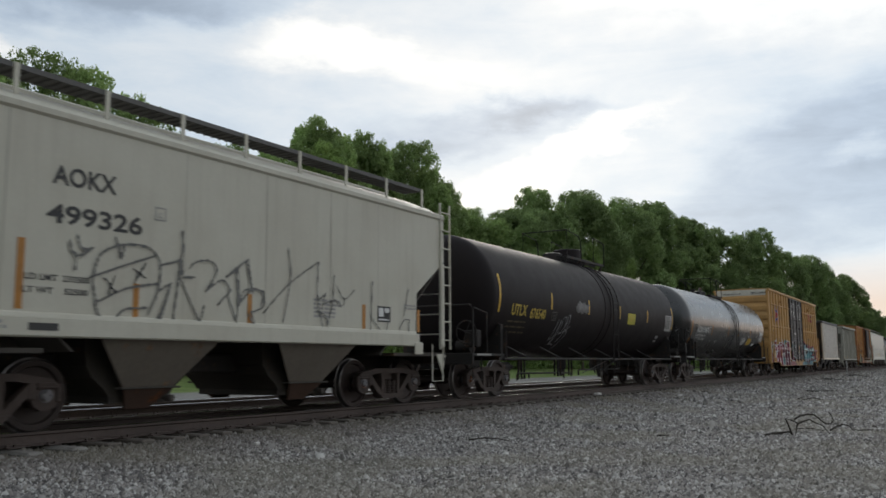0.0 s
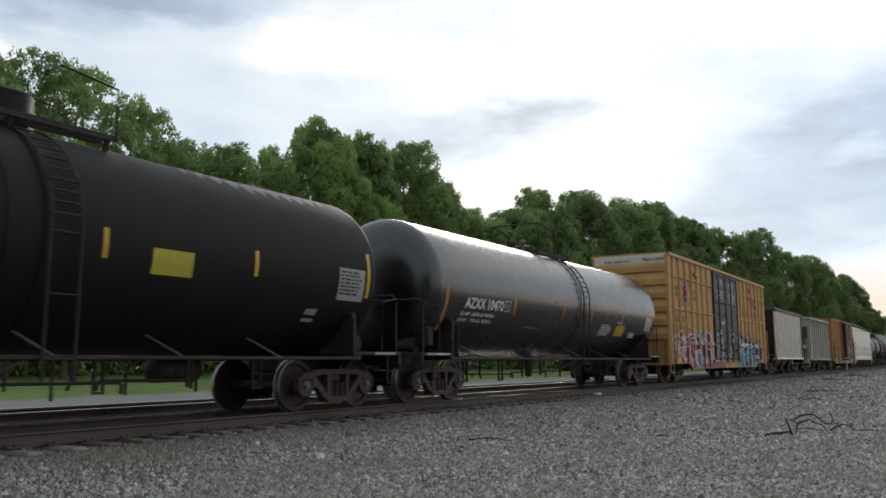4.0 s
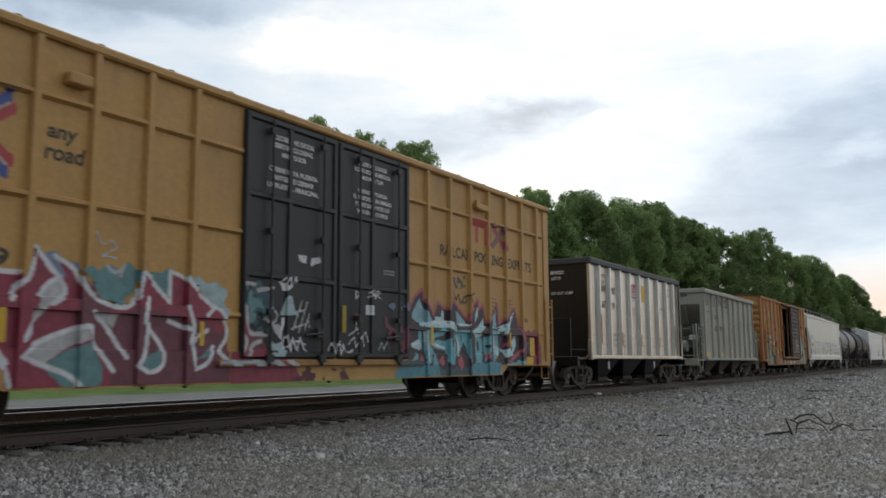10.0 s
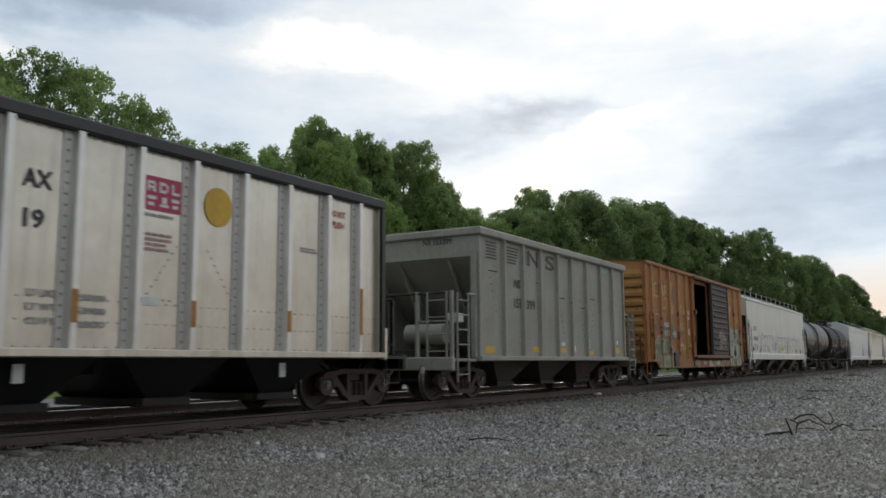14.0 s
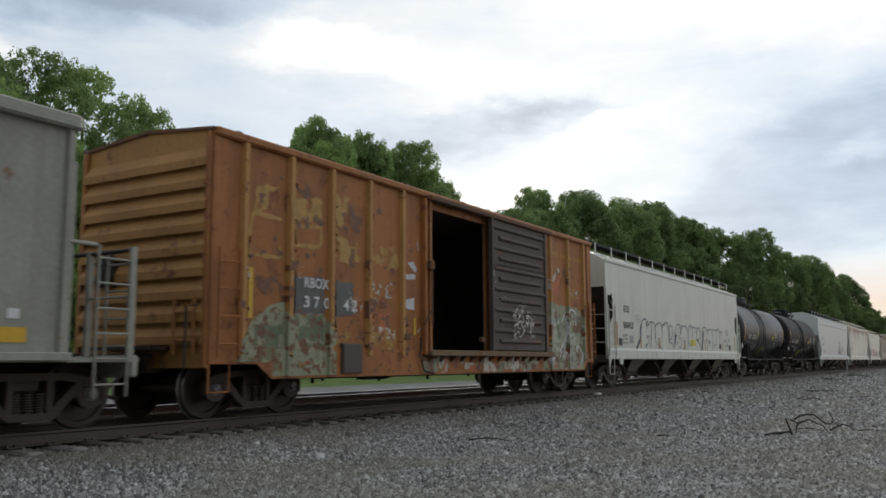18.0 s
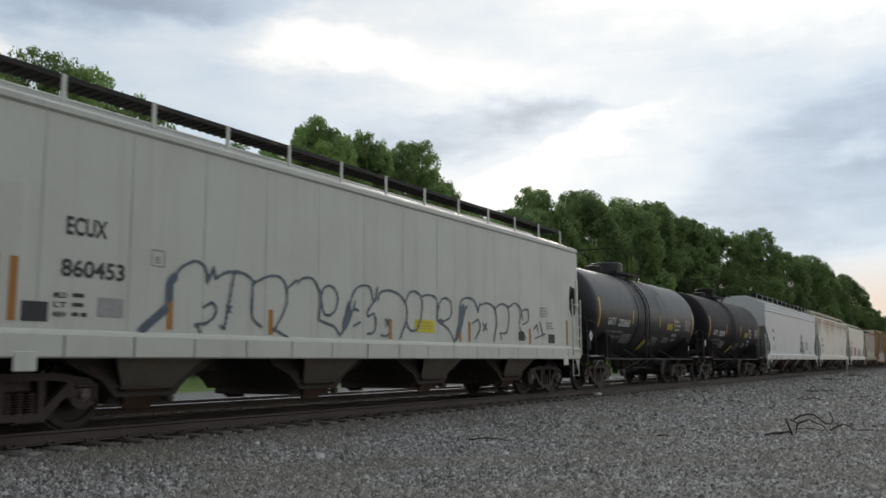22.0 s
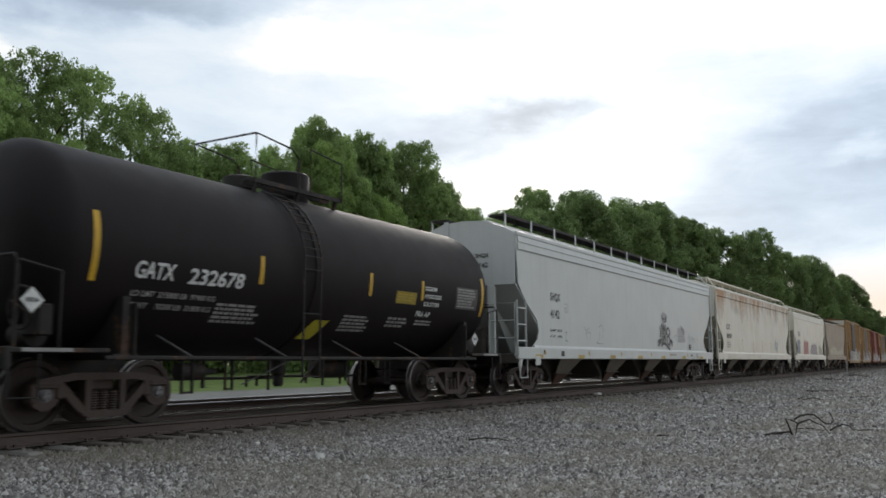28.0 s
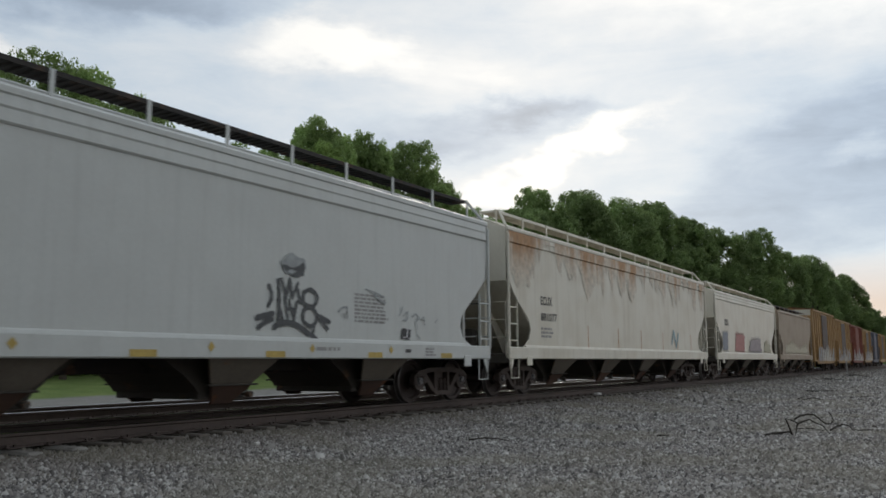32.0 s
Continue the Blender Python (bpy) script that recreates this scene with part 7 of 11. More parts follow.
    add(fill([(5.41, 1.40), (5.73, 1.47), (5.77, 1.23), (5.66, 1.03), (5.48, 0.83), (5.39, 1.14)], CYAN_SPRAY))
    add(fill([(4.89, 1.32), (4.97, 1.39), (4.97, 1.05), (4.90, 0.98)], BLACK_WINE))
    add(fill([(5.73, 1.71), (5.90, 1.92), (6.07, 2.14), (6.11, 1.79), (6.06, 1.63), (5.76, 1.62)], SKY_SPRAY))
    add(fill([(5.76, 1.59), (6.14, 1.57), (6.22, 1.24), (6.06, 0.95), (5.86, 0.80), (5.75, 1.23)], CYAN_SPRAY))
    add(fill([(6.08, 1.65), (6.48, 1.75), (6.45, 1.61), (6.11, 1.54)], PALE_CYAN))
    add(fill([(6.03, 1.24), (6.43, 1.13), (6.06, 0.99)], PALE_CYAN))
    add(fill([(6.41, 1.46), (6.45, 1.73), (6.90, 1.94), (7.04, 2.06), (6.84, 1.73), (6.55, 1.51)], PALE_CYAN))
    add(fill([(6.40, 1.21), (6.69, 1.50), (6.94, 1.51), (6.78, 1.24)], ROSE))
    add(fill([(6.38, 1.12), (6.77, 1.20), (6.99, 1.41), (7.08, 1.52), (7.13, 1.26), (6.93, 1.01), (6.48, 0.95)], PALE_CYAN))
    add(fill([(6.69, 1.14), (6.91, 1.28), (6.95, 1.16), (6.80, 1.06)], TEAL))
    add(fill([(6.55, 0.86), (7.57, 1.23), (7.48, 1.11), (6.73, 0.81)], ROSE))
    add(fill([(2.28, 0.76), (3.46, 0.80), (3.48, 0.42), (2.30, 0.46)], DEEP_CYAN, 0.02, 3))
    add(fill([(3.46, 0.71), (4.81, 0.76), (4.83, 0.37), (3.48, 0.42)], DARK_TEAL, 0.03, 4))
    add(fill([(4.79, 0.83), (6.23, 0.84), (6.24, 0.32), (4.80, 0.37)], DEEP_CYAN, 0.02, 5))
    add(fill([(6.23, 0.76), (7.55, 0.91), (7.62, 0.28), (6.24, 0.32)], CYAN_SPRAY, 0.02, 6))
    add(fill([(3.41, 0.87), (3.58, 1.00), (3.66, 0.84), (3.59, 0.76)], ROSE))
    add(fill([(4.19, 0.87), (4.37, 1.01), (4.50, 0.79), (4.37, 0.66)], ROSE))
    add(fill([(5.47, 1.05), (5.74, 1.02), (5.70, 0.91), (5.48, 0.94)], ROSE))
    add(fill([(2.65, 0.87), (2.74, 1.02), (2.85, 0.88), (2.76, 0.80)], ROSE))
    add(fill([(4.36, 1.45), (4.45, 1.41), (4.41, 1.30)], BLACK_WINE))
    add(fill([(3.45, 1.07), (3.52, 1.11), (3.57, 1.02), (3.48, 0.97)], BLACK_WINE))
    add(fill([(3.73, 0.97), (3.78, 1.03), (3.79, 0.92)], BLACK_WINE))
    add(fill([(5.46, 1.23), (5.72, 1.25), (5.66, 1.16)], BLACK_WINE))
    add(stroke([(3.08, 1.68), (3.96, 1.69), (4.13, 1.43)], 0.035, ICE))
    add(stroke([(3.14, 1.25), (3.72, 1.14)], 0.035, ICE))
    add(stroke([(4.73, 1.68), (4.30, 1.66)], 0.035, ICE))
    add(stroke([(4.18, 1.40), (4.30, 1.10)], 0.035, ICE))
    add(stroke([(5.16, 2.09), (5.17, 1.90)], 0.035, ICE))
    add(stroke([(6.09, 2.09), (6.10, 1.74)], 0.035, ICE))
    add(stroke([(7.02, 2.04), (6.61, 1.71)], 0.035, ICE))
    add(stroke([(7.00, 1.40), (6.48, 1.00)], 0.035, ICE))
    add(stroke([(2.44, 1.21), (2.73, 1.24)], 0.035, ICE))
    add(stroke([(2.90, 1.47), (2.97, 0.88)], 0.035, ICE))
    add(stroke([(5.08, 1.44), (5.33, 1.47)], 0.035, ICE))
    add(stroke([(5.91, 1.51), (6.00, 1.06)], 0.035, ICE))
    add(stroke([(3.07, 1.18), (3.13, 1.37), (3.08, 1.53)], 0.045, INK))
    add(stroke([(3.70, 1.56), (4.06, 1.48), (4.21, 1.20), (4.14, 0.88)], 0.045, INK))
    add(stroke([(3.34, 1.33), (3.61, 1.38)], 0.045, INK))
    add(stroke([(4.75, 1.55), (4.81, 0.88)], 0.045, INK))
    add(stroke([(4.17, 1.57), (4.72, 1.61)], 0.045, INK))
    add(stroke([(5.72, 1.59), (5.77, 0.87)], 0.045, INK))
    add(stroke([(4.95, 1.42), (4.95, 0.88)], 0.045, INK))
    add(stroke([(5.39, 1.53), (5.44, 0.88)], 0.045, INK))
    add(stroke([(6.18, 1.56), (6.27, 0.87)], 0.045, INK))
    add(stroke([(2.80, 1.57), (2.87, 0.88)], 0.045, INK))
    add(stroke([(3.93, 1.52), (3.94, 1.20)], 0.045, INK))
    add(stroke([(2.58, 1.64), (2.41, 1.72), (2.44, 1.89), (2.69, 2.20), (2.98, 1.89), (3.12, 1.73)], 0.045, INK))
    add(stroke([(4.19, 1.61), (4.17, 2.04), (4.64, 1.75)], 0.045, INK))
    add(stroke([(4.89, 1.75), (5.16, 2.12)], 0.045, INK))
    add(stroke([(5.72, 1.70), (6.08, 2.15), (6.13, 1.65)], 0.045, INK))
    add(blot([(4.01, 2.71), (4.64, 2.78), (4.63, 2.50), (4.18, 2.43)], SMUDGE, 0.12, 0.75, 3))
    add(stroke([(4.09, 2.41), (4.21, 2.20), (4.32, 2.35), (4.42, 2.12)], 0.045, SMUDGE))
    add(stroke([(4.32, 2.31), (4.39, 2.15), (4.49, 2.19)], 0.045, SMUDGE))
    add(stroke([(4.53, 2.27), (4.63, 2.32), (4.68, 2.18), (4.53, 2.15), (4.53, 2.27)], 0.045, SMUDGE))
    add(stroke([(4.62, 2.31), (4.92, 2.39)], 0.045, SMUDGE))
    add(stroke([(4.75, 2.36), (4.83, 2.19)], 0.045, SMUDGE))
    add(stroke([(6.68, 2.34), (6.98, 2.34)], 0.030, TAN_PRINT))
    add(stroke([(6.68, 2.25), (6.99, 2.25)], 0.030, TAN_PRINT))
    add(stroke([(6.69, 2.16), (6.99, 2.17)], 0.030, TAN_PRINT))
    add(stroke([(6.69, 2.08), (6.99, 2.08)], 0.030, TAN_PRINT))
    add(stroke([(6.69, 1.99), (6.99, 1.99)], 0.030, TAN_PRINT))
    add(stroke([(5.81, 2.33), (6.11, 2.34)], 0.030, TAN_PRINT))
    add(stroke([(5.81, 2.25), (6.11, 2.25)], 0.030, TAN_PRINT))
    add(stroke([(5.81, 2.16), (6.11, 2.17)], 0.030, TAN_PRINT))
    add(stroke([(5.81, 2.08), (6.11, 2.08)], 0.030, TAN_PRINT))
    add(stroke([(5.82, 2.00), (6.12, 2.00)], 0.030, TAN_PRINT))
    add(fill([(7.55, 1.94), (7.89, 1.98), (7.90, 1.86), (7.55, 1.82)], TAN_PRINT, 0.02, 2))
    add(blot([(7.57, 1.33), (7.92, 1.37), (7.92, 1.05), (7.59, 1.01)], LAVENDER, 0.12, 0.8, 4))

def hopper_tag(add):
    add(stroke([(-3.05, 1.62), (-3.11, 1.91), (-3.02, 2.25), (-2.68, 2.42), (-2.25, 2.43), (-2.05, 2.24), (-2.06, 1.88), (-2.21, 1.52)], 0.035, PENCIL))
    add(stroke([(-3.17, 1.94), (-2.66, 2.14), (-2.15, 2.32)], 0.035, PENCIL))
    add(stroke([(-3.01, 1.65), (-2.6, 1.84), (-2.06, 1.95)], 0.035, PENCIL))
    add(stroke([(-2.79, 2.5), (-2.69, 2.23), (-2.65, 2.41)], 0.035, PENCIL))
    add(stroke([(-3.07, 1.62), (-2.98, 1.45), (-2.66, 1.27), (-2.34, 1.26), (-2.04, 1.49), (-1.84, 1.97)], 0.035, PENCIL))
    add(stroke([(-3.47, 2.39), (-3.44, 2.25), (-3.37, 2.22), (-3.38, 2.02)], 0.035, PENCIL))
    add(stroke([(-3.37, 2.47), (-3.3, 2.3), (-3.13, 2.33), (-3.27, 2.23), (-3.39, 2.2)], 0.035, PENCIL))
    add(stroke([(-2.74, 1.46), (-2.59, 1.57), (-2.24, 1.6)], 0.035, PENCIL))
    add(stroke([(-2.08, 1.21), (-1.84, 1.97), (-2.03, 1.86)], 0.035, PENCIL))
    add(stroke([(-2.05, 2.2), (-1.67, 2.35), (-1.66, 2.73)], 0.035, PENCIL))
    add(stroke([(-1.79, 1.42), (-1.67, 2.35), (-1.63, 2.07), (-1.42, 2.09)], 0.035, PENCIL))
    add(stroke([(-1.69, 2.07), (-1.29, 1.43), (-1.21, 1.69)], 0.035, PENCIL))
    add(stroke([(-1.51, 2.21), (-1.38, 2.32), (-1.1, 2.35), (-0.98, 2.21), (-1.19, 1.9)], 0.035, PENCIL))
    add(stroke([(-1.17, 1.92), (-0.86, 2.09), (-0.68, 1.95), (-0.96, 1.7)], 0.035, PENCIL))
    add(stroke([(-0.74, 1.88), (-0.51, 1.38)], 0.035, PENCIL))
    add(stroke([(-0.8, 2.14), (-0.36, 2.44), (-0.22, 1.96)], 0.035, PENCIL))
    add(stroke([(-0.54, 2.29), (-0.49, 1.73)], 0.035, PENCIL))
    add(stroke([(-0.46, 1.79), (-0.25, 1.98), (0.04, 1.98), (0.04, 1.75), (-0.18, 1.65)], 0.035, PENCIL))
    add(stroke([(-0.24, 1.65), (-0.14, 1.43)], 0.035, PENCIL))
    add(stroke([(-1.71, 1.34), (-1.49, 1.18), (-1.2, 1.27), (-1.17, 1.4)], 0.035, PENCIL))
    add(stroke([(-2.94, 1.95), (-2.76, 1.79)], 0.030, INK))
    add(stroke([(-2.79, 1.98), (-2.87, 1.78)], 0.030, INK))
    add(stroke([(-2.5, 2.12), (-2.28, 2.0)], 0.030, INK))
    add(stroke([(-2.29, 2.21), (-2.47, 1.93)], 0.030, INK))

def hopper_tag_east(add):
    add(stroke([(-0.77, 2.14), (-0.32, 2.46), (-0.21, 1.94)], 0.030, PENCIL))
    add(stroke([(-0.59, 2.29), (-0.52, 1.81), (-0.56, 1.43)], 0.030, PENCIL))
    add(stroke([(-0.47, 1.78), (-0.41, 1.96), (-0.13, 2.01), (0.05, 1.95), (-0.02, 1.74)], 0.030, PENCIL))
    add(stroke([(-0.3, 1.62), (-0.17, 1.43)], 0.030, PENCIL))
    add(stroke([(0.03, 1.63), (0.63, 2.14), (1.4, 2.59)], 0.030, PENCIL))
    add(stroke([(0.61, 2.74), (0.68, 2.29), (0.51, 1.51)], 0.030, PENCIL))
    add(stroke([(1.4, 2.59), (1.38, 1.96), (1.55, 1.43)], 0.030, PENCIL))
    add(stroke([(1.84, 2.39), (1.79, 1.87), (1.61, 1.39)], 0.030, PENCIL))
    add(stroke([(1.42, 1.93), (1.6, 2.06), (1.54, 1.86), (1.85, 1.95), (2.04, 1.88)], 0.030, PENCIL))
    add(stroke([(1.91, 2.2), (2.14, 1.99), (2.44, 2.17)], 0.030, PENCIL))
    add(stroke([(2.14, 1.99), (2.11, 1.85)], 0.030, PENCIL))
    add(stroke([(1.36, 1.73), (1.6, 1.66), (1.67, 1.39), (1.92, 1.44)], 0.030, PENCIL))
    add(stroke([(3.0, 2.36), (2.94, 1.43)], 0.030, PENCIL))
    add(stroke([(2.93, 1.72), (3.37, 1.38)], 0.030, PENCIL))
    add(stroke([(3.56, 1.84), (3.45, 1.4)], 0.030, PENCIL))
    add(stroke([(3.91, 1.5), (4.07, 1.68), (4.27, 1.69), (4.23, 1.47)], 0.030, PENCIL))
    add(stroke([(0.79, 1.18), (1.37, 1.35), (1.67, 1.39)], 0.030, PENCIL))
    add(stroke([(1.55, 1.24), (1.92, 1.34), (2.25, 1.33), (2.49, 1.23)], 0.030, PENCIL))
    add(stroke([(4.23, 2.32), (4.07, 1.77)], 0.030, PENCIL))

def outline_tag(add):
    add(stroke([(-6.35, 1.3), (-5.99, 1.6), (-5.89, 1.82)], 0.045, SLATE))
    add(stroke([(-5.79, 2.07), (-5.69, 2.21), (-5.43, 2.33), (-5.23, 2.25), (-5.18, 2.03), (-5.07, 2.27), (-5.02, 2.11), (-4.77, 2.23), (-4.42, 2.23), (-4.19, 2.11)], 0.045, SLATE))
    add(stroke([(-4.19, 2.11), (-3.86, 2.24), (-3.57, 2.23), (-3.44, 2.06), (-3.45, 1.77), (-3.73, 1.36)], 0.045, SLATE))
    add(stroke([(-4.23, 2.07), (-4.23, 1.59), (-4.02, 1.42)], 0.045, SLATE))
    add(stroke([(-3.44, 2.06), (-3.15, 2.23), (-2.83, 2.18), (-2.77, 1.88), (-2.87, 1.61), (-2.47, 1.55), (-2.24, 1.33)], 0.045, SLATE))
    add(stroke([(-2.71, 2.04), (-2.49, 2.17), (-2.26, 2.07), (-2.31, 1.76), (-2.65, 1.59)], 0.045, SLATE))
    add(stroke([(-5.24, 1.67), (-5.08, 1.74), (-4.99, 1.62), (-5.15, 1.45), (-5.38, 1.41), (-5.3, 1.31)], 0.045, SLATE))
    add(stroke([(-4.64, 2.21), (-4.75, 1.7), (-4.82, 1.36), (-4.9, 1.41)], 0.045, SLATE))
    add(stroke([(-3.73, 1.4), (-3.38, 1.26)], 0.045, SLATE))
    add(stroke([(-2.24, 1.29), (-1.94, 1.54), (-1.83, 1.94), (-1.65, 2.2), (-1.26, 2.29), (-1.1, 1.99), (-0.97, 2.25), (-0.88, 2.08), (-0.43, 2.24), (0.02, 2.19), (0.17, 1.97)], 0.045, SLATE))
    add(stroke([(-1.38, 1.72), (-1.09, 1.73), (-1.25, 1.4), (-1.44, 1.35)], 0.045, SLATE))
    add(stroke([(-0.99, 1.91), (-0.91, 1.49), (-0.63, 1.29)], 0.045, SLATE))
    add(stroke([(0.17, 1.97), (0.1, 1.52), (-0.2, 1.25)], 0.045, SLATE))
    add(stroke([(0.17, 2.15), (0.56, 2.27), (0.72, 2.19), (0.68, 1.54), (0.1, 1.44)], 0.045, SLATE))
    add(stroke([(0.72, 2.19), (1.31, 2.23), (1.4, 1.76), (1.84, 1.63), (1.93, 1.29)], 0.045, SLATE))
    add(stroke([(1.4, 1.95), (1.76, 2.16), (1.94, 1.97), (1.66, 1.67)], 0.045, SLATE))
    add(stroke([(1.93, 1.29), (2.31, 1.7), (2.41, 2.1), (2.7, 2.27), (3.1, 2.24), (3.16, 2.04), (3.31, 2.25), (3.84, 2.29), (4.06, 1.98)], 0.045, SLATE))
    add(stroke([(2.79, 1.71), (3.16, 1.68), (2.89, 1.41)], 0.045, SLATE))
    add(stroke([(4.06, 2.19), (4.76, 2.34), (5.23, 2.03), (4.97, 1.35)], 0.045, SLATE))
    add(stroke([(3.51, 1.85), (3.4, 1.27)], 0.045, SLATE))
    add(stroke([(-6.33, 1.31), (-5.95, 1.6)], 0.130, SLATE))
    add(stroke([(-5.89, 1.76), (-5.88, 1.97), (-5.81, 2.06)], 0.130, SLATE))
    add(stroke([(-2.0, 1.49), (-1.83, 2.02)], 0.130, SLATE))
    add(stroke([(2.17, 1.64), (2.37, 2.1)], 0.130, SLATE))
    add(stroke([(-4.79, 1.71), (-4.67, 1.6)], 0.030, SLATE))
    add(stroke([(-4.68, 1.71), (-4.79, 1.59)], 0.030, SLATE))
    add(stroke([(-0.71, 1.67), (-0.59, 1.52)], 0.030, SLATE))
    add(stroke([(-0.6, 1.67), (-0.71, 1.51)], 0.030, SLATE))
    add(stroke([(3.36, 1.68), (3.51, 1.58)], 0.030, SLATE))
    add(stroke([(3.51, 1.69), (3.36, 1.58)], 0.030, SLATE))

def outline_tag_east(add):
    add(stroke([(-3.19, 2.14), (-3.06, 2.26), (-2.80, 2.29), (-2.64, 2.16), (-2.55, 1.99), (-2.58, 1.74), (-2.61, 1.59)], 0.042, SLATE))
    add(stroke([(-2.55, 1.96), (-2.48, 2.14), (-2.29, 2.20), (-2.12, 2.11), (-2.08, 1.93), (-2.18, 1.74), (-2.38, 1.67), (-2.48, 1.75), (-2.55, 1.96)], 0.042, SLATE))
    add(stroke([(-2.61, 1.59), (-2.41, 1.54), (-2.16, 1.48), (-2.01, 1.33)], 0.042, SLATE))
    add(stroke([(-2.01, 1.33), (-1.83, 1.48), (-1.70, 1.67), (-1.56, 1.97)], 0.042, SLATE))
    add(stroke([(-1.68, 2.03), (-1.51, 2.22), (-1.28, 2.28), (-1.08, 2.24), (-1.00, 1.97)], 0.042, SLATE))
    add(stroke([(-1.00, 1.97), (-0.93, 2.04), (-0.86, 2.27)], 0.042, SLATE))
    add(stroke([(-1.71, 1.79), (-1.53, 1.82), (-1.46, 1.79)], 0.042, SLATE))
    add(stroke([(-1.61, 1.51), (-1.41, 1.59)], 0.042, SLATE))
    add(stroke([(-1.00, 1.97), (-1.18, 1.80), (-1.14, 1.70), (-0.99, 1.78), (-0.90, 1.62), (-0.98, 1.42), (-1.19, 1.38)], 0.042, SLATE))
    add(stroke([(-0.85, 2.03), (-0.75, 2.19), (-0.42, 2.24), (-0.09, 2.17), (0.13, 1.98), (0.14, 1.68), (-0.11, 1.31)], 0.042, SLATE))
    add(stroke([(-0.60, 1.68), (-0.47, 1.56)], 0.042, SLATE))
    add(stroke([(-0.48, 1.68), (-0.58, 1.54)], 0.042, SLATE))
    add(stroke([(-0.74, 1.37), (-0.59, 1.35), (-0.47, 1.40)], 0.042, SLATE))
    add(stroke([(0.09, 2.02), (0.26, 2.25), (0.55, 2.27), (0.72, 2.11), (0.69, 1.79), (0.52, 1.52), (0.28, 1.49), (0.16, 1.63)], 0.042, SLATE))
    add(stroke([(0.68, 2.19), (0.99, 2.25), (1.26, 2.20), (1.33, 1.97), (1.30, 1.74)], 0.042, SLATE))
    add(stroke([(1.30, 1.74), (1.40, 2.07), (1.60, 2.22), (1.88, 2.15), (1.89, 1.86), (1.61, 1.73), (1.41, 1.76)], 0.042, SLATE))
    add(stroke([(1.30, 1.74), (1.55, 1.66), (1.83, 1.53), (2.01, 1.34), (2.19, 1.38), (2.38, 1.69)], 0.042, SLATE))
    add(stroke([(2.01, 1.29), (2.27, 1.54), (2.48, 1.90), (2.56, 2.10)], 0.042, SLATE))
    add(stroke([(2.26, 1.84), (2.33, 2.18), (2.63, 2.29), (2.95, 2.23), (3.12, 1.99), (3.20, 2.20)], 0.042, SLATE))
    add(stroke([(3.20, 2.15), (3.54, 2.22), (3.90, 2.14), (4.05, 1.83), (3.87, 1.34)], 0.042, SLATE))
    add(stroke([(3.34, 1.74), (3.52, 1.59)], 0.042, SLATE))
    add(stroke([(3.51, 1.73), (3.35, 1.57)], 0.042, SLATE))
    add(stroke([(2.85, 1.72), (3.12, 1.83), (3.21, 1.63), (2.97, 1.37)], 0.042, SLATE))
    add(stroke([(3.93, 2.09), (4.26, 2.24), (4.61, 2.19), (4.69, 1.91), (4.55, 1.57), (4.18, 1.54), (4.27, 1.40)], 0.042, SLATE))
    add(stroke([(4.69, 2.19), (5.05, 2.30), (5.35, 2.16), (5.46, 1.90)], 0.042, SLATE))
    add(stroke([(5.25, 1.83), (5.46, 2.13), (5.78, 2.18), (5.78, 1.91), (5.46, 1.78)], 0.042, SLATE))
    add(stroke([(5.25, 1.71), (5.63, 1.44)], 0.042, SLATE))
    add(stroke([(6.11, 1.69), (6.29, 1.82), (6.38, 1.58)], 0.042, SLATE))
    add(stroke([(6.46, 1.88), (6.69, 1.53)], 0.042, SLATE))
    add(stroke([(6.16, 1.45), (6.81, 1.59)], 0.042, SLATE))
    add(fill([(-1.99, 1.33), (-1.90, 1.64), (-1.80, 1.93), (-1.68, 2.03), (-1.69, 1.77), (-1.81, 1.50)], SLATE, 0.01, 3))
    add(fill([(2.01, 1.29), (2.23, 1.78), (2.31, 2.08), (2.49, 2.20), (2.48, 1.90), (2.27, 1.54)], SLATE, 0.01, 3))

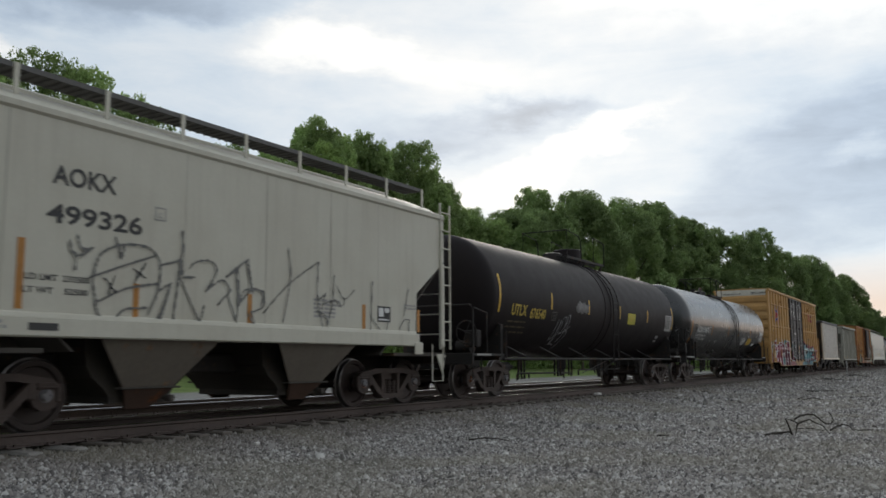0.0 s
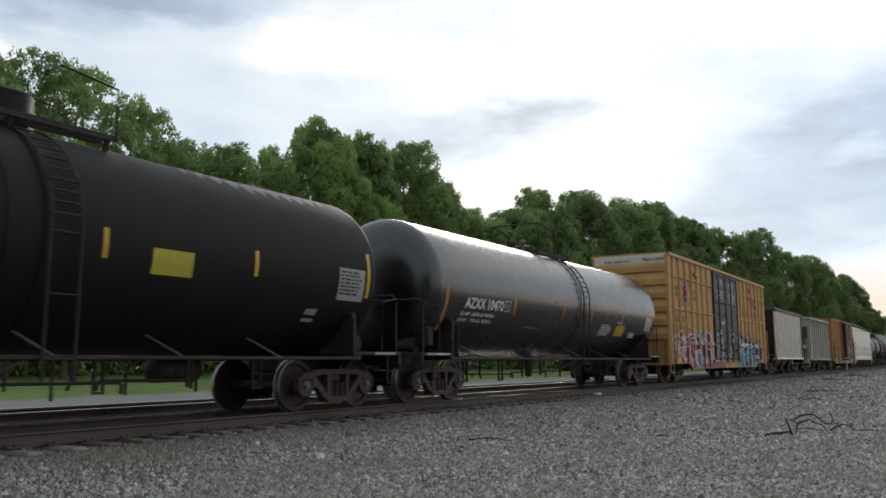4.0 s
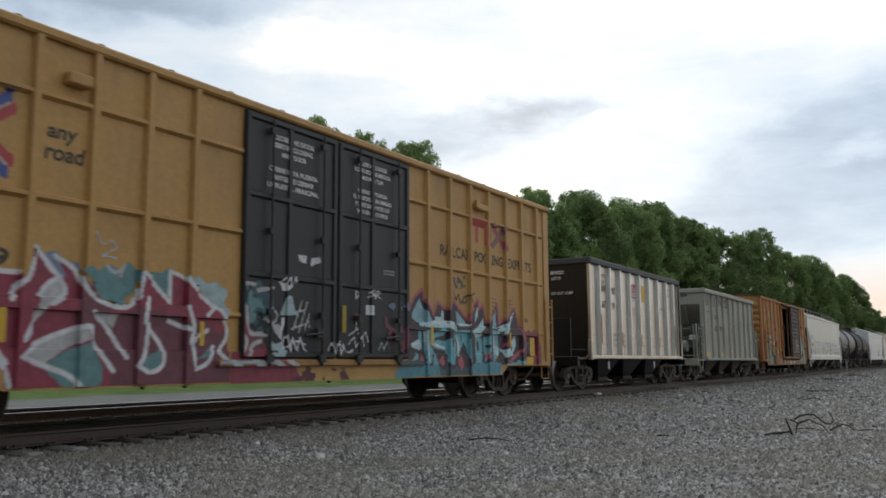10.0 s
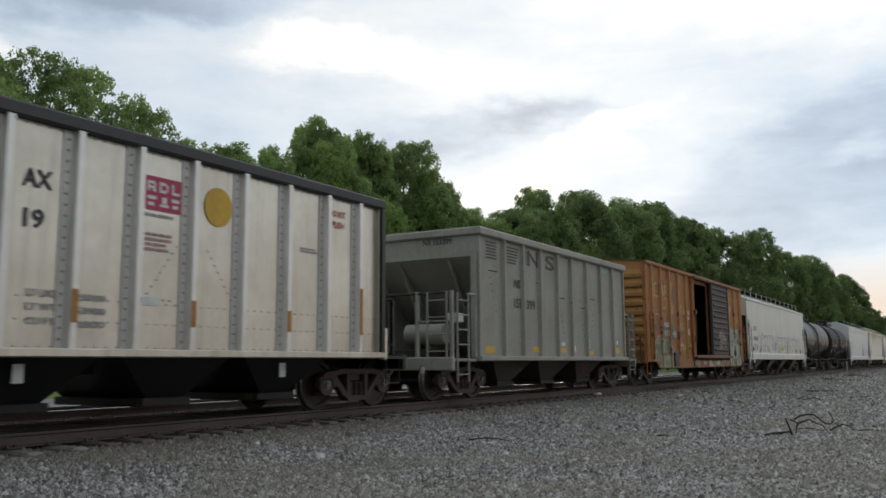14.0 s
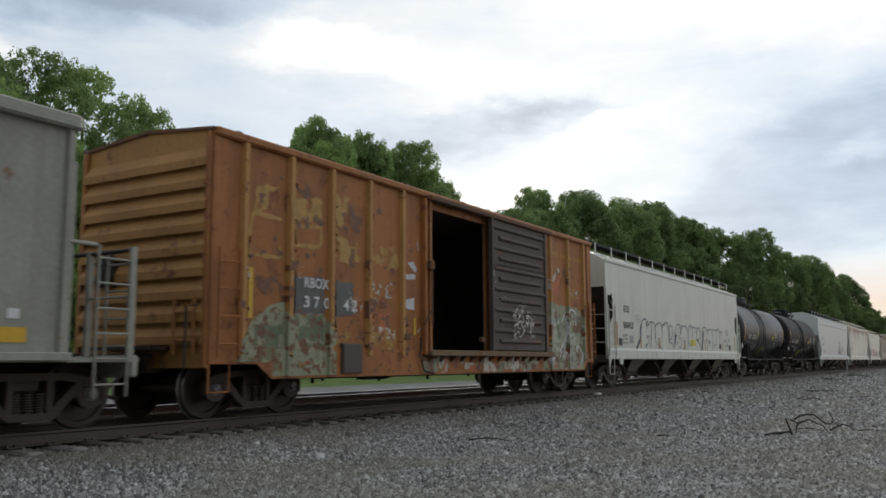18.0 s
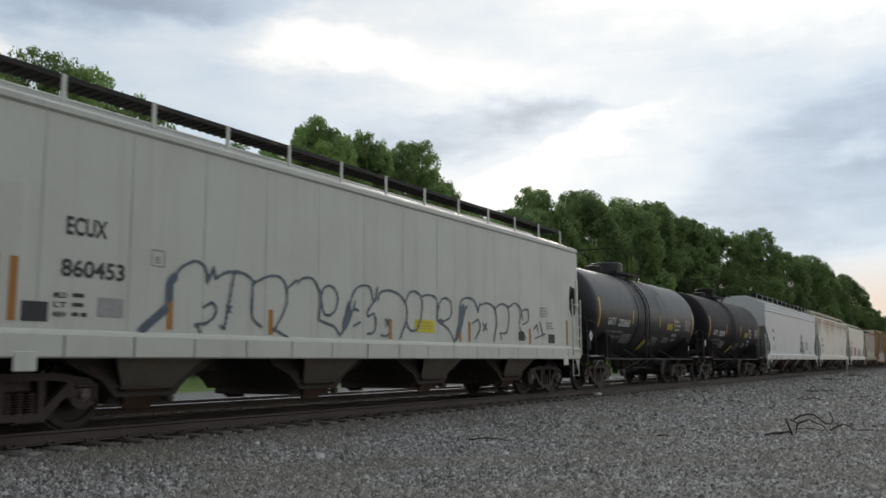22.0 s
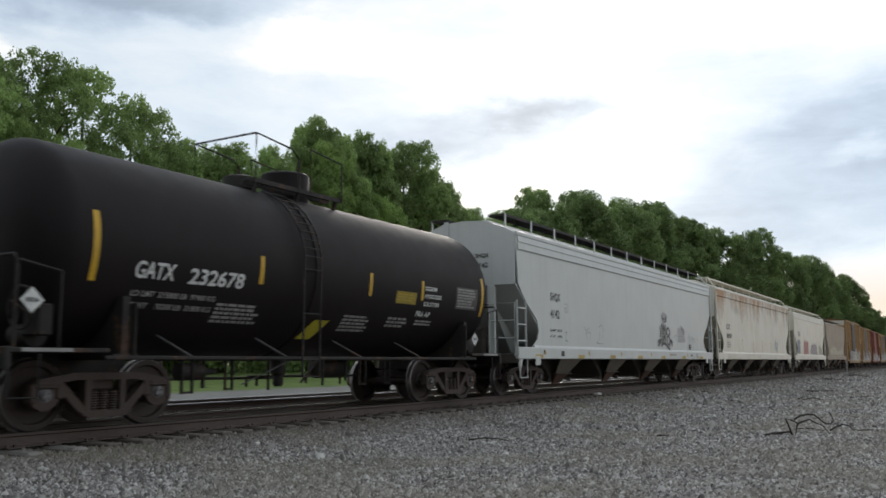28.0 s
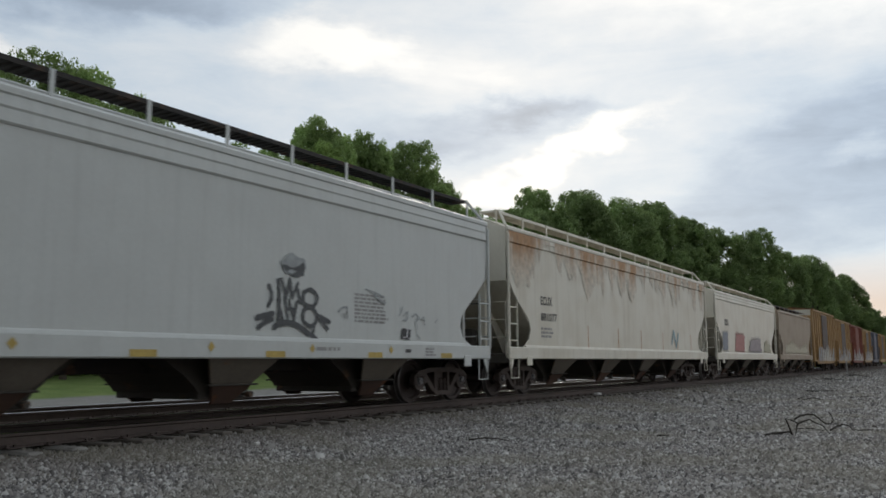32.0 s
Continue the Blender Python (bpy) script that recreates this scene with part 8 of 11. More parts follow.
def rust_tag_west(add):
    add(blot([(-6.72, 3.70), (-6.12, 3.76), (-6.41, 3.60), (-6.44, 3.29), (-6.76, 3.26)], FADED_YELLOW, 0.3, 0.95, 1))
    add(stroke([(-6.77, 3.23), (-6.13, 3.20)], 0.075, FADED_YELLOW))
    add(stroke([(-6.77, 3.23), (-6.91, 2.56), (-6.17, 2.57), (-6.12, 2.72)], 0.075, FADED_YELLOW))
    add(stroke([(-5.82, 3.13), (-5.09, 3.21), (-5.13, 2.87), (-5.78, 2.82), (-5.82, 3.13)], 0.075, FADED_YELLOW))
    add(blot([(-6.00, 3.59), (-5.07, 3.74), (-5.06, 3.28), (-5.91, 3.21)], FADED_YELLOW, 0.3, 0.95, 2))
    add(blot([(-4.80, 3.84), (-4.23, 3.88), (-4.50, 3.29), (-4.79, 3.29)], FADED_YELLOW, 0.35, 0.95, 3))
    add(blot([(-4.76, 3.23), (-4.49, 3.11), (-3.82, 3.10), (-3.82, 2.68), (-4.71, 2.61)], FADED_YELLOW, 0.22, 0.62, 4))
    add(blot([(-3.58, 3.04), (-2.62, 3.11), (-2.62, 2.72), (-3.17, 2.60), (-3.55, 2.72)], FADED_YELLOW, 0.2, 0.66, 5))
    add(fill([(-5.83, 2.29), (-4.99, 2.34), (-4.94, 1.68), (-5.84, 1.64)], PATCH_GREY, 0.01, 1))
    add(fill([(-4.76, 2.30), (-4.13, 2.31), (-4.12, 1.69), (-4.75, 1.64)], PATCH_GREY, 0.01, 2))
    add(blot([(-7.15, 0.64), (-7.01, 1.22), (-6.71, 1.56), (-6.40, 1.75), (-6.03, 1.90), (-5.95, 1.63), (-5.01, 1.69), (-4.69, 1.37), (-4.68, 0.56), (-7.14, 0.60)], SAGE_PALE, 0.28, 0.97, 6))
    add(blot([(-6.69, 1.47), (-6.01, 1.45), (-6.04, 1.08), (-6.72, 1.03)], DARK_SAGE, 0.3, 0.8, 7))
    add(blot([(-6.96, 0.86), (-6.38, 1.16), (-6.00, 0.87), (-6.07, 0.71), (-6.96, 0.72)], OLIVE, 0.25, 0.85, 8))
    add(blot([(-5.81, 1.64), (-4.98, 1.67), (-4.97, 1.09), (-5.73, 1.10)], DARK_SAGE, 0.35, 0.85, 9))
    add(blot([(-5.88, 1.24), (-4.72, 1.22), (-4.71, 0.56), (-5.87, 0.58)], SAGE_PALE, 0.16, 0.62, 10))
    add(fill([(-5.53, 0.87), (-5.40, 0.90), (-5.40, 0.82), (-5.50, 0.80)], RED_FADE))
    add(blot([(-3.61, 1.84), (-2.94, 1.87), (-2.94, 1.39), (-3.61, 1.37)], ORANGE_SPRAY, 0.2, 0.8, 11))
    add(blot([(-4.60, 1.39), (-4.18, 1.40), (-4.18, 1.16), (-4.59, 1.17)], FADED_YELLOW, 0.15, 0.7, 12))
    add(blot([(-3.54, 1.42), (-2.74, 1.44), (-2.74, 1.09), (-3.53, 1.08)], FADED_YELLOW, 0.14, 0.6, 13))
    add(blot([(-3.63, 2.37), (-2.86, 2.41), (-2.90, 2.01), (-3.58, 1.95)], CREAM_SPRAY, 0.07, 0.45, 14))
    add(blot([(-3.63, 1.52), (-2.78, 1.53), (-2.78, 1.29), (-3.62, 1.27)], CREAM_SPRAY, 0.06, 0.36, 15))
    add(blot([(-6.01, 2.45), (-5.51, 2.51), (-5.54, 2.28), (-5.98, 2.24)], CREAM_SPRAY, 0.06, 0.28, 16))
    add(blot([(-4.24, 2.10), (-3.81, 2.07), (-3.89, 1.70), (-4.20, 1.73)], CREAM_SPRAY, 0.09, 0.4, 17))
    add(blot([(-6.99, 2.31), (-6.74, 2.38), (-6.71, 2.11), (-6.93, 2.10)], CREAM_SPRAY, 0.08, 0.3, 18))
    add(fill([(-2.44, 2.10), (-2.09, 2.16), (-2.09, 1.90), (-2.44, 1.91)], WHITE_SPRAY))
    add(fill([(-2.40, 2.62), (-2.04, 2.65), (-2.05, 2.52), (-2.40, 2.49)], WHITE_SPRAY))
    add(fill([(-2.36, 2.85), (-2.11, 2.91), (-1.96, 2.71), (-2.07, 2.66), (-2.21, 2.75)], WHITE_SPRAY))
    add(stroke([(-1.96, 3.36), (-1.94, 3.14)], 0.030, WHITE_SPRAY))
    add(stroke([(-1.99, 1.44), (-1.79, 1.62)], 0.030, CREAM_SPRAY))
    add(blot([(-7.40, 3.80), (-1.51, 4.69), (-1.54, 0.64), (-7.29, 0.71)], DEEP_RUST, 0.22, 0.09, 19))
    add(blot([(-7.09, 1.74), (-1.53, 1.80), (-1.54, 0.64), (-7.05, 0.66)], DEEP_RUST, 0.1, 0.16, 20))

def rust_door_tag(add):
    add(blot([(1.94, 2.13), (2.49, 2.37), (3.25, 2.14), (3.29, 1.55), (2.80, 1.34), (1.96, 1.37)], CREAM_SPRAY, 0.045, 0.34, 1))
    add(blot([(2.14, 2.15), (3.09, 2.03), (3.18, 1.74), (1.95, 1.68)], CREAM_SPRAY, 0.035, 0.3, 2))
    add(stroke([(2.01, 1.96), (2.21, 2.16), (2.33, 1.93), (2.49, 2.13), (2.57, 1.90)], 0.030, CREAM_SPRAY))
    add(stroke([(2.08, 1.73), (2.36, 1.84), (2.50, 1.69), (2.79, 1.82), (3.13, 1.74)], 0.030, CREAM_SPRAY))
    add(stroke([(2.02, 1.46), (2.23, 1.58), (2.37, 1.44), (2.58, 1.62)], 0.030, CREAM_SPRAY))
    add(stroke([(2.79, 2.01), (3.02, 1.88), (2.92, 1.58), (3.18, 1.45)], 0.030, CREAM_SPRAY))
    add(stroke([(1.00, 3.02), (1.02, 2.86)], 0.050, CREAM_SPRAY))
    add(blot([(0.91, 2.74), (1.78, 2.85), (1.81, 2.03), (0.93, 1.97)], CREAM_SPRAY, 0.06, 0.06, 4))

def rust_tag_east(add):
    add(blot([(3.95, 2.22), (4.50, 2.45), (5.74, 2.40), (6.52, 2.40), (6.97, 2.17), (7.00, 0.54), (3.97, 0.59)], SAGE_PALE, 0.3, 1.0, 1))
    add(blot([(3.95, 2.09), (6.93, 2.17), (6.96, 0.63), (3.97, 0.77)], PALE_PUTTY, 0.30, 0.50, 2))
    add(blot([(3.95, 2.09), (6.93, 2.17), (6.96, 0.63), (3.97, 0.77)], DARK_SAGE, 0.18, 0.18, 3))
    add(fill([(4.38, 1.86), (4.61, 1.82), (4.55, 1.29), (4.33, 1.37)], FADED_YELLOW, 0.02, 2))
    add(fill([(6.01, 1.75), (6.30, 1.79), (6.30, 1.58), (6.01, 1.57)], GREEN_SPRAY, 0.02, 3))
    add(fill([(4.00, 3.05), (4.53, 2.88), (4.43, 2.42), (3.94, 2.49)], ORANGE_SPRAY, 0.02, 4))
    add(fill([(4.75, 2.90), (5.48, 3.34), (5.24, 2.71), (4.79, 2.69)], ORANGE_SPRAY, 0.02, 5))
    add(fill([(3.93, 3.36), (4.53, 3.07), (4.46, 2.90), (3.93, 3.13)], CREAM_SPRAY, 0.01, 6))
    add(fill([(4.75, 3.06), (5.24, 3.47), (5.40, 3.38), (4.83, 2.95)], CREAM_SPRAY, 0.01, 7))
    add(fill([(4.46, 3.09), (4.57, 3.08), (4.54, 2.45), (4.43, 2.44)], CREAM_SPRAY, 0.01, 8))
    add(stroke([(5.70, 2.07), (5.93, 2.31), (6.39, 2.27), (6.41, 1.79), (6.15, 1.60), (5.97, 1.43), (6.15, 1.21)], 0.024, WHITE_SPRAY))
    add(stroke([(5.44, 1.97), (5.68, 2.21), (5.76, 1.65), (5.52, 1.31), (5.76, 1.00)], 0.024, WHITE_SPRAY))
    add(stroke([(4.68, 2.25), (4.96, 1.94), (4.78, 1.51), (5.06, 1.19)], 0.024, WHITE_SPRAY))
    add(stroke([(4.02, 1.69), (4.22, 2.01), (4.33, 1.49), (4.09, 1.28)], 0.024, WHITE_SPRAY))
    add(stroke([(5.16, 0.98), (5.44, 1.31), (5.68, 0.87), (5.44, 0.76)], 0.024, WHITE_SPRAY))
    add(stroke([(6.15, 0.87), (6.52, 1.27), (6.87, 1.10), (6.69, 0.77)], 0.024, WHITE_SPRAY))
    add(stroke([(4.08, 1.07), (4.43, 0.87), (4.84, 1.03)], 0.024, WHITE_SPRAY))
    add(stroke([(5.80, 2.06), (6.01, 2.25), (6.33, 2.19), (6.33, 1.83)], 0.025, SOFT_BLACK))
    add(stroke([(5.25, 0.96), (5.48, 1.24), (5.64, 0.87)], 0.025, SOFT_BLACK))
    add(stroke([(4.79, 2.20), (5.06, 1.93)], 0.025, SOFT_BLACK))
    add(blot([(3.76, 3.32), (7.65, 3.59), (7.61, 0.75), (3.80, 0.77)], DEEP_RUST, 0.3, 0.1, 9))
    add(blot([(5.95, 2.89), (6.71, 2.97), (6.70, 2.68), (5.95, 2.61)], CREAM_SPRAY, 0.07, 0.4, 10))

def tank_tag(add):
    add(stroke([(-3.45, 1.98), (-3.53, 1.46), (-3.34, 1.54), (-3.28, 1.99), (-3.29, 1.47), (-3.24, 1.32), (-3.14, 2.01), (-2.96, 2.1), (-2.9, 1.87), (-3.08, 1.63), (-2.85, 1.72), (-2.82, 2.11), (-2.68, 2.14), (-2.74, 1.8), (-2.93, 1.41)], 0.030, TAG_GREY))
    add(stroke([(-2.52, 1.86), (-2.75, 1.73), (-2.6, 1.66), (-2.71, 1.22)], 0.030, TAG_GREY))
    add(stroke([(-3.24, 1.36), (-2.92, 1.33)], 0.030, TAG_GREY))

def figure_tag(add):
    add(fill([(2.42, 2.51), (2.53, 2.64), (2.78, 2.67), (3.01, 2.59), (3.09, 2.44), (2.98, 2.31), (2.78, 2.27), (2.53, 2.31)], SMOKE, 0.02, 2))
    add(fill([(2.45, 2.46), (2.53, 2.37), (2.61, 2.3), (2.83, 2.26), (3.01, 2.31), (3.06, 2.44), (2.98, 2.54), (2.86, 2.46), (2.67, 2.43)], SOFT_BLACK, 0.01, 3))
    add(fill([(2.57, 2.35), (2.67, 2.4), (2.82, 2.37), (2.7, 2.32)], SMOKE))
    add(stroke([(2.16, 2.09), (2.23, 1.92), (2.15, 1.76)], 0.07, SOFT_BLACK))
    add(stroke([(2.37, 2.2), (2.41, 1.88), (2.38, 1.55)], 0.065, SOFT_BLACK))
    add(stroke([(2.45, 2.22), (2.57, 1.93), (2.66, 2.23), (2.72, 1.92), (2.86, 2.18)], 0.06, SOFT_BLACK))
    add(stroke([(2.37, 1.88), (2.49, 1.57)], 0.06, SOFT_BLACK))
    add(stroke([(2.54, 1.91), (2.62, 1.58)], 0.06, SOFT_BLACK))
    add(stroke([(2.64, 1.88), (2.78, 1.57), (2.84, 1.87)], 0.055, SOFT_BLACK))
    add(stroke([(2.59, 1.73), (2.78, 1.74)], 0.05, SOFT_BLACK))
    add(stroke([(2.86, 2.08), (2.93, 1.85)], 0.06, SOFT_BLACK))
    add(stroke([(3.01, 2.03), (3.19, 2.09), (3.36, 2.0), (3.34, 1.87), (3.19, 1.8), (3.02, 1.86), (3.0, 1.99)], 0.075, SOFT_BLACK))
    add(stroke([(3.02, 1.73), (3.19, 1.79), (3.35, 1.69), (3.34, 1.54), (3.19, 1.47), (3.02, 1.55), (3.0, 1.68)], 0.075, SOFT_BLACK))
    add(stroke([(2.25, 1.64), (2.08, 1.6), (1.9, 1.56)], 0.1, SOFT_BLACK))
    add(stroke([(2.25, 1.55), (2.09, 1.5), (1.93, 1.41)], 0.085, SOFT_BLACK))
    add(stroke([(3.44, 1.65), (3.71, 1.56)], 0.075, SOFT_BLACK))
    add(stroke([(3.46, 1.59), (3.66, 1.44)], 0.075, SOFT_BLACK))
    add(stroke([(2.3, 1.43), (2.48, 1.49), (2.71, 1.5), (2.91, 1.45), (3.13, 1.35), (3.35, 1.25)], 0.1, SOFT_BLACK))
    add(stroke([(3.3, 1.46), (3.25, 1.29)], 0.06, SOFT_BLACK))
    add(stroke([(3.44, 1.22), (3.63, 1.05)], 0.06, SOFT_BLACK))
    add(stroke([(3.18, 1.26), (3.06, 1.17), (3.01, 1.06)], 0.05, TAG_GREY))
    add(stroke([(2.98, 1.07), (3.11, 1.0)], 0.04, TAG_GREY))
    add(stroke([(3.96, 1.75), (4.08, 1.83), (4.21, 1.85), (4.23, 1.65)], 0.035, SMOKE))
    add(stroke([(4.12, 1.73), (4.16, 1.63)], 0.03, SMOKE))
    add(stroke([(4.78, 2.21), (5.05, 2.17), (5.38, 2.1)], 0.03, SMOKE))
    add(stroke([(5.05, 2.13), (5.23, 2.04), (5.41, 1.99)], 0.05, SMOKE))
    add(stroke([(5.9, 1.77), (5.99, 1.89), (6.01, 1.94)], 0.03, SMOKE))
    add(stroke([(6.04, 1.77), (6.2, 1.86), (6.17, 1.7), (6.01, 1.67)], 0.03, SMOKE))
    add(stroke([(6.37, 1.76), (6.5, 1.82), (6.64, 1.75), (6.48, 1.66), (6.56, 1.52)], 0.03, SMOKE))
    add(stroke([(6.7, 1.72), (6.81, 1.78), (6.83, 1.61)], 0.03, SMOKE))
    add(stroke([(6.53, 1.41), (6.67, 1.32)], 0.03, SMOKE))
    add(stroke([(7.24, 1.67), (7.35, 1.76)], 0.03, SMOKE))
    add(fill([(5.99, 1.53), (6.32, 1.51), (6.29, 1.28), (5.94, 1.31)], INK))
    add(fill([(6.18, 1.5), (6.22, 1.5), (6.19, 1.36), (6.15, 1.36)], WHITE_SPRAY))
    add(fill([(5.97, 1.36), (6.29, 1.33), (6.29, 1.32), (5.97, 1.35)], WHITE_SPRAY))

def figure_tag_west(add):
    add(stroke([(-4.04, 1.88), (-3.81, 1.96), (-3.66, 1.83), (-3.75, 1.55)], 0.030, SMOKE))
    add(stroke([(-3.94, 1.75), (-4.03, 1.54), (-4.24, 1.4), (-3.65, 1.39)], 0.030, SMOKE))
    add(stroke([(-5.22, 1.86), (-5.06, 1.75), (-4.82, 1.83)], 0.030, SMOKE))
    add(stroke([(-5.05, 1.69), (-4.73, 1.71), (-4.76, 1.51)], 0.030, SMOKE))
    add(stroke([(-5.09, 1.68), (-5.04, 1.5)], 0.030, SMOKE))
    add(stroke([(-6.61, 1.66), (-6.51, 1.66), (-6.62, 1.43), (-6.43, 1.41)], 0.030, SMOKE))


def tag_on(car, draw, box, step, surf, label, foot=None):
    """foot: the height, along the side, below which nothing is painted."""
    layers = []
    draw(layers.append)
    if foot:
        layers = [lambda X, Z, layer=layer: (layer(X, Z)[0] & (Z > foot(X)), layer(X, Z)[1]) for layer in layers]
    return spray(car, *box, step, surf, layers, label)


def flat(w):
    return lambda u, v: u * 0.0 - w


def boxed(car, x0, x1, z0, z1, letter, surf, material):
    """A small framed clearance mark."""
    t = 0.018
    plates(car, [(x0, x1, z0, z0 + t), (x0, x1, z1 - t, z1), (x0, x0 + t, z0, z1), (x1 - t, x1, z0, z1)], surf, material, "clearance_mark", "small framed clearance mark")
    if letter:
        m, q = (x0 + x1) / 2, (x1 - x0) * 0.18
        text(car, letter, m - q, m + q, z0 + (z1 - z0) * 0.2, z0 + (z1 - z0) * 0.6, surf, material)


def rivets(car, xs, zs, surf, material, r=0.014):
    s = Shape()
    for u in xs:
        for v in zs:
            y = float(surf(np.float64(u), np.float64(v)))
            s.box(u - r, u + r, y - 0.012, y, v - r, v + r)
    tagged(part("riveted_seam", s, material, car), "row of rivets", kind="stuff")


# -- beige two-bay hopper
s = flat(1.50)
text(C1, "AOKX", -3.75, -2.80, 3.07, 3.32, s, LETTER_K)
text(C1, "499326", -3.80, -2.36, 2.58, 2.83, s, LETTER_K)
text(C1, "LD LMT  233500", -4.05, -3.15, 1.86, 1.94, s, LETTER_K)
text(C1, "LT WT    52500", -4.07, -3.17, 1.70, 1.78, s, LETTER_K)
boxed(C1, -2.15, -1.96, 2.83, 3.02, "C", s, LETTER_G)
tag_on(C1, hopper_tag, (-4.2, 1.2, 1.2, 3.1), 0.02, flat(1.515), "loose grey spray drawing of a round masked head and letters")
tag_on(C1, hopper_tag_east, (-0.8, 4.8, 1.2, 3.3), 0.02, flat(1.515), "loose grey spray tags")
plates(C1, [(u - 0.05, u + 0.05, 1.46, 1.92) for u in (-2.42, -0.25, 2.75, 4.62)] + [(-4.16, -4.06, 1.5, 2.35)], s, ORANGE, "reflector_stripe", "amber reflective stripe")
plates(C1, [(3.18, 3.62, 1.62, 1.92)], s, LETTER_K, "data_plate", "small black and white data plate")
plates(C1, [(3.22, 3.38, 1.72, 1.89), (3.42, 3.58, 1.80, 1.89), (3.22, 3.58, 1.65, 1.68)], s, LETTER_W, "data_plate_print", lift=0.009)
plates(C1, [(-4.0, -3.6, 1.25, 1.34)], flat(1.56), LETTER_K, "sill_plate", "dark plate on the side sill")
small_print(C1, -4.7, 1.36, 0.5, 2, 0.06, flat(1.56), LETTER_G, 4)
small_print(C1, 1.3, 1.95, 0.8, 5, 0.07, s, LETTER_G, 5)
small_print(C1, 4.1, 2.0, 0.5, 2, 0.06, s, LETTER_G, 6)
seams(C1, (-4.35, -1.6, 0.1, 1.75, 3.2), 1.44, 3.88, s, mat("seam_beige", (0.43, 0.41, 0.34), 0.6))

# -- long dull tank
text(C2, "UTLX", -6.42, -5.56, 2.01, 2.29, S2, LETTER_Y)
text(C2, "676540", -5.34, -4.40, 1.97, 2.24, S2, LETTER_Y)
small_print(C2, -6.5, 1.88, 1.3, 3, 0.13, S2, mat("dim_yellow_print", (0.075, 0.056, 0.026), 0.6), 12, fill=0.32)
boxed(C2, -3.95, -3.68, 1.97, 2.2, "C", S2, mat("dim_grey_print", (0.12, 0.12, 0.11), 0.6))
plates(C2, [(2.16, 2.90, 2.08, 2.44)], S2, mat("lime_plate", (0.46, 0.42, 0.03), 0.5), "warning_plate", "faded lime-yellow warning plate")
small_print(C2, 2.22, 2.34, 0.62, 3, 0.055, S2, LETTER_Y, 13)
plates(C2, [(6.32, 7.08, 1.97, 2.55)], S2, LETTER_G, "data_plate", "grey printed data panel")
small_print(C2, 6.36, 2.50, 0.68, 7, 0.065, S2, LETTER_K, 14)
plates(C2, [(5.62, 5.92, 1.56, 1.78)], S2, LETTER_G, "data_plate", "small grey plate")
tag_on(C2, tank_tag, (-3.9, -1.7, 1.2, 2.4), 0.02, lambda u, v: S2(u, v) - 0.004, "thin white spray tag")


def tank_patch(add):
    add(fill([(-2.3, 2.55), (-2.15, 2.6), (-1.36, 2.52), (-1.36, 2.27), (-2.1, 2.23), (-2.36, 2.3)], (0.09, 0.09, 0.092), 0.03, 3))
    add(fill([(-2.22, 2.52), (-1.9, 2.54), (-1.5, 2.48), (-1.5, 2.36), (-2.2, 2.36)], (0.16, 0.16, 0.165), 0.03, 5))


tag_on(C2, tank_patch, (-2.5, -1.3, 2.1, 2.7), 0.02, lambda u, v: S2(u, v) - 0.002, "pale scuffed patch on the tank side")


def rust_crown(add):
    add(fill([(3.2, 3.84), (4.5, 3.70), (6.2, 3.74), (7.1, 3.86), (7.0, 3.93), (3.4, 3.95)], (0.075, 0.048, 0.036), 0.06, 7))


tag_on(C2, rust_crown, (3.0, 7.2, 3.6, 3.96), 0.03, lambda u, v: S2(u, v) - 0.002, "rusty brown wear on the tank's crown")
end_print(C2, -1, -0.85, 3.36, (("UTLX 676540", 1.15), ("DOT 111A", 0.5), ("TEST", 0.3)), 0.11, LETTER_G, 2.50, 1.52, 7.30, 0.50)

# -- glossy tank
text(C3, "AZXX 10470", -6.32, -4.45, 2.06, 2.31, S3, LETTER_W)
boxed(C3, -4.37, -4.10, 2.07, 2.33, "C", S3, LETTER_W)
text(C3, "LD LMT  208700 LB  94650KG", -6.42, -4.84, 1.90, 1.98, S3, LETTER_W)
text(C3, "LT WT    77200 LB  35050KG", -6.45, -4.89, 1.76, 1.84, S3, LETTER_W)
plates(C3, [(-3.02, -2.09, 1.72, 1.74)], S3, LETTER_G, "painted_line")
small_print(C3, 2.3, 1.99, 0.95, 5, 0.07, S3, LETTER_W, 21)
plates(C3, [(3.66, 4.45, 1.68, 2.0)], S3, YELLOW, "warning_plate", "yellow warning plate")
small_print(C3, 3.72, 1.95, 0.65, 4, 0.06, S3, LETTER_Y, 22)
small_print(C3, 3.6, 2.10, 0.5, 1, 0.05, S3, LETTER_W, 23)
small_print(C3, 5.08, 1.80, 0.65, 3, 0.06, S3, LETTER_W, 24)
small_print(C3, 6.45, 2.37, 0.75, 8, 0.06, S3, LETTER_W, 25, fill=0.75)
small_print(C3, -7.5, 1.035, 0.55, 1, 0.045, flat(1.456), LETTER_W, 26)
end_print(C3, -1, -0.85, 3.05, (("AZXX 10470", 0.75), ("DOT 111A100W1", 0.6), ("TANK 30 000 GAL", 0.62), ("STENCIL 24", 0.5)), 0.10, LETTER_W, 2.53, 1.53, 7.35, 0.62)
small_print(C3, -0.75, 2.0, 0.35, 4, 0.07, None, LETTER_G, 27, end=lambda u, v: -(7.35 + 0.62 * dished(math.hypot(u, v - 2.53) / 1.53)))


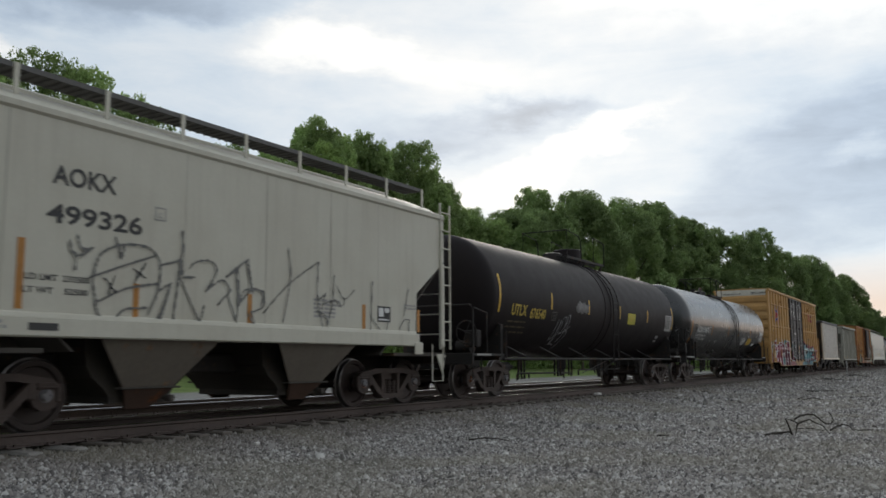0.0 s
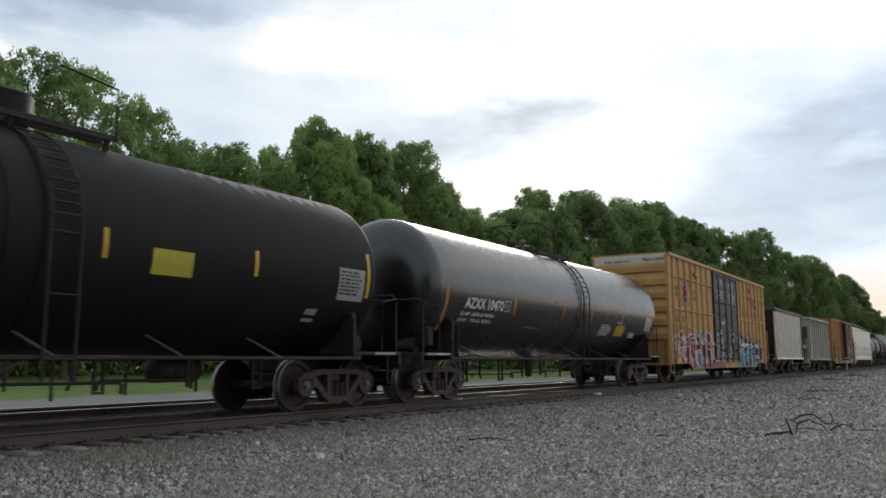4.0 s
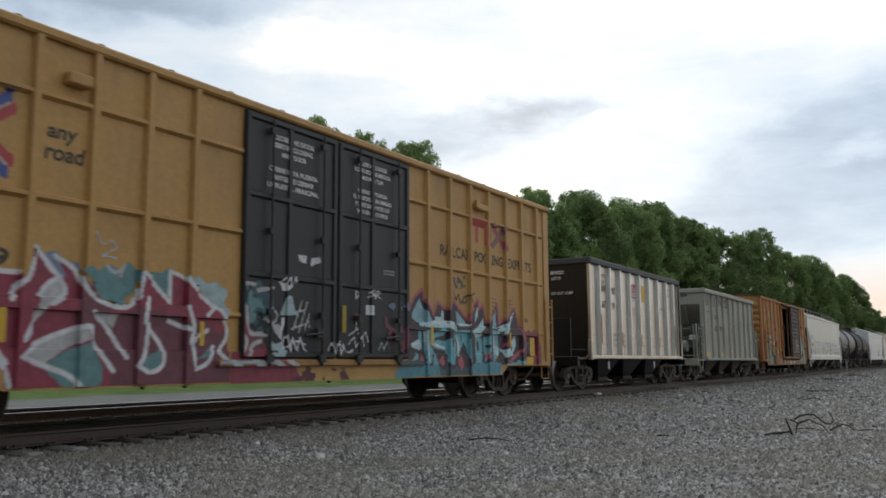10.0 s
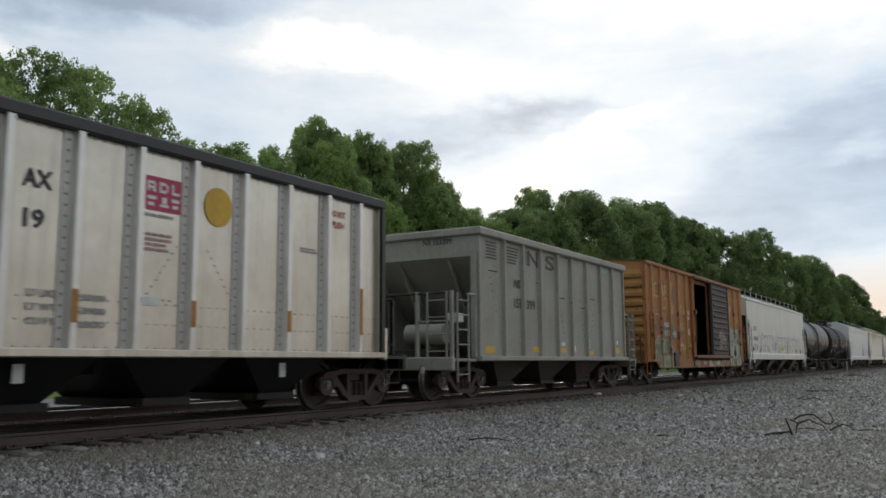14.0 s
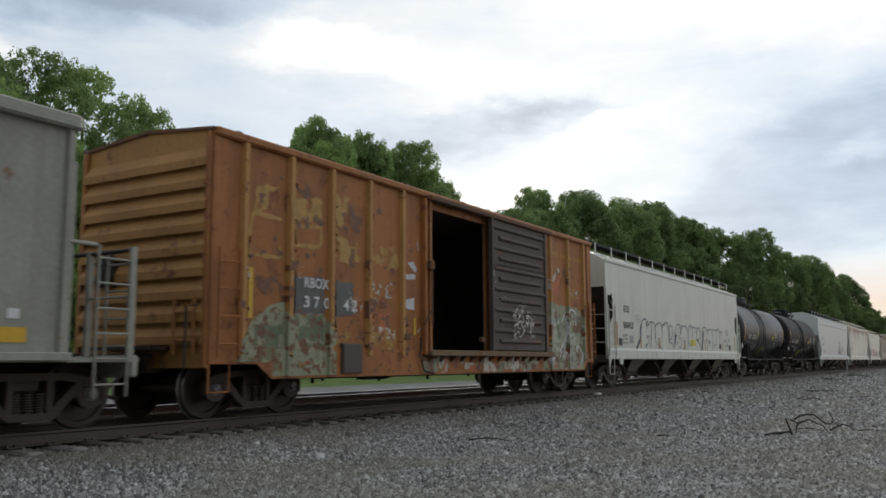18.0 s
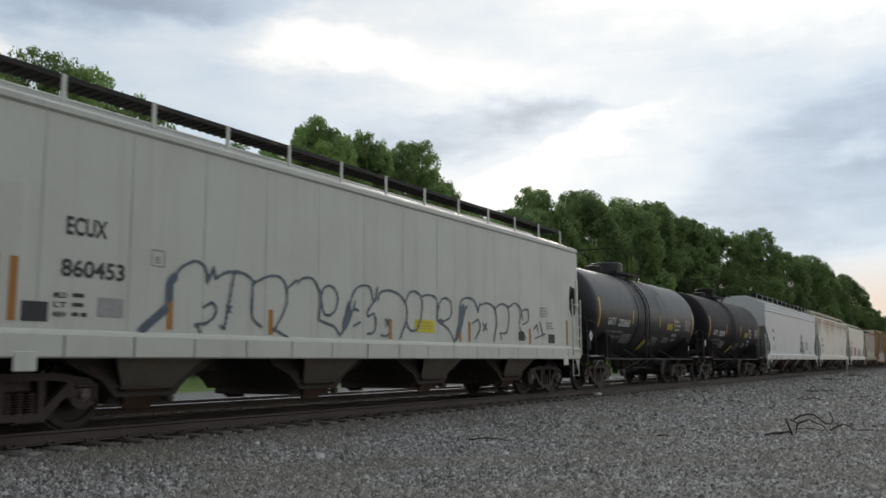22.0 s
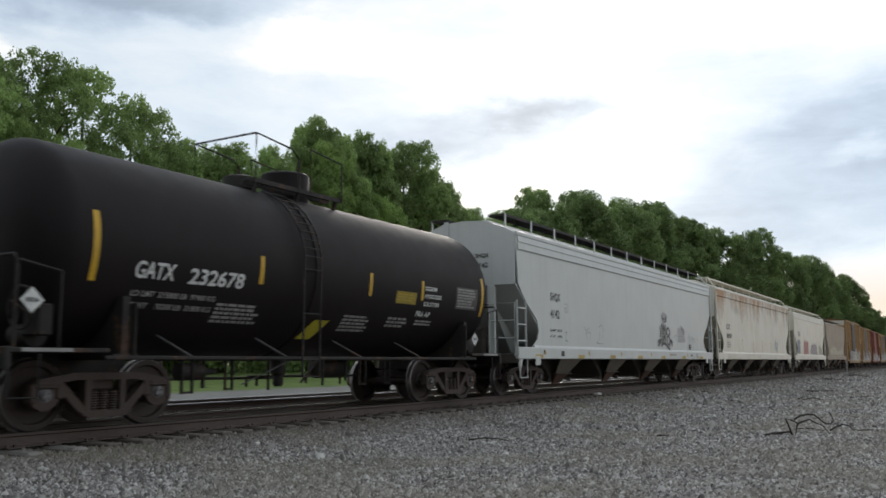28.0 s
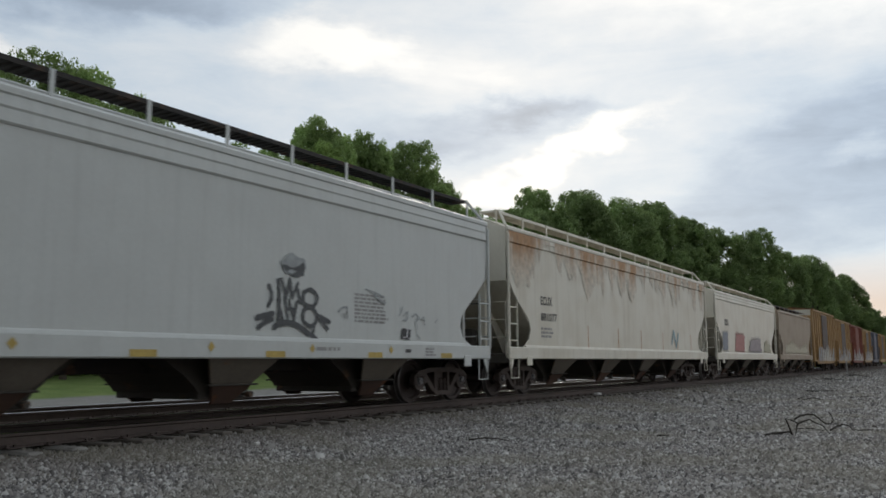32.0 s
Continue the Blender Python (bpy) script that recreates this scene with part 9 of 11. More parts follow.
def drip(add):
    rnd = random.Random(8)
    for k in range(16):
        u = -1.4 + k * 0.19 + rnd.uniform(-0.05, 0.05)
        z1 = 3.98
        add(stroke([(u, z1), (u + rnd.uniform(-0.03, 0.03), z1 - rnd.uniform(0.1, 0.6))], rnd.uniform(0.02, 0.06), (0.012, 0.012, 0.012)))


tag_on(C3, drip, (-1.6, 1.9, 3.2, 3.99), 0.02, lambda u, v: S3(u, v) - 0.002, "dark drips below the fittings")

# -- tall tan boxcar: double doors, lettering, graffiti
for a, b in ((-2.42, -0.12), (-0.06, 2.22)):
    d = part("door", Shape().box(a, b, -1.56, -1.50, 0.92, 4.86, 0.012), DOOR_BLACK, C4, "black plug door")
    for z in (0.98, 2.24, 3.52, 4.78):
        part("door_rib", Shape().prism([(-1.56, z - 0.06), (-1.60, z - 0.03), (-1.60, z + 0.03), (-1.56, z + 0.06)], "yz", a + 0.03, b - 0.03), DOOR_BLACK, d)
    for u in (a + 0.05, (a + b) / 2 - 0.1, b - 0.05):
        part("door_stile", Shape().box(u - 0.05, u + 0.05, -1.595, -1.55, 0.95, 4.83, 0.012), DOOR_BLACK, d)
    for u in (a + 0.55, b - 0.45):
        rod = part("lock_rod", Shape().tube([(u, -1.645, 0.80), (u, -1.645, 4.80)], 0.022, 8), DOOR_BLACK, d, "vertical lock rod", smooth=True)
        part("rod_bracket", Shape().box(u - 0.06, u + 0.06, -1.67, -1.60, 4.55, 4.65).box(u - 0.06, u + 0.06, -1.67, -1.60, 2.9, 3.0).box(u - 0.06, u + 0.06, -1.67, -1.60, 1.6, 1.7).box(u - 0.08, u + 0.08, -1.67, -1.60, 0.86, 0.98), DOOR_BLACK, rod)
    part("door_handle", Shape().tube([(b - 0.45, -1.66, 1.35), (b - 0.95, -1.69, 1.30)], 0.02, 6).box(b - 0.6, b - 0.3, -1.66, -1.6, 1.27, 1.42), DOOR_BLACK, d)
DOORS = flat(1.565)
for k, line in enumerate(("CLOSE THIS DOOR", "BEFORE CLOSING", "MAIN DOOR", "", "CIERRE ESTA PUERTA", "ANTES DE CERRAR", "LA PUERTA PRINCIPAL")):
    if line:
        w = 0.068 * len(line)
        text(C4, line, -1.28 - w / 2, -1.28 + w / 2, 4.50 - 0.135 * k, 4.585 - 0.135 * k, DOORS, LETTER_W, "white door notice")
for k, line in enumerate(("CLOSE AND LOCK", "BOTH DOORS BEFORE", "MOVING CAR", "", "CIERRE Y PONGA", "EL SEGURO EN AMBAS", "PUERTAS ANTES DE", "MOVER EL CARRO")):
    if line:
        w = 0.068 * len(line)
        text(C4, line, 0.98 - w / 2, 0.98 + w / 2, 4.52 - 0.13 * k, 4.60 - 0.13 * k, DOORS, LETTER_W, "white door notice")
small_print(C4, 1.35, 2.62, 0.5, 2, 0.06, DOORS, LETTER_G, 31)
plates(C4, [(0.01, 0.12, 1.38, 1.86)], flat(1.615), mat("olive_plate", (0.34, 0.25, 0.02), 0.55), "reflector_stripe", "yellow reflective stripe")
part("door_track", Shape().box(-2.9, 2.7, -1.62, -1.51, 0.80, 0.90, 0.012), mat("rubbed_track", (0.33, 0.185, 0.062), 0.6, 0.1, 0.5, (0.14, 0.08, 0.04), 0.3), C4, "worn door track")
part("crossbar", Shape().box(-5.62, -5.28, -1.66, -1.50, 4.36, 4.52, 0.02), TAN, C4, "roof load-limit bracket")
part("crossbar", Shape().box(4.95, 5.55, -1.64, -1.50, 4.36, 4.50, 0.02).box(4.9, 5.05, -1.68, -1.6, 4.38, 4.56, 0.01), TAN, C4)
P4 = flat(1.50)
DK = mat("dark_boxcar_lettering", (0.055, 0.048, 0.032), 0.6, 0.0, 0.3, (0.16, 0.10, 0.04))
text(C4, "TB", -8.38, -7.92, 2.40, 2.66, P4, DK, slant=0.12)
text(C4, "OX", -7.55, -7.07, 2.40, 2.66, P4, DK, slant=0.12)
for a, b, line in ((-8.36, -8.03, "63"), (-7.53, -7.12, "97"), (-6.69, -6.22, "39")):
    text(C4, line, a, b, 1.96, 2.20, P4, DK, slant=0.12)
text(C4, "next", -8.38, -7.90, 3.60, 3.80, P4, DK, slant=0.15)
text(C4, "load", -8.38, -7.92, 3.38, 3.60, P4, DK, slant=0.15)
text(C4, "any", -5.82, -5.40, 3.58, 3.78, P4, DK, slant=0.15)
text(C4, "road", -5.83, -5.28, 3.36, 3.58, P4, DK, slant=0.15)
boxed(C4, -6.58, -6.38, 2.38, 2.58, "F", P4, DK)
text(C4, "RAILCAR", 3.55, 4.88, 3.14, 3.39, P4, DK)
text(C4, "POOLING", 5.07, 6.5, 3.14, 3.39, P4, DK)
text(C4, "EXPERTS", 6.72, 8.1, 3.14, 3.39, P4, DK)
plates(C4, [(4.92, 5.80, 3.98, 4.14), (5.10, 5.26, 3.60, 3.98), (5.56, 5.74, 3.58, 3.98)], S4, LETTER_R, "emblem", "faded red emblem", 0.008)


def chevrons(add):
    red, blue, pale = (0.42, 0.045, 0.055), (0.06, 0.085, 0.30), (0.52, 0.42, 0.33)
    x, z = -6.84, 3.56
    # the western half: blue outside, bent round the middle, red within
    add(stroke([(x - 0.52, z + 0.50), (x - 0.16, z + 0.24), (x + 0.06, z + 0.10)], 0.13, blue))
    add(stroke([(x + 0.02, z + 0.15), (x + 0.13, z), (x + 0.02, z - 0.17)], 0.13, blue))
    add(stroke([(x + 0.05, z - 0.12), (x - 0.18, z - 0.28), (x - 0.50, z - 0.50)], 0.13, blue))
    add(stroke([(x - 0.54, z + 0.33), (x - 0.06, z + 0.02), (x - 0.56, z - 0.31)], 0.15, red))
    add(stroke([(x - 0.50, z + 0.415), (x - 0.03, z + 0.115)], 0.016, pale))
    add(stroke([(x - 0.50, z - 0.405), (x - 0.04, z - 0.115)], 0.016, pale))
    add(fill([(x - 0.60, z + 0.50), (x - 0.45, z + 0.58), (x - 0.43, z + 0.42)], blue))
    add(fill([(x - 0.62, z + 0.42), (x - 0.62, z + 0.19), (x - 0.46, z + 0.26)], red))
    # the eastern half: two arms
    for k in (-1, 1):
        add(stroke([(x + 0.20, z + k * 0.20), (x + 0.50, z + k * 0.44)], 0.13, blue))
        add(stroke([(x + 0.22, z + k * 0.06), (x + 0.56, z + k * 0.31)], 0.14, red))
        add(stroke([(x + 0.20, z + k * 0.125), (x + 0.53, z + k * 0.375)], 0.016, pale))
        add(fill([(x + 0.62, z + k * 0.44), (x + 0.62, z + k * 0.22), (x + 0.48, z + k * 0.24)], red))
        add(fill([(x + 0.42, z + k * 0.52), (x + 0.56, z + k * 0.56), (x + 0.57, z + k * 0.40)], blue))


def corner_tag(add):
    """Small tags on the corner post and the foot of the crimson letters."""
    add(fill([(-9.12, 0.80), (-8.62, 0.80), (-8.62, 1.52), (-8.78, 1.44), (-8.95, 1.12)], CRIMSON, 0.01, 3))
    add(blot([(-9.08, 1.10), (-8.80, 1.22), (-8.78, 1.44), (-9.02, 1.38)], HAZE_BLUE, 0.2, 0.8, 5))
    add(blot([(-9.00, 1.30), (-8.86, 1.34), (-8.86, 1.42), (-8.98, 1.42)], TEAL, 0.2, 0.9, 6))
    add(fill([(-9.14, 0.80), (-9.02, 0.80), (-8.74, 1.30), (-8.90, 1.32), (-9.08, 1.02)], MIST_SPRAY, 0.01, 7))
    add(fill([(-9.02, 1.06), (-8.96, 1.06), (-8.82, 1.26), (-8.90, 1.27)], CRIMSON))
    add(fill([(-9.06, 0.92), (-9.00, 0.90), (-8.90, 1.04), (-8.97, 1.08)], SMOKE))
    add(stroke([(-9.06, 1.84), (-8.98, 1.86), (-8.90, 1.80)], 0.022, WHITE_SPRAY))
    add(stroke([(-9.06, 1.58), (-9.02, 1.72), (-8.98, 1.60), (-8.95, 1.74), (-8.92, 1.60)], 0.022, WHITE_SPRAY))
    add(stroke([(-8.98, 1.90), (-9.00, 1.76), (-8.84, 1.72)], 0.022, WHITE_SPRAY))
    add(stroke([(-8.88, 1.70), (-8.90, 1.52), (-8.84, 1.48), (-8.80, 1.56), (-8.84, 1.64), (-8.90, 1.60)], 0.022, WHITE_SPRAY))
    add(stroke([(-9.08, 1.54), (-8.98, 1.50)], 0.02, WHITE_SPRAY))
    add(stroke([(-8.78, 1.62), (-8.66, 1.24), (-8.62, 1.34)], 0.03, WHITE_SPRAY))


tag_on(C4, corner_tag, (-9.15, -8.62, 0.78, 1.95), 0.016, S4, "small white tags on the corner post")
tag_on(C4, chevrons, (-7.55, -6.15, 2.95, 4.2), 0.016, S4, "faded red and blue crossed-arrow emblem")


def FOOT4(X):
    return np.where((X > -6.2) & (X < 6.3), 0.56, 0.775)


def FOOT7(X):
    return np.where((X > -6.3) & (X < 6.9), 0.62, 0.86)


def cross_emblem(add):
    add(stroke([(5.98, 4.10), (6.58, 3.62)], 0.17, (0.34, 0.075, 0.07)))
    add(stroke([(6.58, 4.10), (5.98, 3.62)], 0.17, (0.26, 0.10, 0.08)))


tag_on(C4, cross_emblem, (5.8, 6.75, 3.5, 4.2), 0.02, S4, "faded red emblem")
tag_on(C4, west_tag, (-9.2, -2.45, 0.55, 2.9), 0.018, S4, "large crimson and white spray graffiti letters", FOOT4)
def door_face(u, v):
    y = u * 0.0 - 1.564
    for z in (0.98, 2.24):
        y = np.where(abs(v - z) < 0.07, -1.603, y)
    for a, b in ((-2.42, -0.12), (-0.06, 2.22)):
        for c in (a + 0.05, (a + b) / 2 - 0.1, b - 0.05):
            y = np.where(abs(u - c) < 0.065, -1.603, y)
    return y


def track_paint(add):
    add(fill([(-2.9, 0.79), (-1.05, 0.79), (-1.25, 0.91), (-2.9, 0.91)], CRIMSON, 0.02, 3))
    add(fill([(1.75, 0.79), (2.7, 0.79), (2.7, 0.91), (1.6, 0.91)], DARK_TEAL, 0.03, 4))
    for u in (-2.7, -2.2, -1.75, -1.4):
        add(stroke([(u, 0.91), (u + 0.22, 0.79)], 0.09, MIST_SPRAY))
    add(stroke([(-2.9, 0.86), (-1.6, 0.87)], 0.03, PALE_TEAL))


tag_on(C4, track_paint, (-2.9, 2.7, 0.80, 0.90), 0.02, flat(1.624), "spray paint over the door track")
tag_on(C4, door_tag, (-2.40, 2.2, 0.95, 3.3), 0.018, door_face, "white and teal spray scribbles on the doors")
tag_on(C4, east_tag, (2.25, 9.2, 0.55, 2.9), 0.018, S4, "cyan spray graffiti letters edged in black", FOOT4)


def sill_paint(add):
    add(fill([(-2.6, 0.5), (-0.9, 0.5), (-1.3, 1.05), (-2.6, 1.05)], CRIMSON))
    add(blot([(-1.3, 0.5), (0.4, 0.5), (0.2, 0.75), (-1.2, 0.8)], DARK_WINE, 0.3, 0.45, 4))
    add(fill([(1.7, 0.5), (2.6, 0.5), (2.6, 0.80), (1.9, 0.80)], DEEP_CYAN, 0.04, 6))


def sill_surf(u, v):
    return u * 0.0 - 1.538


def clip_sill(add):
    layers = []
    sill_paint(layers.append)
    for layer in layers:
        def inside(X, Z, layer=layer):
            m, c = layer(X, Z)
            return m & (Z > np.where(abs(X) < 6.2, 0.55, 0.77)), c
        add(inside)


tag_on(C4, clip_sill, (-9.1, 7.0, 0.5, 1.02), 0.025, sill_surf, "spray paint running on over the side sill")
plates(C4, [(-8.47, -7.92, 0.79, 1.0), (7.42, 8.0, 0.78, 0.97)], flat(1.56), YELLOW, "warning_plate", "yellow warning plate", 0.012)
plates(C4, [(-8.5, -8.28, 1.08, 1.52), (-6.35, -6.25, 1.1, 1.5), (-3.3, -3.22, 1.1, 1.45), (3.0, 3.1, 1.2, 1.6), (6.6, 6.7, 1.2, 1.55), (7.75, 8.0, 1.0, 1.45)], flat(1.60), YELLOW, "reflector_stripe", "yellow reflective stripe")
text(C4, "TBOX 639739", 0.55, 1.42, 4.70, 4.82, None, LETTER_K, end=lambda u, v: -9.255, name="end_lettering")
text(C4, "EXCESS HEIGHT CAR", -1.0, 0.05, 4.70, 4.78, None, LETTER_K, end=lambda u, v: -9.255, name="end_lettering")
for u, z in ((-0.5, 4.1), (-0.45, 3.55), (-0.5, 3.05)):
    small_print(C4, u, z, 0.6, 3, 0.06, None, mat("dim_end_print", (0.24, 0.14, 0.045), 0.6), int(z * 10), end=lambda u, v: -9.24)

# -- aluminium hopper
text(C5, "MW", -3.70, -3.22, 2.99, 3.23, flat(1.49), LETTER_K)
text(C5, "AX", -2.75, -2.35, 2.98, 3.21, flat(1.49), LETTER_K)
text(C5, "67", -3.60, -3.24, 2.50, 2.74, flat(1.49), LETTER_K)
text(C5, "19", -2.71, -2.44, 2.48, 2.72, flat(1.49), LETTER_K)
for x in (-3.62, 3.2):
    text(C5, "DO NOT", x - 0.09, x + 0.37, 3.45, 3.57, flat(1.49), LETTER_R)
    text(C5, "PUSH", x - 0.02, x + 0.33, 3.25, 3.37, flat(1.49), LETTER_R)
CRIMSON_PANEL = mat("crimson_panel", (0.46, 0.045, 0.11), 0.55, 0.0, 0.25, (0.3, 0.1, 0.1), streak=0.15, bump=0.03)
plates(C5, [(-0.95, -0.30, 2.97, 3.45)], flat(1.49), CRIMSON_PANEL, "emblem_panel", "red emblem panel")
EMBLEM5 = [(-0.907, -0.873, 3.23, 3.38), (-0.873, -0.787, 3.34, 3.38), (-0.805, -0.77, 3.28, 3.36), (-0.873, -0.787, 3.275, 3.305), (-0.813, -0.762, 3.23, 3.275), (-0.702, -0.668, 3.23, 3.38), (-0.668, -0.582, 3.34, 3.38), (-0.668, -0.582, 3.23, 3.27), (-0.582, -0.548, 3.26, 3.35), (-0.48, -0.445, 3.23, 3.38), (-0.445, -0.343, 3.23, 3.27), (-0.907, -0.753, 3.12, 3.17), (-0.89, -0.787, 3.03, 3.08), (-0.685, -0.531, 3.03, 3.07), (-0.651, -0.565, 3.08, 3.17), (-0.48, -0.343, 3.12, 3.17), (-0.462, -0.36, 3.03, 3.08)]
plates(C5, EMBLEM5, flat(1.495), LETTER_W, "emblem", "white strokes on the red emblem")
POST_FLANGE = mat("grey_post_flange", (0.50, 0.485, 0.455), 0.5, 0.5, 0.4, (0.22, 0.2, 0.17), 0.0, streak=0.3, bump=0.05)
for u in POSTS5:
    part("post_flange", Shape().box(u - 0.21, u - 0.075, -1.496, -1.478, 1.04, 3.80, 0.004), POST_FLANGE, C5, "riveted grey flange of the post")
part("corner_strip", Shape().box(4.58, 4.70, -1.60, -1.46, 0.98, 3.80, 0.01), END_BLACK, C5, "black corner strip")
disc = [(0.43 + 0.28 * math.cos(a), 3.19 + 0.30 * math.sin(a)) for a in (2 * math.pi * k / 40 for k in range(40))]
lay("painted_disc", disc, [tuple(range(40))], flat(1.49), YELLOW, C5, "yellow painted disc", 0.006)
for k, (a, b) in enumerate((("LD LMT", "250100"), ("LT WT", "53900"), ("CU FT", "2800"))):
    text(C5, a, -2.62, -2.22, 1.66 - 0.17 * k, 1.75 - 0.17 * k, flat(1.49), LETTER_G)
    text(C5, b, -1.95, -1.5, 1.64 - 0.17 * k, 1.73 - 0.17 * k, flat(1.49), LETTER_G)
small_print(C5, -0.95, 2.92, 0.6, 1, 0.07, flat(1.49), LETTER_G, 41)
small_print(C5, -0.9, 2.65, 0.5, 4, 0.07, flat(1.49), mat("pink_print", (0.45, 0.28, 0.24), 0.6), 42)
small_print(C5, 2.35, 2.8, 0.5, 2, 0.05, flat(1.49), LETTER_G, 43)
for u, z0, z1 in ((-3.88, 1.4, 2.28), (-2.02, 1.36, 1.78), (-0.08, 1.36, 1.74), (1.98, 1.35, 1.70), (3.95, 1.35, 2.2)):
    plates(C5, [(u - 0.045, u + 0.045, z0, z1)], flat(1.582), ORANGE, "reflector_stripe", "amber reflective stripe")
RIVET = mat("dull_rivet", (0.20, 0.185, 0.16), 0.5, 0.4)
for u in POSTS5:
    rivets(C5, (u - 0.145,), [1.15 + 0.14 * k for k in range(19)], flat(1.498), RIVET, 0.014)
for z in (1.06, 1.38, 1.66, 3.76):
    rivets(C5, [-4.5 + 0.16 * k for k in range(57) if min(abs(-4.5 + 0.16 * k - u) for u in POSTS5) > 0.13], (z,), flat(1.48), RIVET, 0.009)
rivets(C5, [-1.0 + 0.11 * k for k in range(6)], (1.72,), flat(1.48), RIVET, 0.010)
for k in range(8):
    rivets(C5, (-4.45 + 0.07 * k,), (2.9 - 0.14 * k,), flat(1.48), RIVET, 0.010)
    rivets(C5, (-0.35 - 0.07 * k,), (2.5 - 0.10 * k,), flat(1.48), RIVET, 0.010)
    rivets(C5, (0.25 + 0.07 * k,), (2.5 - 0.10 * k,), flat(1.48), RIVET, 0.010)
plates(C5, [(-0.95, -0.62, 1.64, 1.76)], flat(1.49), LETTER_W, "scraped_patch", "bright scraped patch")
END5 = lambda u, v: -4.665
text(C5, "MWAX", 0.28, 0.72, 3.50, 3.62, None, LETTER_W, end=END5, name="end_lettering")
text(C5, "6719", 0.30, 0.60, 3.33, 3.44, None, LETTER_W, end=END5, name="end_lettering")
text(C5, "DO NOT", -0.62, 0.0, 3.28, 3.41, None, LETTER_Y, end=END5, name="end_lettering")
text(C5, "PUSH", -0.55, -0.08, 3.06, 3.19, None, LETTER_Y, end=END5, name="end_lettering")
text(C5, "DO NOT HUMP", 0.28, 1.0, 2.88, 2.97, None, LETTER_W, end=END5, name="end_lettering")
for e in (-1, 1):
    part("end_pipe", Shape().lathe([(1.0, 0.13), (2.72, 0.13), (2.78, 0.05)], "z", (e * 4.66, 0.02, 0), 20), END_BLACK, C5, "half-round upright on the end", smooth=True)
    for y in (-1.2, -0.25, 0.55):
        part("end_rail_post", Shape().beam((e * 5.5, y, 0.9), (e * 5.5, y, 2.12), 0.07 if y != -0.25 else 0.13, 0.05), END_BLACK, C5)
    rail_hoop(C5, [(e * 5.5, -1.2, 2.1), (e * 5.5, 1.35, 2.1)], END_BLACK, 0.022)
    rail_hoop(C5, [(e * 5.5, -0.25, 2.02), (e * 5.5, 1.3, 2.0)], LETTER_G, 0.016)
    rail_hoop(C5, [(e * 5.5, -1.2, 1.2), (e * 4.75, -1.42, 1.2)], END_BLACK, 0.018)
    ladder(C5, (e * 5.05, 1.35, 0.5), (e * 4.55, 1.5, 3.8), 0.42, 9, (1, 0, 0), END_BLACK)
    stirrup(C5, e * 5.2, -1.42, 0.45, 0.95, 0.45, END_BLACK)
    part("corner_plate", Shape().box(min(e * 4.66, e * 4.78), max(e * 4.66, e * 4.78), -1.6, -1.46, 0.90, 1.5, 0.02), ALU, C5)
plates(C5, [(-2.6, -2.45, 0.62, 0.85), (2.1, 2.25, 0.62, 0.85)], flat(1.27), LETTER_W, "bay_mark", "white mark on the bay")

# -- grey coal hopper
W6 = flat(1.525)
BIG = mat("bold_dark_lettering", (0.07, 0.07, 0.065), 0.6)
text(C6, "N", -2.28, -1.60, 3.30, 3.70, W6, BIG)
text(C6, "S", -1.18, -0.58, 3.30, 3.70, W6, BIG)
for k in range(6):
    plates(C6, [(-3.45 + 0.85 * j, -2.8 + 0.85 * j - 0.03 * k, 3.68 - 0.075 * k - 0.04, 3.68 - 0.075 * k) for j in (0,)], W6, BIG, "speed_stripe")
    plates(C6, [(-4.55, -4.0, 3.70 - 0.075 * k - 0.04, 3.70 - 0.075 * k), (-2.45, -2.2, 3.66 - 0.06 * k - 0.03, 3.66 - 0.06 * k)], W6, BIG, "speed_stripe")
text(C6, "NS", -3.08, -2.72, 2.68, 2.90, W6, LETTER_K)
text(C6, "153", -3.08, -2.68, 2.18, 2.42, W6, LETTER_K)
text(C6, "399", -2.36, -1.86, 2.18, 2.42, W6, LETTER_K)
small_print(C6, -3.0, 1.55, 0.4, 2, 0.12, W6, LETTER_G, 51, fill=0.5)
small_print(C6, -2.35, 1.53, 0.4, 2, 0.12, W6, LETTER_G, 52, fill=0.5)
plates(C6, [(-2.03, -1.63, 1.10, 1.23), (-0.22, 0.16, 1.10, 1.23), (1.77, 2.19, 1.05, 1.17), (4.08, 4.45, 1.10, 1.28), (-4.6, -4.15, 1.05, 1.22)], W6, YELLOW, "reflector_plate", "amber reflective plate")
plates(C6, [(-0.19, 0.07, 1.28, 1.38), (0.62, 0.82, 1.12, 1.3), (4.2, 4.35, 1.38, 1.5)], W6, LETTER_W, "sticker", "white sticker")
plates(C6, [(1.57, 1.93, 1.25, 1.52)], W6, LETTER_W, "data_plate", "black and white data plate")
plates(C6, [(1.61, 1.76, 1.29, 1.48), (1.80, 1.89, 1.38, 1.48)], W6, LETTER_K, "data_plate_print", lift=0.009)
plates(C6, [(2.78, 3.5, 3.58, 3.70)], W6, mat("mint_patch", (0.22, 0.45, 0.36), 0.6), "paint_patch", "mint-green paint patch")
small_print(C6, 2.9, 1.5, 0.5, 4, 0.07, W6, LETTER_G, 53)
for u0, z0, du in ((-4.4, 3.0, 0.06), (-1.55, 2.9, -0.03), (-0.3, 2.6, 0.05), (1.3, 2.4, 0.04), (2.4, 2.7, -0.05), (3.7, 2.5, 0.03)):
    rivets(C6, [u0 + du * k for k in range(8)], (z0 - 0.0,), W6, RIM_DARK, 0.012)
    for k in range(7):
        rivets(C6, (u0 + du * k,), (z0 - 0.16 * k,), W6, RIM_DARK, 0.012)
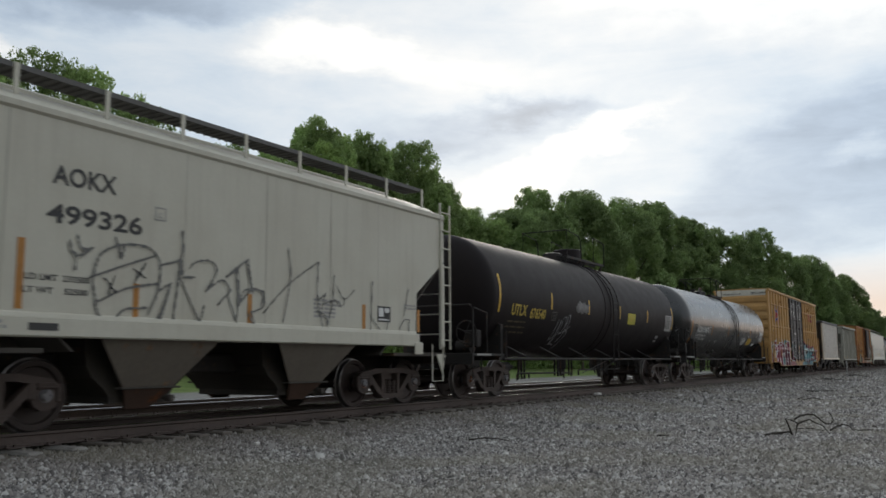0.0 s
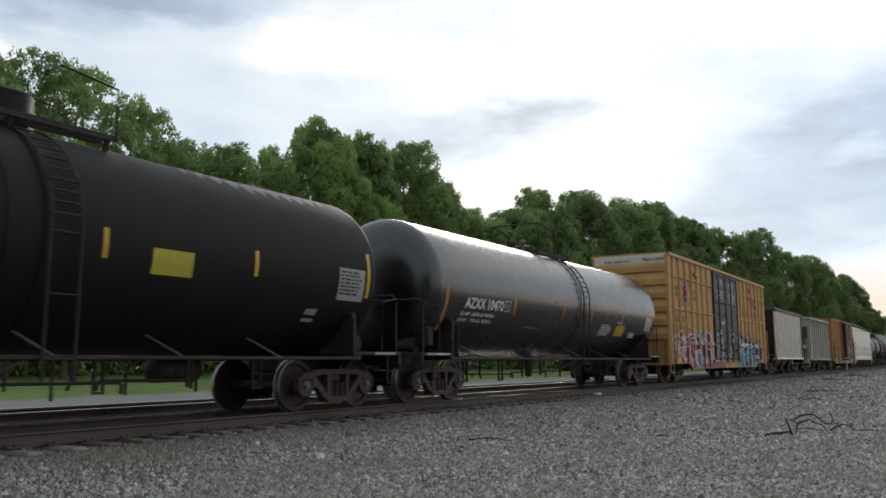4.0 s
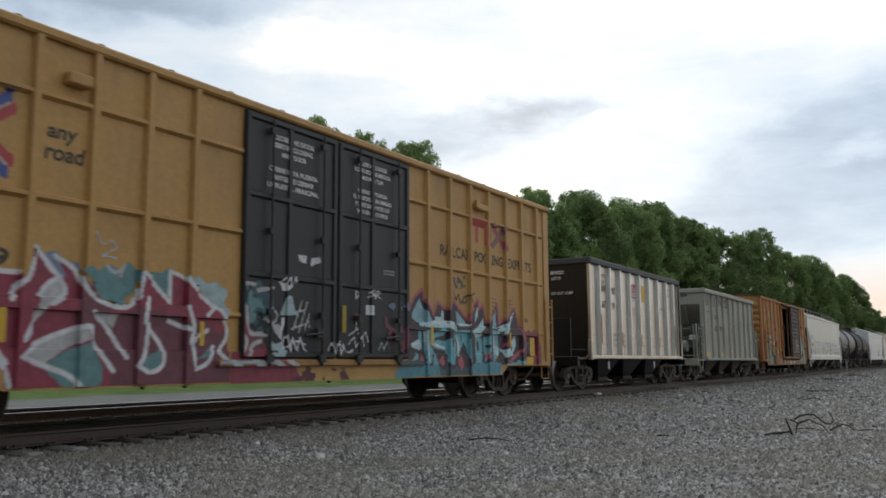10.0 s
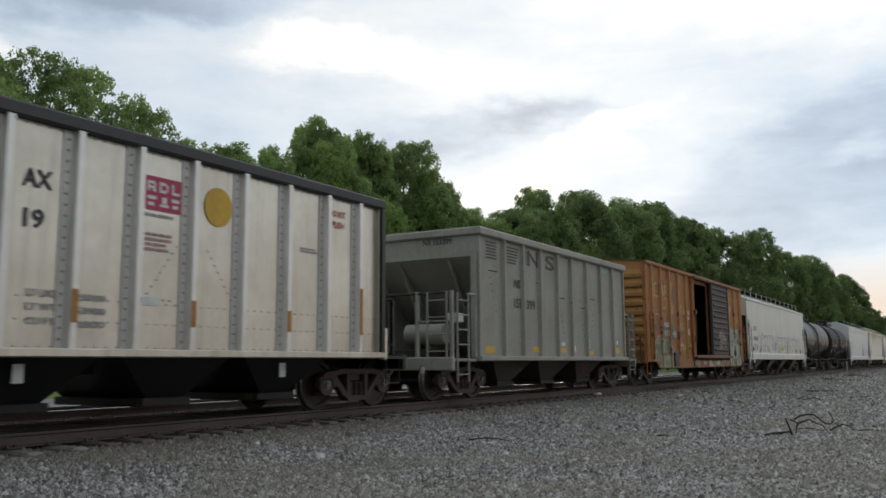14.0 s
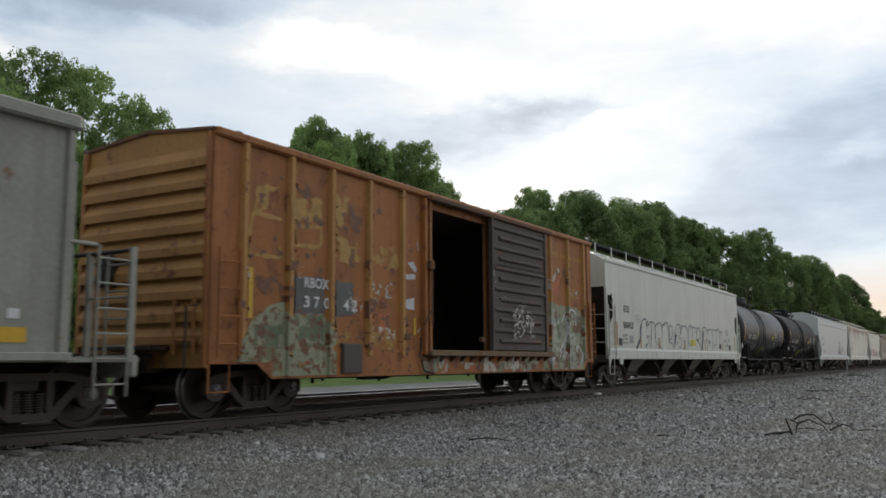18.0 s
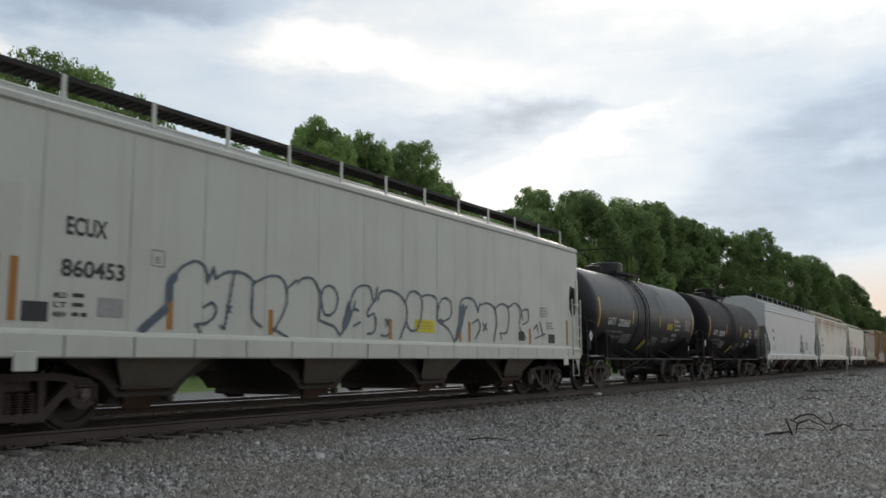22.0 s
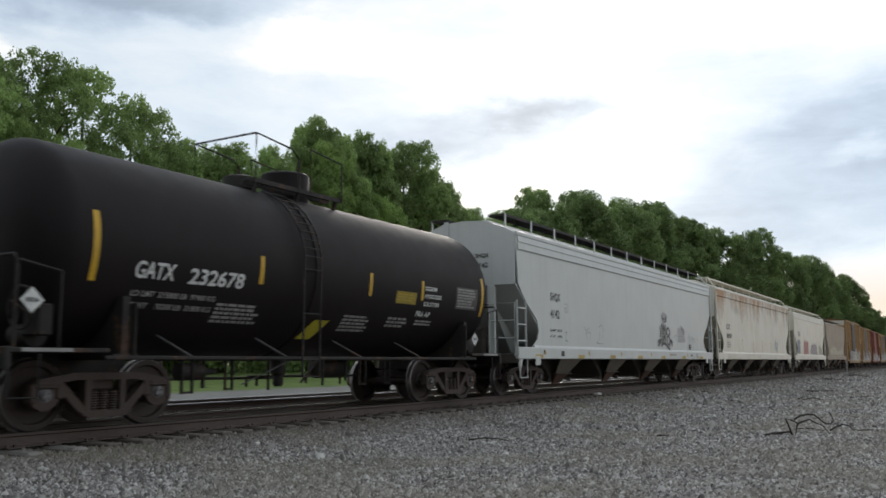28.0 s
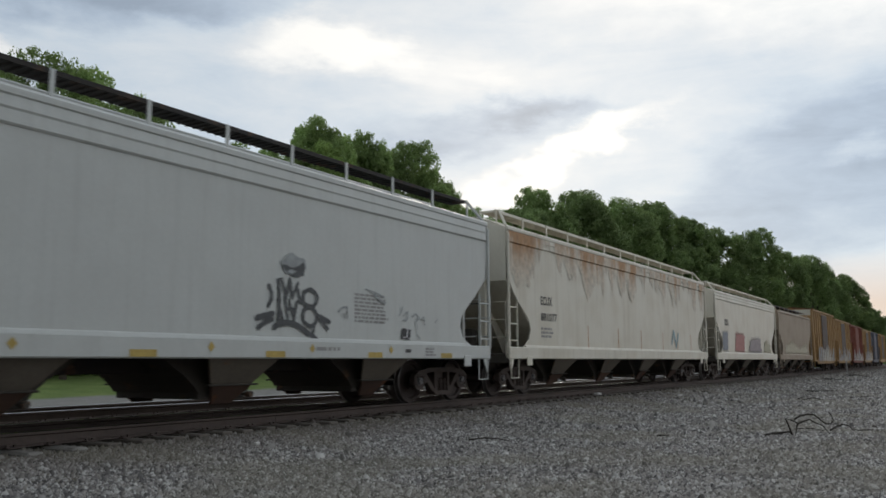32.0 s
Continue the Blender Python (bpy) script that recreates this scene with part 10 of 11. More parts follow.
text(C6, "NS 153399", 0.05, 0.85, 3.62, 3.76, None, LETTER_K, end=lambda u, v: -4.955, name="end_lettering")
for e in (-1, 1):
    for y, m in ((0.95, UNDER), (0.30, UNDER), (-0.55, GREY), (-1.45, GREY)):
        part("end_rail_post", Shape().beam((e * 6.0, y, 0.9), (e * 6.0, y, 2.42), 0.06, 0.09), m, C6)
    rail_hoop(C6, [(e * 6.0, -1.45, 2.38), (e * 6.0, 1.45, 2.38)], UNDER, 0.03)
    rail_hoop(C6, [(e * 6.0, -1.45, 1.75), (e * 6.0, -0.55, 1.75)], GREY, 0.02)
    ladder(C6, (e * 5.65, -1.53, 0.42), (e * 5.65, -1.53, 2.38), 0.5, 6, (1, 0, 0), GREY)
    ladder(C6, (e * 6.06, -1.1, 0.9), (e * 6.06, -1.1, 2.4), 0.5, 4, (0, 1, 0), GREY)
    rail_hoop(C6, [(e * 5.38, -1.5, 2.38), (e * 4.95, -1.5, 2.38)], GREY, 0.03)
    part("corner_strut", Shape().beam((e * 4.98, -1.45, 0.95), (e * 4.98, -1.45, 3.4), 0.12, 0.12), GREY, C6)
    for y in (-0.7, 0.7):
        part("slope_stiffener", Shape().prism([(e * 4.9, 3.25), (e * 2.5, 1.0), (e * 3.3, 1.0)], "xz", y - 0.03, y + 0.03), GREY, C6)
    stirrup(C6, e * 5.95, 0.6, 0.5, 0.95, 0.45, UNDER)
    part("draft_box", Shape().box(min(e * 4.2, e * 5.4), max(e * 4.2, e * 5.4), -0.5, 0.5, 0.95, 1.15, 0.02), UNDER, C6)
brake_wheel(C6, (-5.9, 0.62, 1.55), UNDER)
part("air_reservoir", Shape().lathe([(0, 0.05), (0.06, 0.24), (1.1, 0.24), (1.16, 0.05)], "y", (-5.2, -0.9, 1.5), 18), GREY, C6, "grey air tank", smooth=True)
part("valve_box", Shape().box(-5.5, -5.2, -1.3, -1.0, 1.75, 1.95, 0.02), LETTER_W, C6, "white box")

# -- rusty boxcar
track7 = mat("bent_track", (0.20, 0.13, 0.075), 0.7, 0.2, 0.5, (0.08, 0.05, 0.035), 0.5)
d7 = part("door", Shape().box(0.98, 4.02, -1.66, -1.60, 1.12, 4.22, 0.015), WORN_DOOR, C7, "grey-brown ribbed sliding door, slid open")
for k in range(12):
    z = 1.34 + k * 0.245
    a, b = (1.10, 3.90) if k % 2 else (1.38, 3.66)
    part("door_rib", Shape().prism([(-1.66, z - 0.06), (-1.715, z - 0.02), (-1.715, z + 0.02), (-1.66, z + 0.06)], "yz", a, b), WORN_DOOR, d7, "pressed door rib")
part("door_edge", Shape().box(0.96, 1.06, -1.72, -1.60, 1.10, 4.24, 0.012).box(3.95, 4.05, -1.71, -1.60, 1.10, 4.24, 0.012), WORN_DOOR, d7)
for z in (2.10, 3.15):
    part("door_joint", Shape().box(1.0, 4.0, -1.675, -1.655, z - 0.012, z + 0.012), UNDER, d7)
part("door_track", Shape().box(-1.75, 4.4, -1.72, -1.50, 0.98, 1.06, 0.02).box(-1.75, 4.4, -1.73, -1.70, 0.98, 1.10, 0.01), track7, C7, "battered lower door track")
for k in range(14):
    part("track_bracket", Shape().prism([(-1.53, 0.98), (-1.70, 0.98), (-1.53, 0.84)], "yz", -1.6 + k * 0.44, -1.54 + k * 0.44), track7, C7)
part("upper_track", Shape().box(-1.75, 4.4, -1.73, -1.50, 4.22, 4.33, 0.02), RUST_ROOF, C7, "upper door track")
for u in (-1.60, -1.78, 4.25):
    part("door_post", Shape().box(u - 0.05, u + 0.05, -1.62, -1.48, 1.0, 4.25, 0.015), RUSTY, C7)
part("door_lock", Shape().box(-1.78, -1.6, -1.72, -1.6, 2.75, 2.95, 0.02).tube([(-1.66, -1.68, 1.6), (-1.66, -1.68, 2.9)], 0.02, 6).tube([(-1.66, -1.66, 1.9), (-1.95, -1.68, 1.62)], 0.025, 6), RUST_ROOF, C7, "rusty door lock bar")
part("hanging_hose", Shape().tube([(-1.95, -1.58, 1.35), (-2.02, -1.60, 0.95), (-1.85, -1.60, 0.68), (-1.5, -1.60, 0.62)], 0.02, 6), UNDER, C7)
tag_on(C7, rust_tag_west, (-7.3, -1.85, 0.62, 4.3), 0.02, S7, "faded yellow block lettering and sage-green repainted patches", FOOT7)
tag_on(C7, rust_door_tag, (1.0, 4.0, 1.1, 3.0), 0.018, lambda u, v: u * 0.0 - 1.718, "thin cream spray tag on the door")
tag_on(C7, rust_tag_east, (4.05, 7.6, 0.62, 4.3), 0.022, S7, "pale green and white spray graffiti", FOOT7)
for a, b, line in ((-5.52, -4.86, "RBOX"),):
    text(C7, line, a, b, 2.12, 2.30, flat(1.515), LETTER_W)
for a, b, line in ((-5.53, -5.38, "3"), (-5.26, -5.12, "7"), (-5.0, -4.84, "0"), (-4.44, -4.28, "4"), (-4.2, -4.03, "2")):
    text(C7, line, a, b, 1.78, 1.98, flat(1.515), LETTER_W)
plates(C7, [(-6.85, -6.75, 1.55, 2.35), (-3.72, -3.64, 1.45, 1.85), (-2.12, -2.04, 1.4, 1.75)], flat(1.51), YELLOW, "reflector_stripe", "amber reflective stripe")
part("side_box", Shape().box(-4.52, -3.98, -1.61, -1.50, 0.66, 1.19, 0.015), WORN_DOOR, C7, "dark patch plate")
for u in (-2.45, 3.2, 0.7):
    part("sill_block", Shape().box(u - 0.1, u + 0.1, -1.60, -1.52, 1.3, 1.42, 0.015), RUST_ROOF, C7)
plates(C7, [(-1.2, -0.8, 0.72, 0.86), (-0.1, 0.3, 0.70, 0.84), (1.6, 2.4, 0.68, 0.86), (3.0, 3.7, 0.70, 0.90)], flat(1.537), mat("cream_patch", (0.50, 0.44, 0.32), 0.7, 0.0, 0.5, (0.2, 0.12, 0.06), 0.3), "paint_patch", "flaking cream paint patch")
def sill_flakes(add):
    whole = [(-2.0, 0.62), (6.6, 0.62), (6.6, 1.08), (-2.0, 1.08)]
    for rgb, grain, cover, seed in ((CREAM_SPRAY, 0.5, 0.28, 1), (SAGE, 0.4, 0.18, 2), (ORANGE_SPRAY, 0.3, 0.10, 3), (DEEP_RUST, 0.25, 0.25, 4), (SOFT_BLACK, 0.12, 0.05, 5)):
        add(blot(whole, rgb, grain, cover, seed))


tag_on(C7, sill_flakes, (-2.0, 6.6, 0.62, 1.08), 0.02, flat(1.537), "flaking cream, orange and green paint along the sill")
text(C7, "any", 6.01, 6.41, 2.80, 2.93, flat(1.51), mat("faded_yellow_print", FADED_YELLOW, 0.65), slant=0.15)
text(C7, "road", 5.95, 6.50, 2.63, 2.77, flat(1.51), mat("faded_yellow_print", FADED_YELLOW, 0.65), slant=0.15)
text(C7, "nationwide", 4.12, 5.25, 3.72, 3.92, flat(1.51), mat("faded_yellow_print", FADED_YELLOW, 0.65))
text(C7, "boxcar pool", 5.4, 6.9, 3.68, 3.88, flat(1.51), MATS["faded_yellow_print"])

# -- pale grey hopper
text(C8, "ECUX", -7.55, -6.95, 2.46, 2.70, s, LETTER_K)
text(C8, "860453", -7.60, -6.65, 1.93, 2.16, s, LETTER_K)
boxed(C8, -6.22, -5.98, 2.18, 2.42, "E", s, LETTER_G)
for k, (a, b) in enumerate((("MLD LMT", ""), ("LT WT", ""), ("NEW", ""))):
    text(C8, a.split()[0] if k else "MLD", -7.68, -7.5, 1.66 - 0.12 * k, 1.73 - 0.12 * k, s, LETTER_K)
    small_print(C8, -7.42, 1.73 - 0.12 * k, 0.22, 1, 0.08, s, LETTER_K, 60 + k)
for u, z0, z1 in ((-8.46, 1.36, 2.15), (-8.22, 1.36, 2.12), (-5.86, 1.32, 1.72), (-3.80, 1.30, 1.70), (-0.42, 1.30, 1.68), (2.30, 1.30, 1.70), (2.72, 1.30, 1.75), (5.88, 1.30, 1.69), (8.3, 1.3, 2.0)):
    plates(C8, [(u - 0.055, u + 0.055, z0, z1)], s, ORANGE, "reflector_stripe", "amber reflective stripe")
plates(C8, [(-8.1, -7.75, 1.36, 1.60)], s, LETTER_K, "data_plate", "dark printed panel")
plates(C8, [(-7.05, -6.65, 1.45, 1.70)], s, LETTER_G, "data_plate", "grey printed panel")
plates(C8, [(5.22, 5.57, 1.38, 1.60), (7.02, 7.44, 1.34, 1.58)], s, LETTER_K, "data_plate", "dark data plate")
plates(C8, [(0.45, 1.22, 1.46, 1.72)], s, mat("bright_yellow_plate", (0.66, 0.58, 0.02), 0.5), "warning_plate", "bright yellow plate")
small_print(C8, 0.52, 1.68, 0.62, 3, 0.06, s, LETTER_Y, 64)
small_print(C8, 6.5, 2.28, 0.5, 4, 0.07, s, LETTER_G, 65)
small_print(C8, 6.9, 1.9, 0.5, 3, 0.07, s, LETTER_G, 66)
tag_on(C8, outline_tag, (-6.6, -3.17, 1.2, 2.6), 0.018, flat(1.51), "slate-blue outlined bubble letters sprayed along the side")
tag_on(C8, outline_tag_east, (-3.17, 7.6, 1.2, 2.7), 0.016, flat(1.51), "slate-blue outlined bubble letters")
seams(C8, [-7.9 + 1.32 * k for k in range(13)], 1.24, 3.95, s, mat("seam_grey", (0.43, 0.44, 0.385), 0.6))
plates(C8, [(-8.6 + 1.05 * k, -8.585 + 1.05 * k, 0.94, 1.20) for k in range(17)], flat(1.562), RIM_DARK, "sill_joint")
for z, line, w in ((3.62, "ECUX", 0.36), (3.40, "860453", 0.55)):
    text(C8, line, 0.25, 0.25 + w, z, z + 0.13, None, LETTER_K, end=lambda u, v: -9.155, name="end_lettering")

# -- the two shorter tanks
for car, surf, num in ((C9, S9, "GATX 232663"), (C10, S10, "GATX 232678")):
    text(car, num[:4], -4.53, -3.84, 2.01, 2.25, surf, LETTER_W, slant=0.12)
    text(car, num[5:], -3.57, -2.46, 1.99, 2.23, surf, LETTER_W, slant=0.12)
    text(car, "LD LMT  215800 LB  97900 KG", -4.5, -2.95, 1.77, 1.85, surf, LETTER_G)
    text(car, "LT WT    70200 LB  31800 KG", -4.52, -2.97, 1.61, 1.69, surf, LETTER_G)
    small_print(car, -2.88, 1.76, 1.05, 5, 0.062, surf, LETTER_G, 71)
    small_print(car, 0.3, 1.72, 0.9, 5, 0.062, surf, LETTER_G, 72)
    small_print(car, 1.7, 1.74, 0.8, 3, 0.07, surf, LETTER_G, 73)
    plates(car, [(1.77, 2.5, 2.02, 2.26)], surf, mat("olive_plate", (0.30, 0.23, 0.02), 0.55), "warning_plate", "dull yellow warning plate")
    small_print(car, 1.82, 2.22, 0.6, 3, 0.055, surf, LETTER_Y, 74)
    for k, line in enumerate(("SODIUM", "HYDROXIDE", "SOLUTION")):
        text(car, line, 2.80, 2.80 + 0.075 * len(line), 2.33 - 0.16 * k, 2.42 - 0.16 * k, surf, LETTER_W)
    text(car, "FRA AP", 2.62, 3.15, 1.79, 1.90, surf, LETTER_W)
    small_print(car, 2.7, 1.72, 0.7, 2, 0.06, surf, LETTER_G, 75)
    plates(car, [(4.1, 5.05, 2.02, 2.5)], surf, mat("dim_panel", (0.075, 0.072, 0.068), 0.6), "data_plate", "dim grey printed panel")
    small_print(car, 4.15, 2.47, 0.85, 7, 0.062, surf, LETTER_G, 76)
    lay("slanted_plate", [(-0.66, 1.27), (-0.27, 1.27), (-0.07, 1.60), (-0.48, 1.60)], [(0, 1, 2, 3)], surf, mat("lemon_plate", (0.46, 0.40, 0.035), 0.55), car, "slanted yellow plate", 0.03)
    diamond(car, 5.35, 1.38, 0.32, flat(1.22))
    diamond(car, -6.0, 1.62, 0.32, flat(1.42))
    end_print(car, -1, -0.75, 3.15, ((num, 0.8), ("DOT 111A100W1", 0.5), ("25.4 PSI", 0.4)), 0.11, LETTER_G, 2.45, 1.5, 5.42, 0.56)


def streaks(add):
    rnd = random.Random(4)
    for k in range(26):
        u = rnd.uniform(-1.9, 1.8)
        add(stroke([(u, 3.9), (u + rnd.uniform(-0.05, 0.05), rnd.uniform(2.4, 3.5))], rnd.uniform(0.03, 0.12), rnd.choice(((0.05, 0.052, 0.055), (0.075, 0.078, 0.082), (0.035, 0.035, 0.037)))))


tag_on(C9, streaks, (-2.1, 2.0, 2.3, 3.92), 0.025, lambda u, v: S9(u, v) - 0.002, "pale chemical streaks below the fittings")

# -- blue-grey hopper
text(C11, "SHQX", -7.57, -6.90, 2.46, 2.72, s, LETTER_K)
text(C11, "4142", -7.58, -6.98, 2.02, 2.26, s, LETTER_K)
boxed(C11, -6.63, -6.38, 2.22, 2.46, "C", s, LETTER_G)
text(C11, "LD LMT  220100", -7.62, -6.82, 1.66, 1.73, s, LETTER_K)
text(C11, "LT WT     65900", -7.62, -6.82, 1.50, 1.57, s, LETTER_K)
plates(C11, [(u, u + 0.46, 0.94, 1.04) for u in (-8.7, -5.82, -3.22, -0.55, 2.06, 4.8, 7.4)], flat(1.562), mat("ochre_plate", (0.50, 0.36, 0.10), 0.6), "reflector_plate", "faded amber plate on the sill")
plates(C11, [(-7.05, -6.82, 1.0, 1.14)], flat(1.562), LETTER_K, "sill_plate", "small framed plate")
plates(C11, [(-8.18, -8.10, 1.05, 1.16)], flat(1.562), LETTER_K, "sill_hole")
small_print(C11, 4.45, 2.12, 1.1, 8, 0.07, s, LETTER_G, 81)
for u in (-8.1, -5.0, -2.2, 0.9, 3.2, 5.55):
    lay("sill_diamond", [(u - 0.07, 1.09), (u, 1.01), (u + 0.07, 1.09), (u, 1.17)], [(0, 1, 2, 3)], flat(1.562), MATS["ochre_plate"], C11, "small amber diamond")
small_print(C11, 3.3, 1.12, 0.7, 1, 0.10, flat(1.562), LETTER_G, 84)
small_print(C11, 6.8, 1.14, 0.4, 3, 0.06, flat(1.562), LETTER_G, 85)
plates(C11, [(6.05, 6.25, 1.04, 1.11)], flat(1.562), LETTER_K, "sill_plate", "small dark plate")
tag_on(C11, figure_tag, (1.6, 7.9, 1.2, 2.9), 0.016, flat(1.512), "soft black spray figure with a round head")
tag_on(C11, figure_tag_west, (-7.2, -3.2, 1.2, 2.2), 0.02, flat(1.512), "faint grey spray sketches")
for z, line, w in ((3.50, "SHQX", 0.40), (3.26, "4142", 0.36)):
    text(C11, line, 0.35, 0.35 + w, z, z + 0.13, None, LETTER_K, end=lambda u, v: -9.655, name="end_lettering")

# -- cream hopper with rust runs, then the two behind it
text(C12, "ECUX", -7.50, -6.75, 2.34, 2.58, s, LETTER_K)
text(C12, "881077", -7.50, -6.45, 1.92, 2.14, s, LETTER_K)


def rust_runs(add):
    pale, deep = np.array((0.70, 0.65, 0.545)), np.array((0.43, 0.215, 0.075))

    def layer(X, Z):
        down = 4.10 - Z
        run = ragged((X - 0.12 * down) / 0.55, Z / 3.0, 31) - 0.34 + 0.30 * np.exp(-((X + 8.9) / 0.7) ** 2)
        fade = np.clip(run * 3.4, 0, 1.15) * np.exp(-(down / (0.28 + 1.1 * np.clip(run, 0, 0.5))) ** 1.6)
        k = np.clip(fade * (0.75 + 0.5 * ragged(X / 0.10, Z / 0.16, 9)), 0, 1)
        mask = k > 0.05 + 0.07 * ragged(X / 0.06, Z / 0.06, 12)
        return mask, pale + (deep - pale) * k[mask][:, None]
    add(layer)


tag_on(C12, rust_runs, (-9.4, 9.4, 2.5, 4.10), 0.03, lambda u, v: np.where(v > 3.80, -1.541, -1.504), "brown rust runs below the eaves")
small_print(C12, -7.5, 1.75, 0.9, 3, 0.1, s, LETTER_G, 91)
for u in (-4.2, -1.6, 0.7, 3.2, 5.1, 7.0):
    plates(C12, [(u, u + 0.05, 1.25, 1.9)], s, ORANGE, "reflector_stripe", "amber reflective stripe")


def blue_tag(add):
    add(stroke([(4.3, 1.5), (4.6, 2.0), (4.9, 1.4), (5.2, 1.9)], 0.12, (0.25, 0.42, 0.5)))


tag_on(C12, blue_tag, (4.0, 5.6, 1.25, 2.2), 0.03, flat(1.512), "small pale blue spray tag")
text(C13, "CRDX", -5.4, -4.6, 2.5, 2.8, s, LETTER_K)


def patches(add):
    add(fill([(-6.0, 1.3), (-4.9, 1.3), (-4.8, 2.3), (-5.9, 2.2)], (0.22, 0.25, 0.3), 0.06, 1))
    add(fill([(-3.6, 1.25), (-1.4, 1.25), (-1.2, 2.2), (-3.2, 2.25)], (0.42, 0.15, 0.14), 0.08, 2))
    add(fill([(-0.6, 1.25), (3.0, 1.25), (2.6, 2.1), (0.2, 2.0)], (0.30, 0.26, 0.28), 0.1, 3))
    add(fill([(3.4, 1.25), (5.6, 1.25), (5.2, 1.9), (3.8, 2.0)], (0.42, 0.40, 0.28), 0.1, 4))


tag_on(C13, patches, (-6.4, 6.0, 1.2, 2.5), 0.04, flat(1.512), "smudged red, grey and olive graffiti patches")
tag_on(C14, lambda add: add(fill([(-4.5, 1.25), (4.5, 1.25), (4.0, 2.0), (1.0, 1.7), (-2.0, 2.1), (-4.2, 1.8)], (0.46, 0.42, 0.30), 0.12, 5)), (-5.0, 5.0, 1.2, 2.3), 0.04, flat(1.512), "pale graffiti smears along the lower side")
for n, (car, surf) in enumerate((C15, C16, C17, C18)):
    rnd = random.Random(n)
    pale = (0.42, 0.40, 0.36) if n != 2 else (0.46, 0.42, 0.40)
    tag_on(car, lambda add: [add(fill([(u, 0.75), (u + 0.9, 0.75), (u + rnd.uniform(0.5, 1.0), rnd.uniform(1.4, 2.3)), (u + 0.1, rnd.uniform(1.3, 2.0))], rnd.choice((pale, (0.25, 0.26, 0.27), (0.5, 0.48, 0.42))), 0.08, k)) for k, u in enumerate(np.arange(-4.6, 4.2, 1.0).tolist())],
           (-4.7, 4.6, 0.8, 2.4), 0.05, flat(1.62), "pale spray patches along the lower side")


# ---------------------------------------------------------------- bits on the ground
TWIG = mat("dead_twig", (0.035, 0.028, 0.022), 0.9, 0.0, 0.4, (0.06, 0.05, 0.04), bump=0.4)


def branch(pts, r, label, name="fallen_branch"):
    z = ground_z(pts[0][1]) + 0.02
    thing(name, label, "branch", "fallen branches", shape=Shape().tube([(x, y, z + dz) for x, y, dz in pts], [r * (1 - 0.6 * i / (len(pts) - 1)) for i in range(len(pts))], 7), mats=TWIG, smooth=True)


branch(((16.57, 3.22, 0.0), (16.65, 3.09, 0.03), (16.81, 2.82, 0.06), (16.84, 2.78, 0.0), (16.79, 2.82, 0.144), (16.74, 2.87, 0.301), (16.81, 2.77, 0.266), (16.87, 2.68, 0.21), (16.86, 2.71, 0.13), (16.87, 2.73, 0.0)), 0.022, 'crooked dark dead branch lying on the gravel')
branch(((16.86, 2.71, 0.15), (16.87, 2.67, 0.215), (16.92, 2.58, 0.248), (16.96, 2.5, 0.281), (17.03, 2.41, 0.221), (17.1, 2.31, 0.174), (17.2, 2.2, 0.02)), 0.018, 'curved dark twig arching over the gravel')
branch(((16.85, 2.74, 0.28), (16.87, 2.64, 0.345), (16.93, 2.54, 0.37), (16.99, 2.43, 0.369), (17.06, 2.34, 0.288), (17.12, 2.26, 0.203), (17.18, 2.17, 0.198), (17.19, 2.13, 0.257), (17.16, 2.15, 0.35), (17.13, 2.2, 0.423)), 0.018, 'hooked dark twig arching over the gravel')
branch(((18.19, 2.92, 0.02), (18.3, 2.7, 0.03), (18.05, 2.41, 0.01)), 0.011, 'thin dead twig on the gravel')
branch(((18.23, 2.32, 0.01), (18.65, 2.25, 0.06), (18.71, 2.15, 0.09), (18.63, 2.04, 0.08), (18.23, 1.92, 0.02), (18.48, 1.68, 0.02), (18.5, 1.52, 0.01)), 0.018, 'long thin dead twig on the gravel')
branch(((18.7, 1.62, 0.08), (18.86, 1.58, 0.06), (18.27, 1.48, 0.01)), 0.016, 'short dead twig on the gravel')
branch(((15.5, 4.86, 0.01), (15.42, 4.69, 0.03), (15.82, 4.69, 0.01)), 0.015, 'short dry stick on the gravel')
branch(((33.3, 8.66, 0.02), (33.15, 8.43, 0.05), (32.37, 8.04, 0.01)), 0.02, 'short dry stick on the gravel')
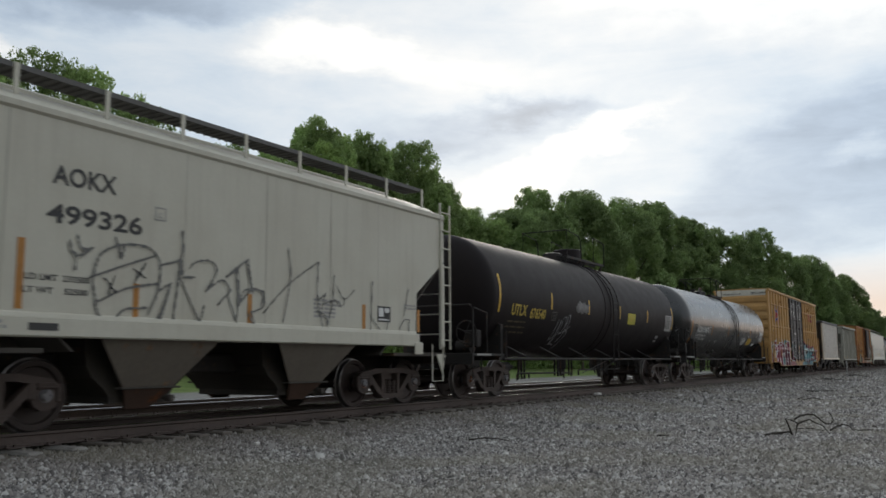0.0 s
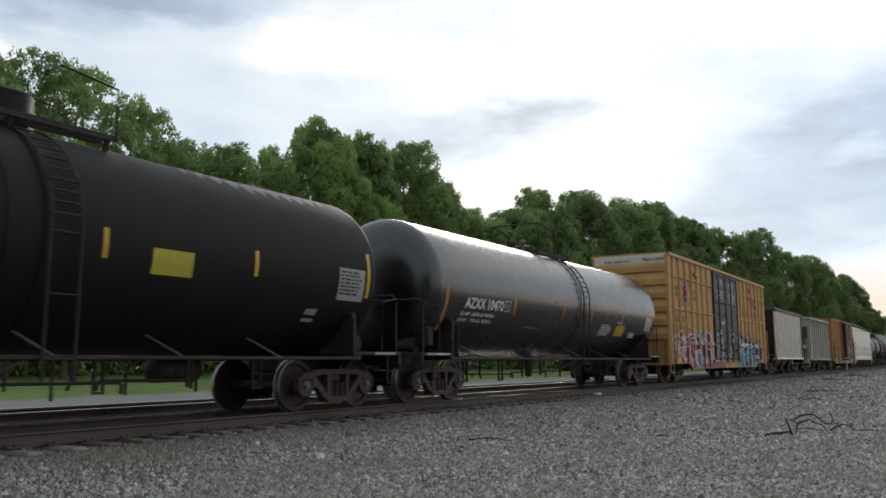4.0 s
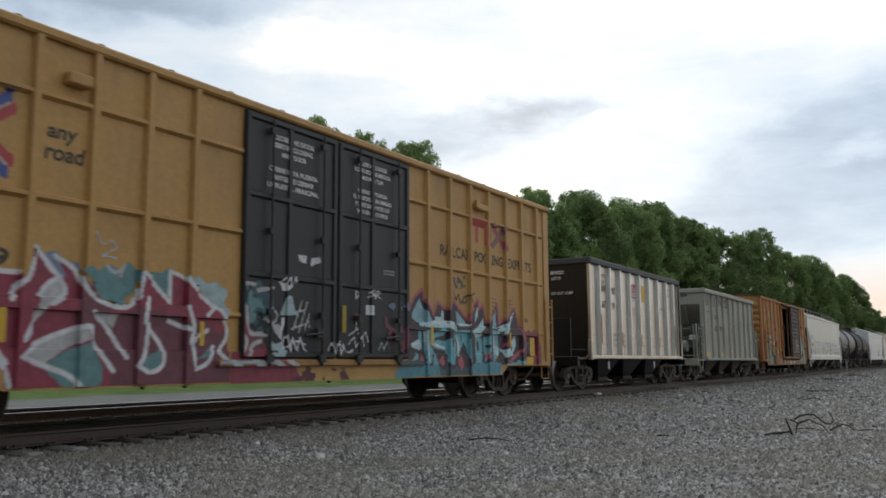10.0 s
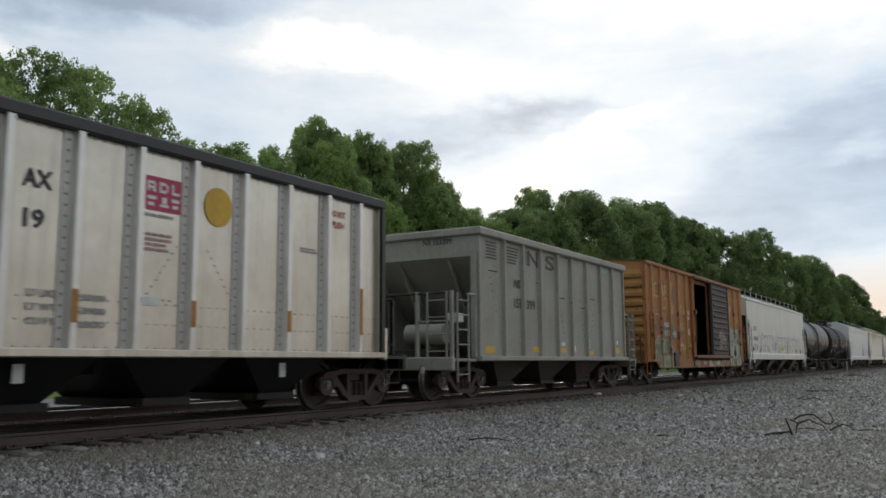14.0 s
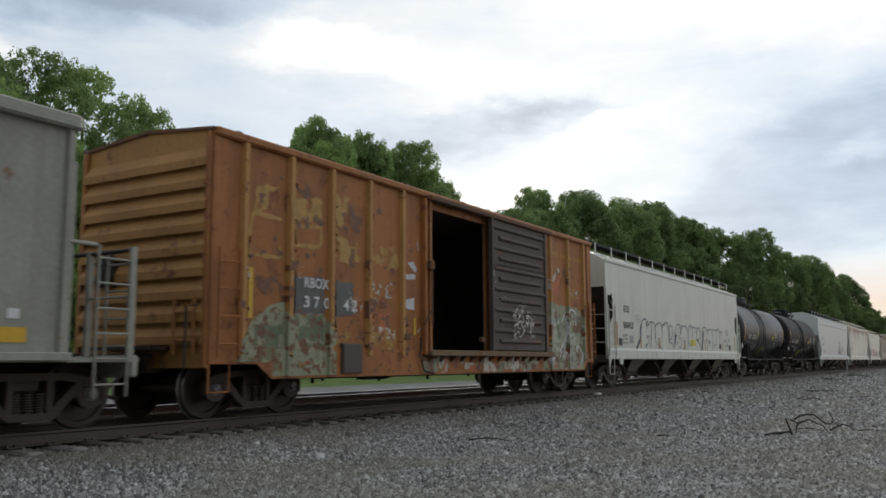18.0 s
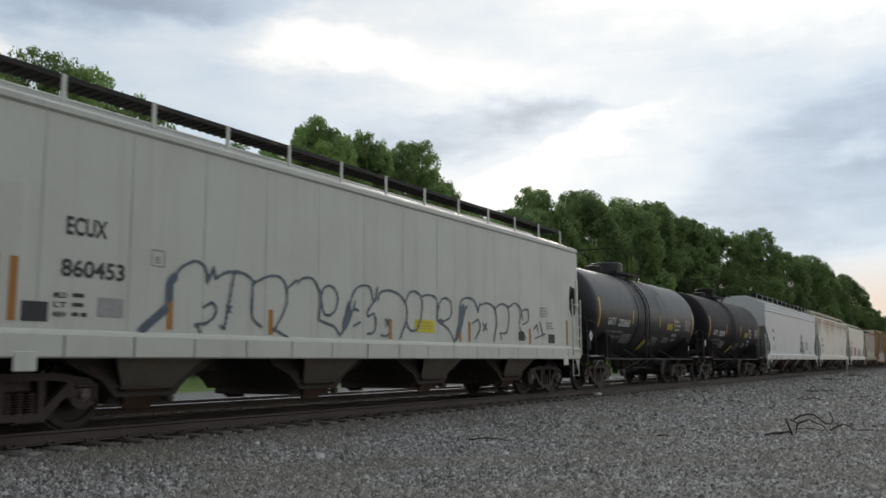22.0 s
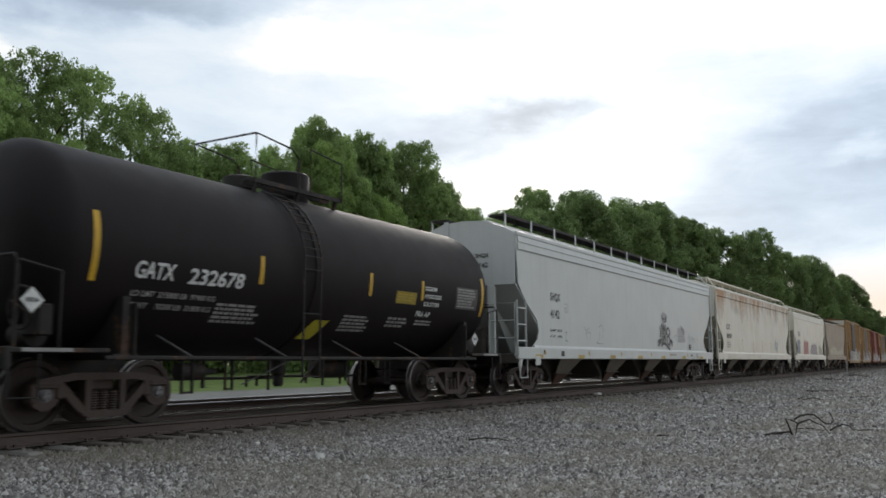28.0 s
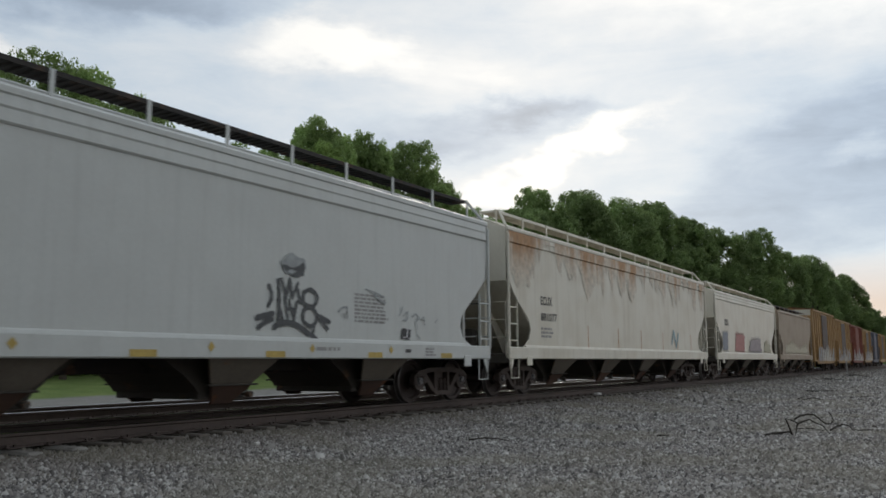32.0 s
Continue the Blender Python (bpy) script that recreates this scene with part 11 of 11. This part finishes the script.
branch(((40.79, 6.14, 0.02), (39.79, 5.4, 0.06), (41.89, 4.96, 0.02)), 0.035, 'long dark dead branch far across the gravel')
branch(((32.49, 5.11, 0.02), (33.57, 5.12, 0.04), (36.84, 5.56, 0.1)), 0.022, 'dark dead twig beside the longer branch')
branch(((31.6, 4.78, 0.02), (32.49, 4.61, 0.07), (31.84, 4.21, 0.02)), 0.022, 'dark dead branch lying across the gravel')
branch(((61.8, 8.2, 0.02), (57.99, 7.04, 0.1), (58.78, 6.53, 0.02)), 0.04, 'dark dead branch far across the gravel')
branch(((77.19, 8.29, 0.02), (72.21, 7.11, 0.12), (69.62, 6.09, 0.02)), 0.05, 'dark dead branch far across the gravel')
branch(((34.18, 3.64, 0.02), (34.32, 3.31, 0.05), (35.57, 3.04, 0.02)), 0.02, 'thin dry stick on the gravel')
branch(((12.76, 7.2, 0.02), (13.0, 7.05, 0.04), (13.05, 6.8, 0.03), (12.85, 6.45, 0.02)), 0.015, "thin dry stick on the gravel")
PAPER = mat("pale_litter", (0.6, 0.58, 0.55), 0.8)
for x, y, sz in ((11.39, 5.82, 0.035), (26.0, 10.0, 0.10), (9.4, 8.8, 0.03), (18.5, 7.0, 0.03)):
    z = ground_z(y) + 0.02
    thing("pale_stone", "pale white stone lying among the grey gravel", "stone", "pale stones", shape=Shape().box(x - sz * 1.6, x + sz * 1.6, y - sz, y + sz, z - 0.02, z + sz * 1.1, sz * 0.5), mats=PAPER)
post = thing("marker_post", "slim white marker post beside the track", "post", shape=Shape().box(83.9, 84.02, TRACK - 2.06, TRACK - 1.94, -0.3, 0.80, 0.01), mats=LETTER_G)

set_type()

build_gravel()


# ---------------------------------------------------------------- movement
def motions():
    """The train rolls past to the west; its wheels turn."""
    times = [i * 1.0 for i in range(33)]
    for car, x in CARS:
        walk(car, [(t, pose(x - travelled(t), TRACK, 0)) for t in times])
    fine = [(i * 0.1, travelled(i * 0.1)) for i in range(321)]
    for w, dx in WHEELSETS:
        walk(w, [(t, pose(dx, 0, R_WHEEL, 0, -math.degrees(s / R_WHEEL), 0)) for t, s in fine])


motions()
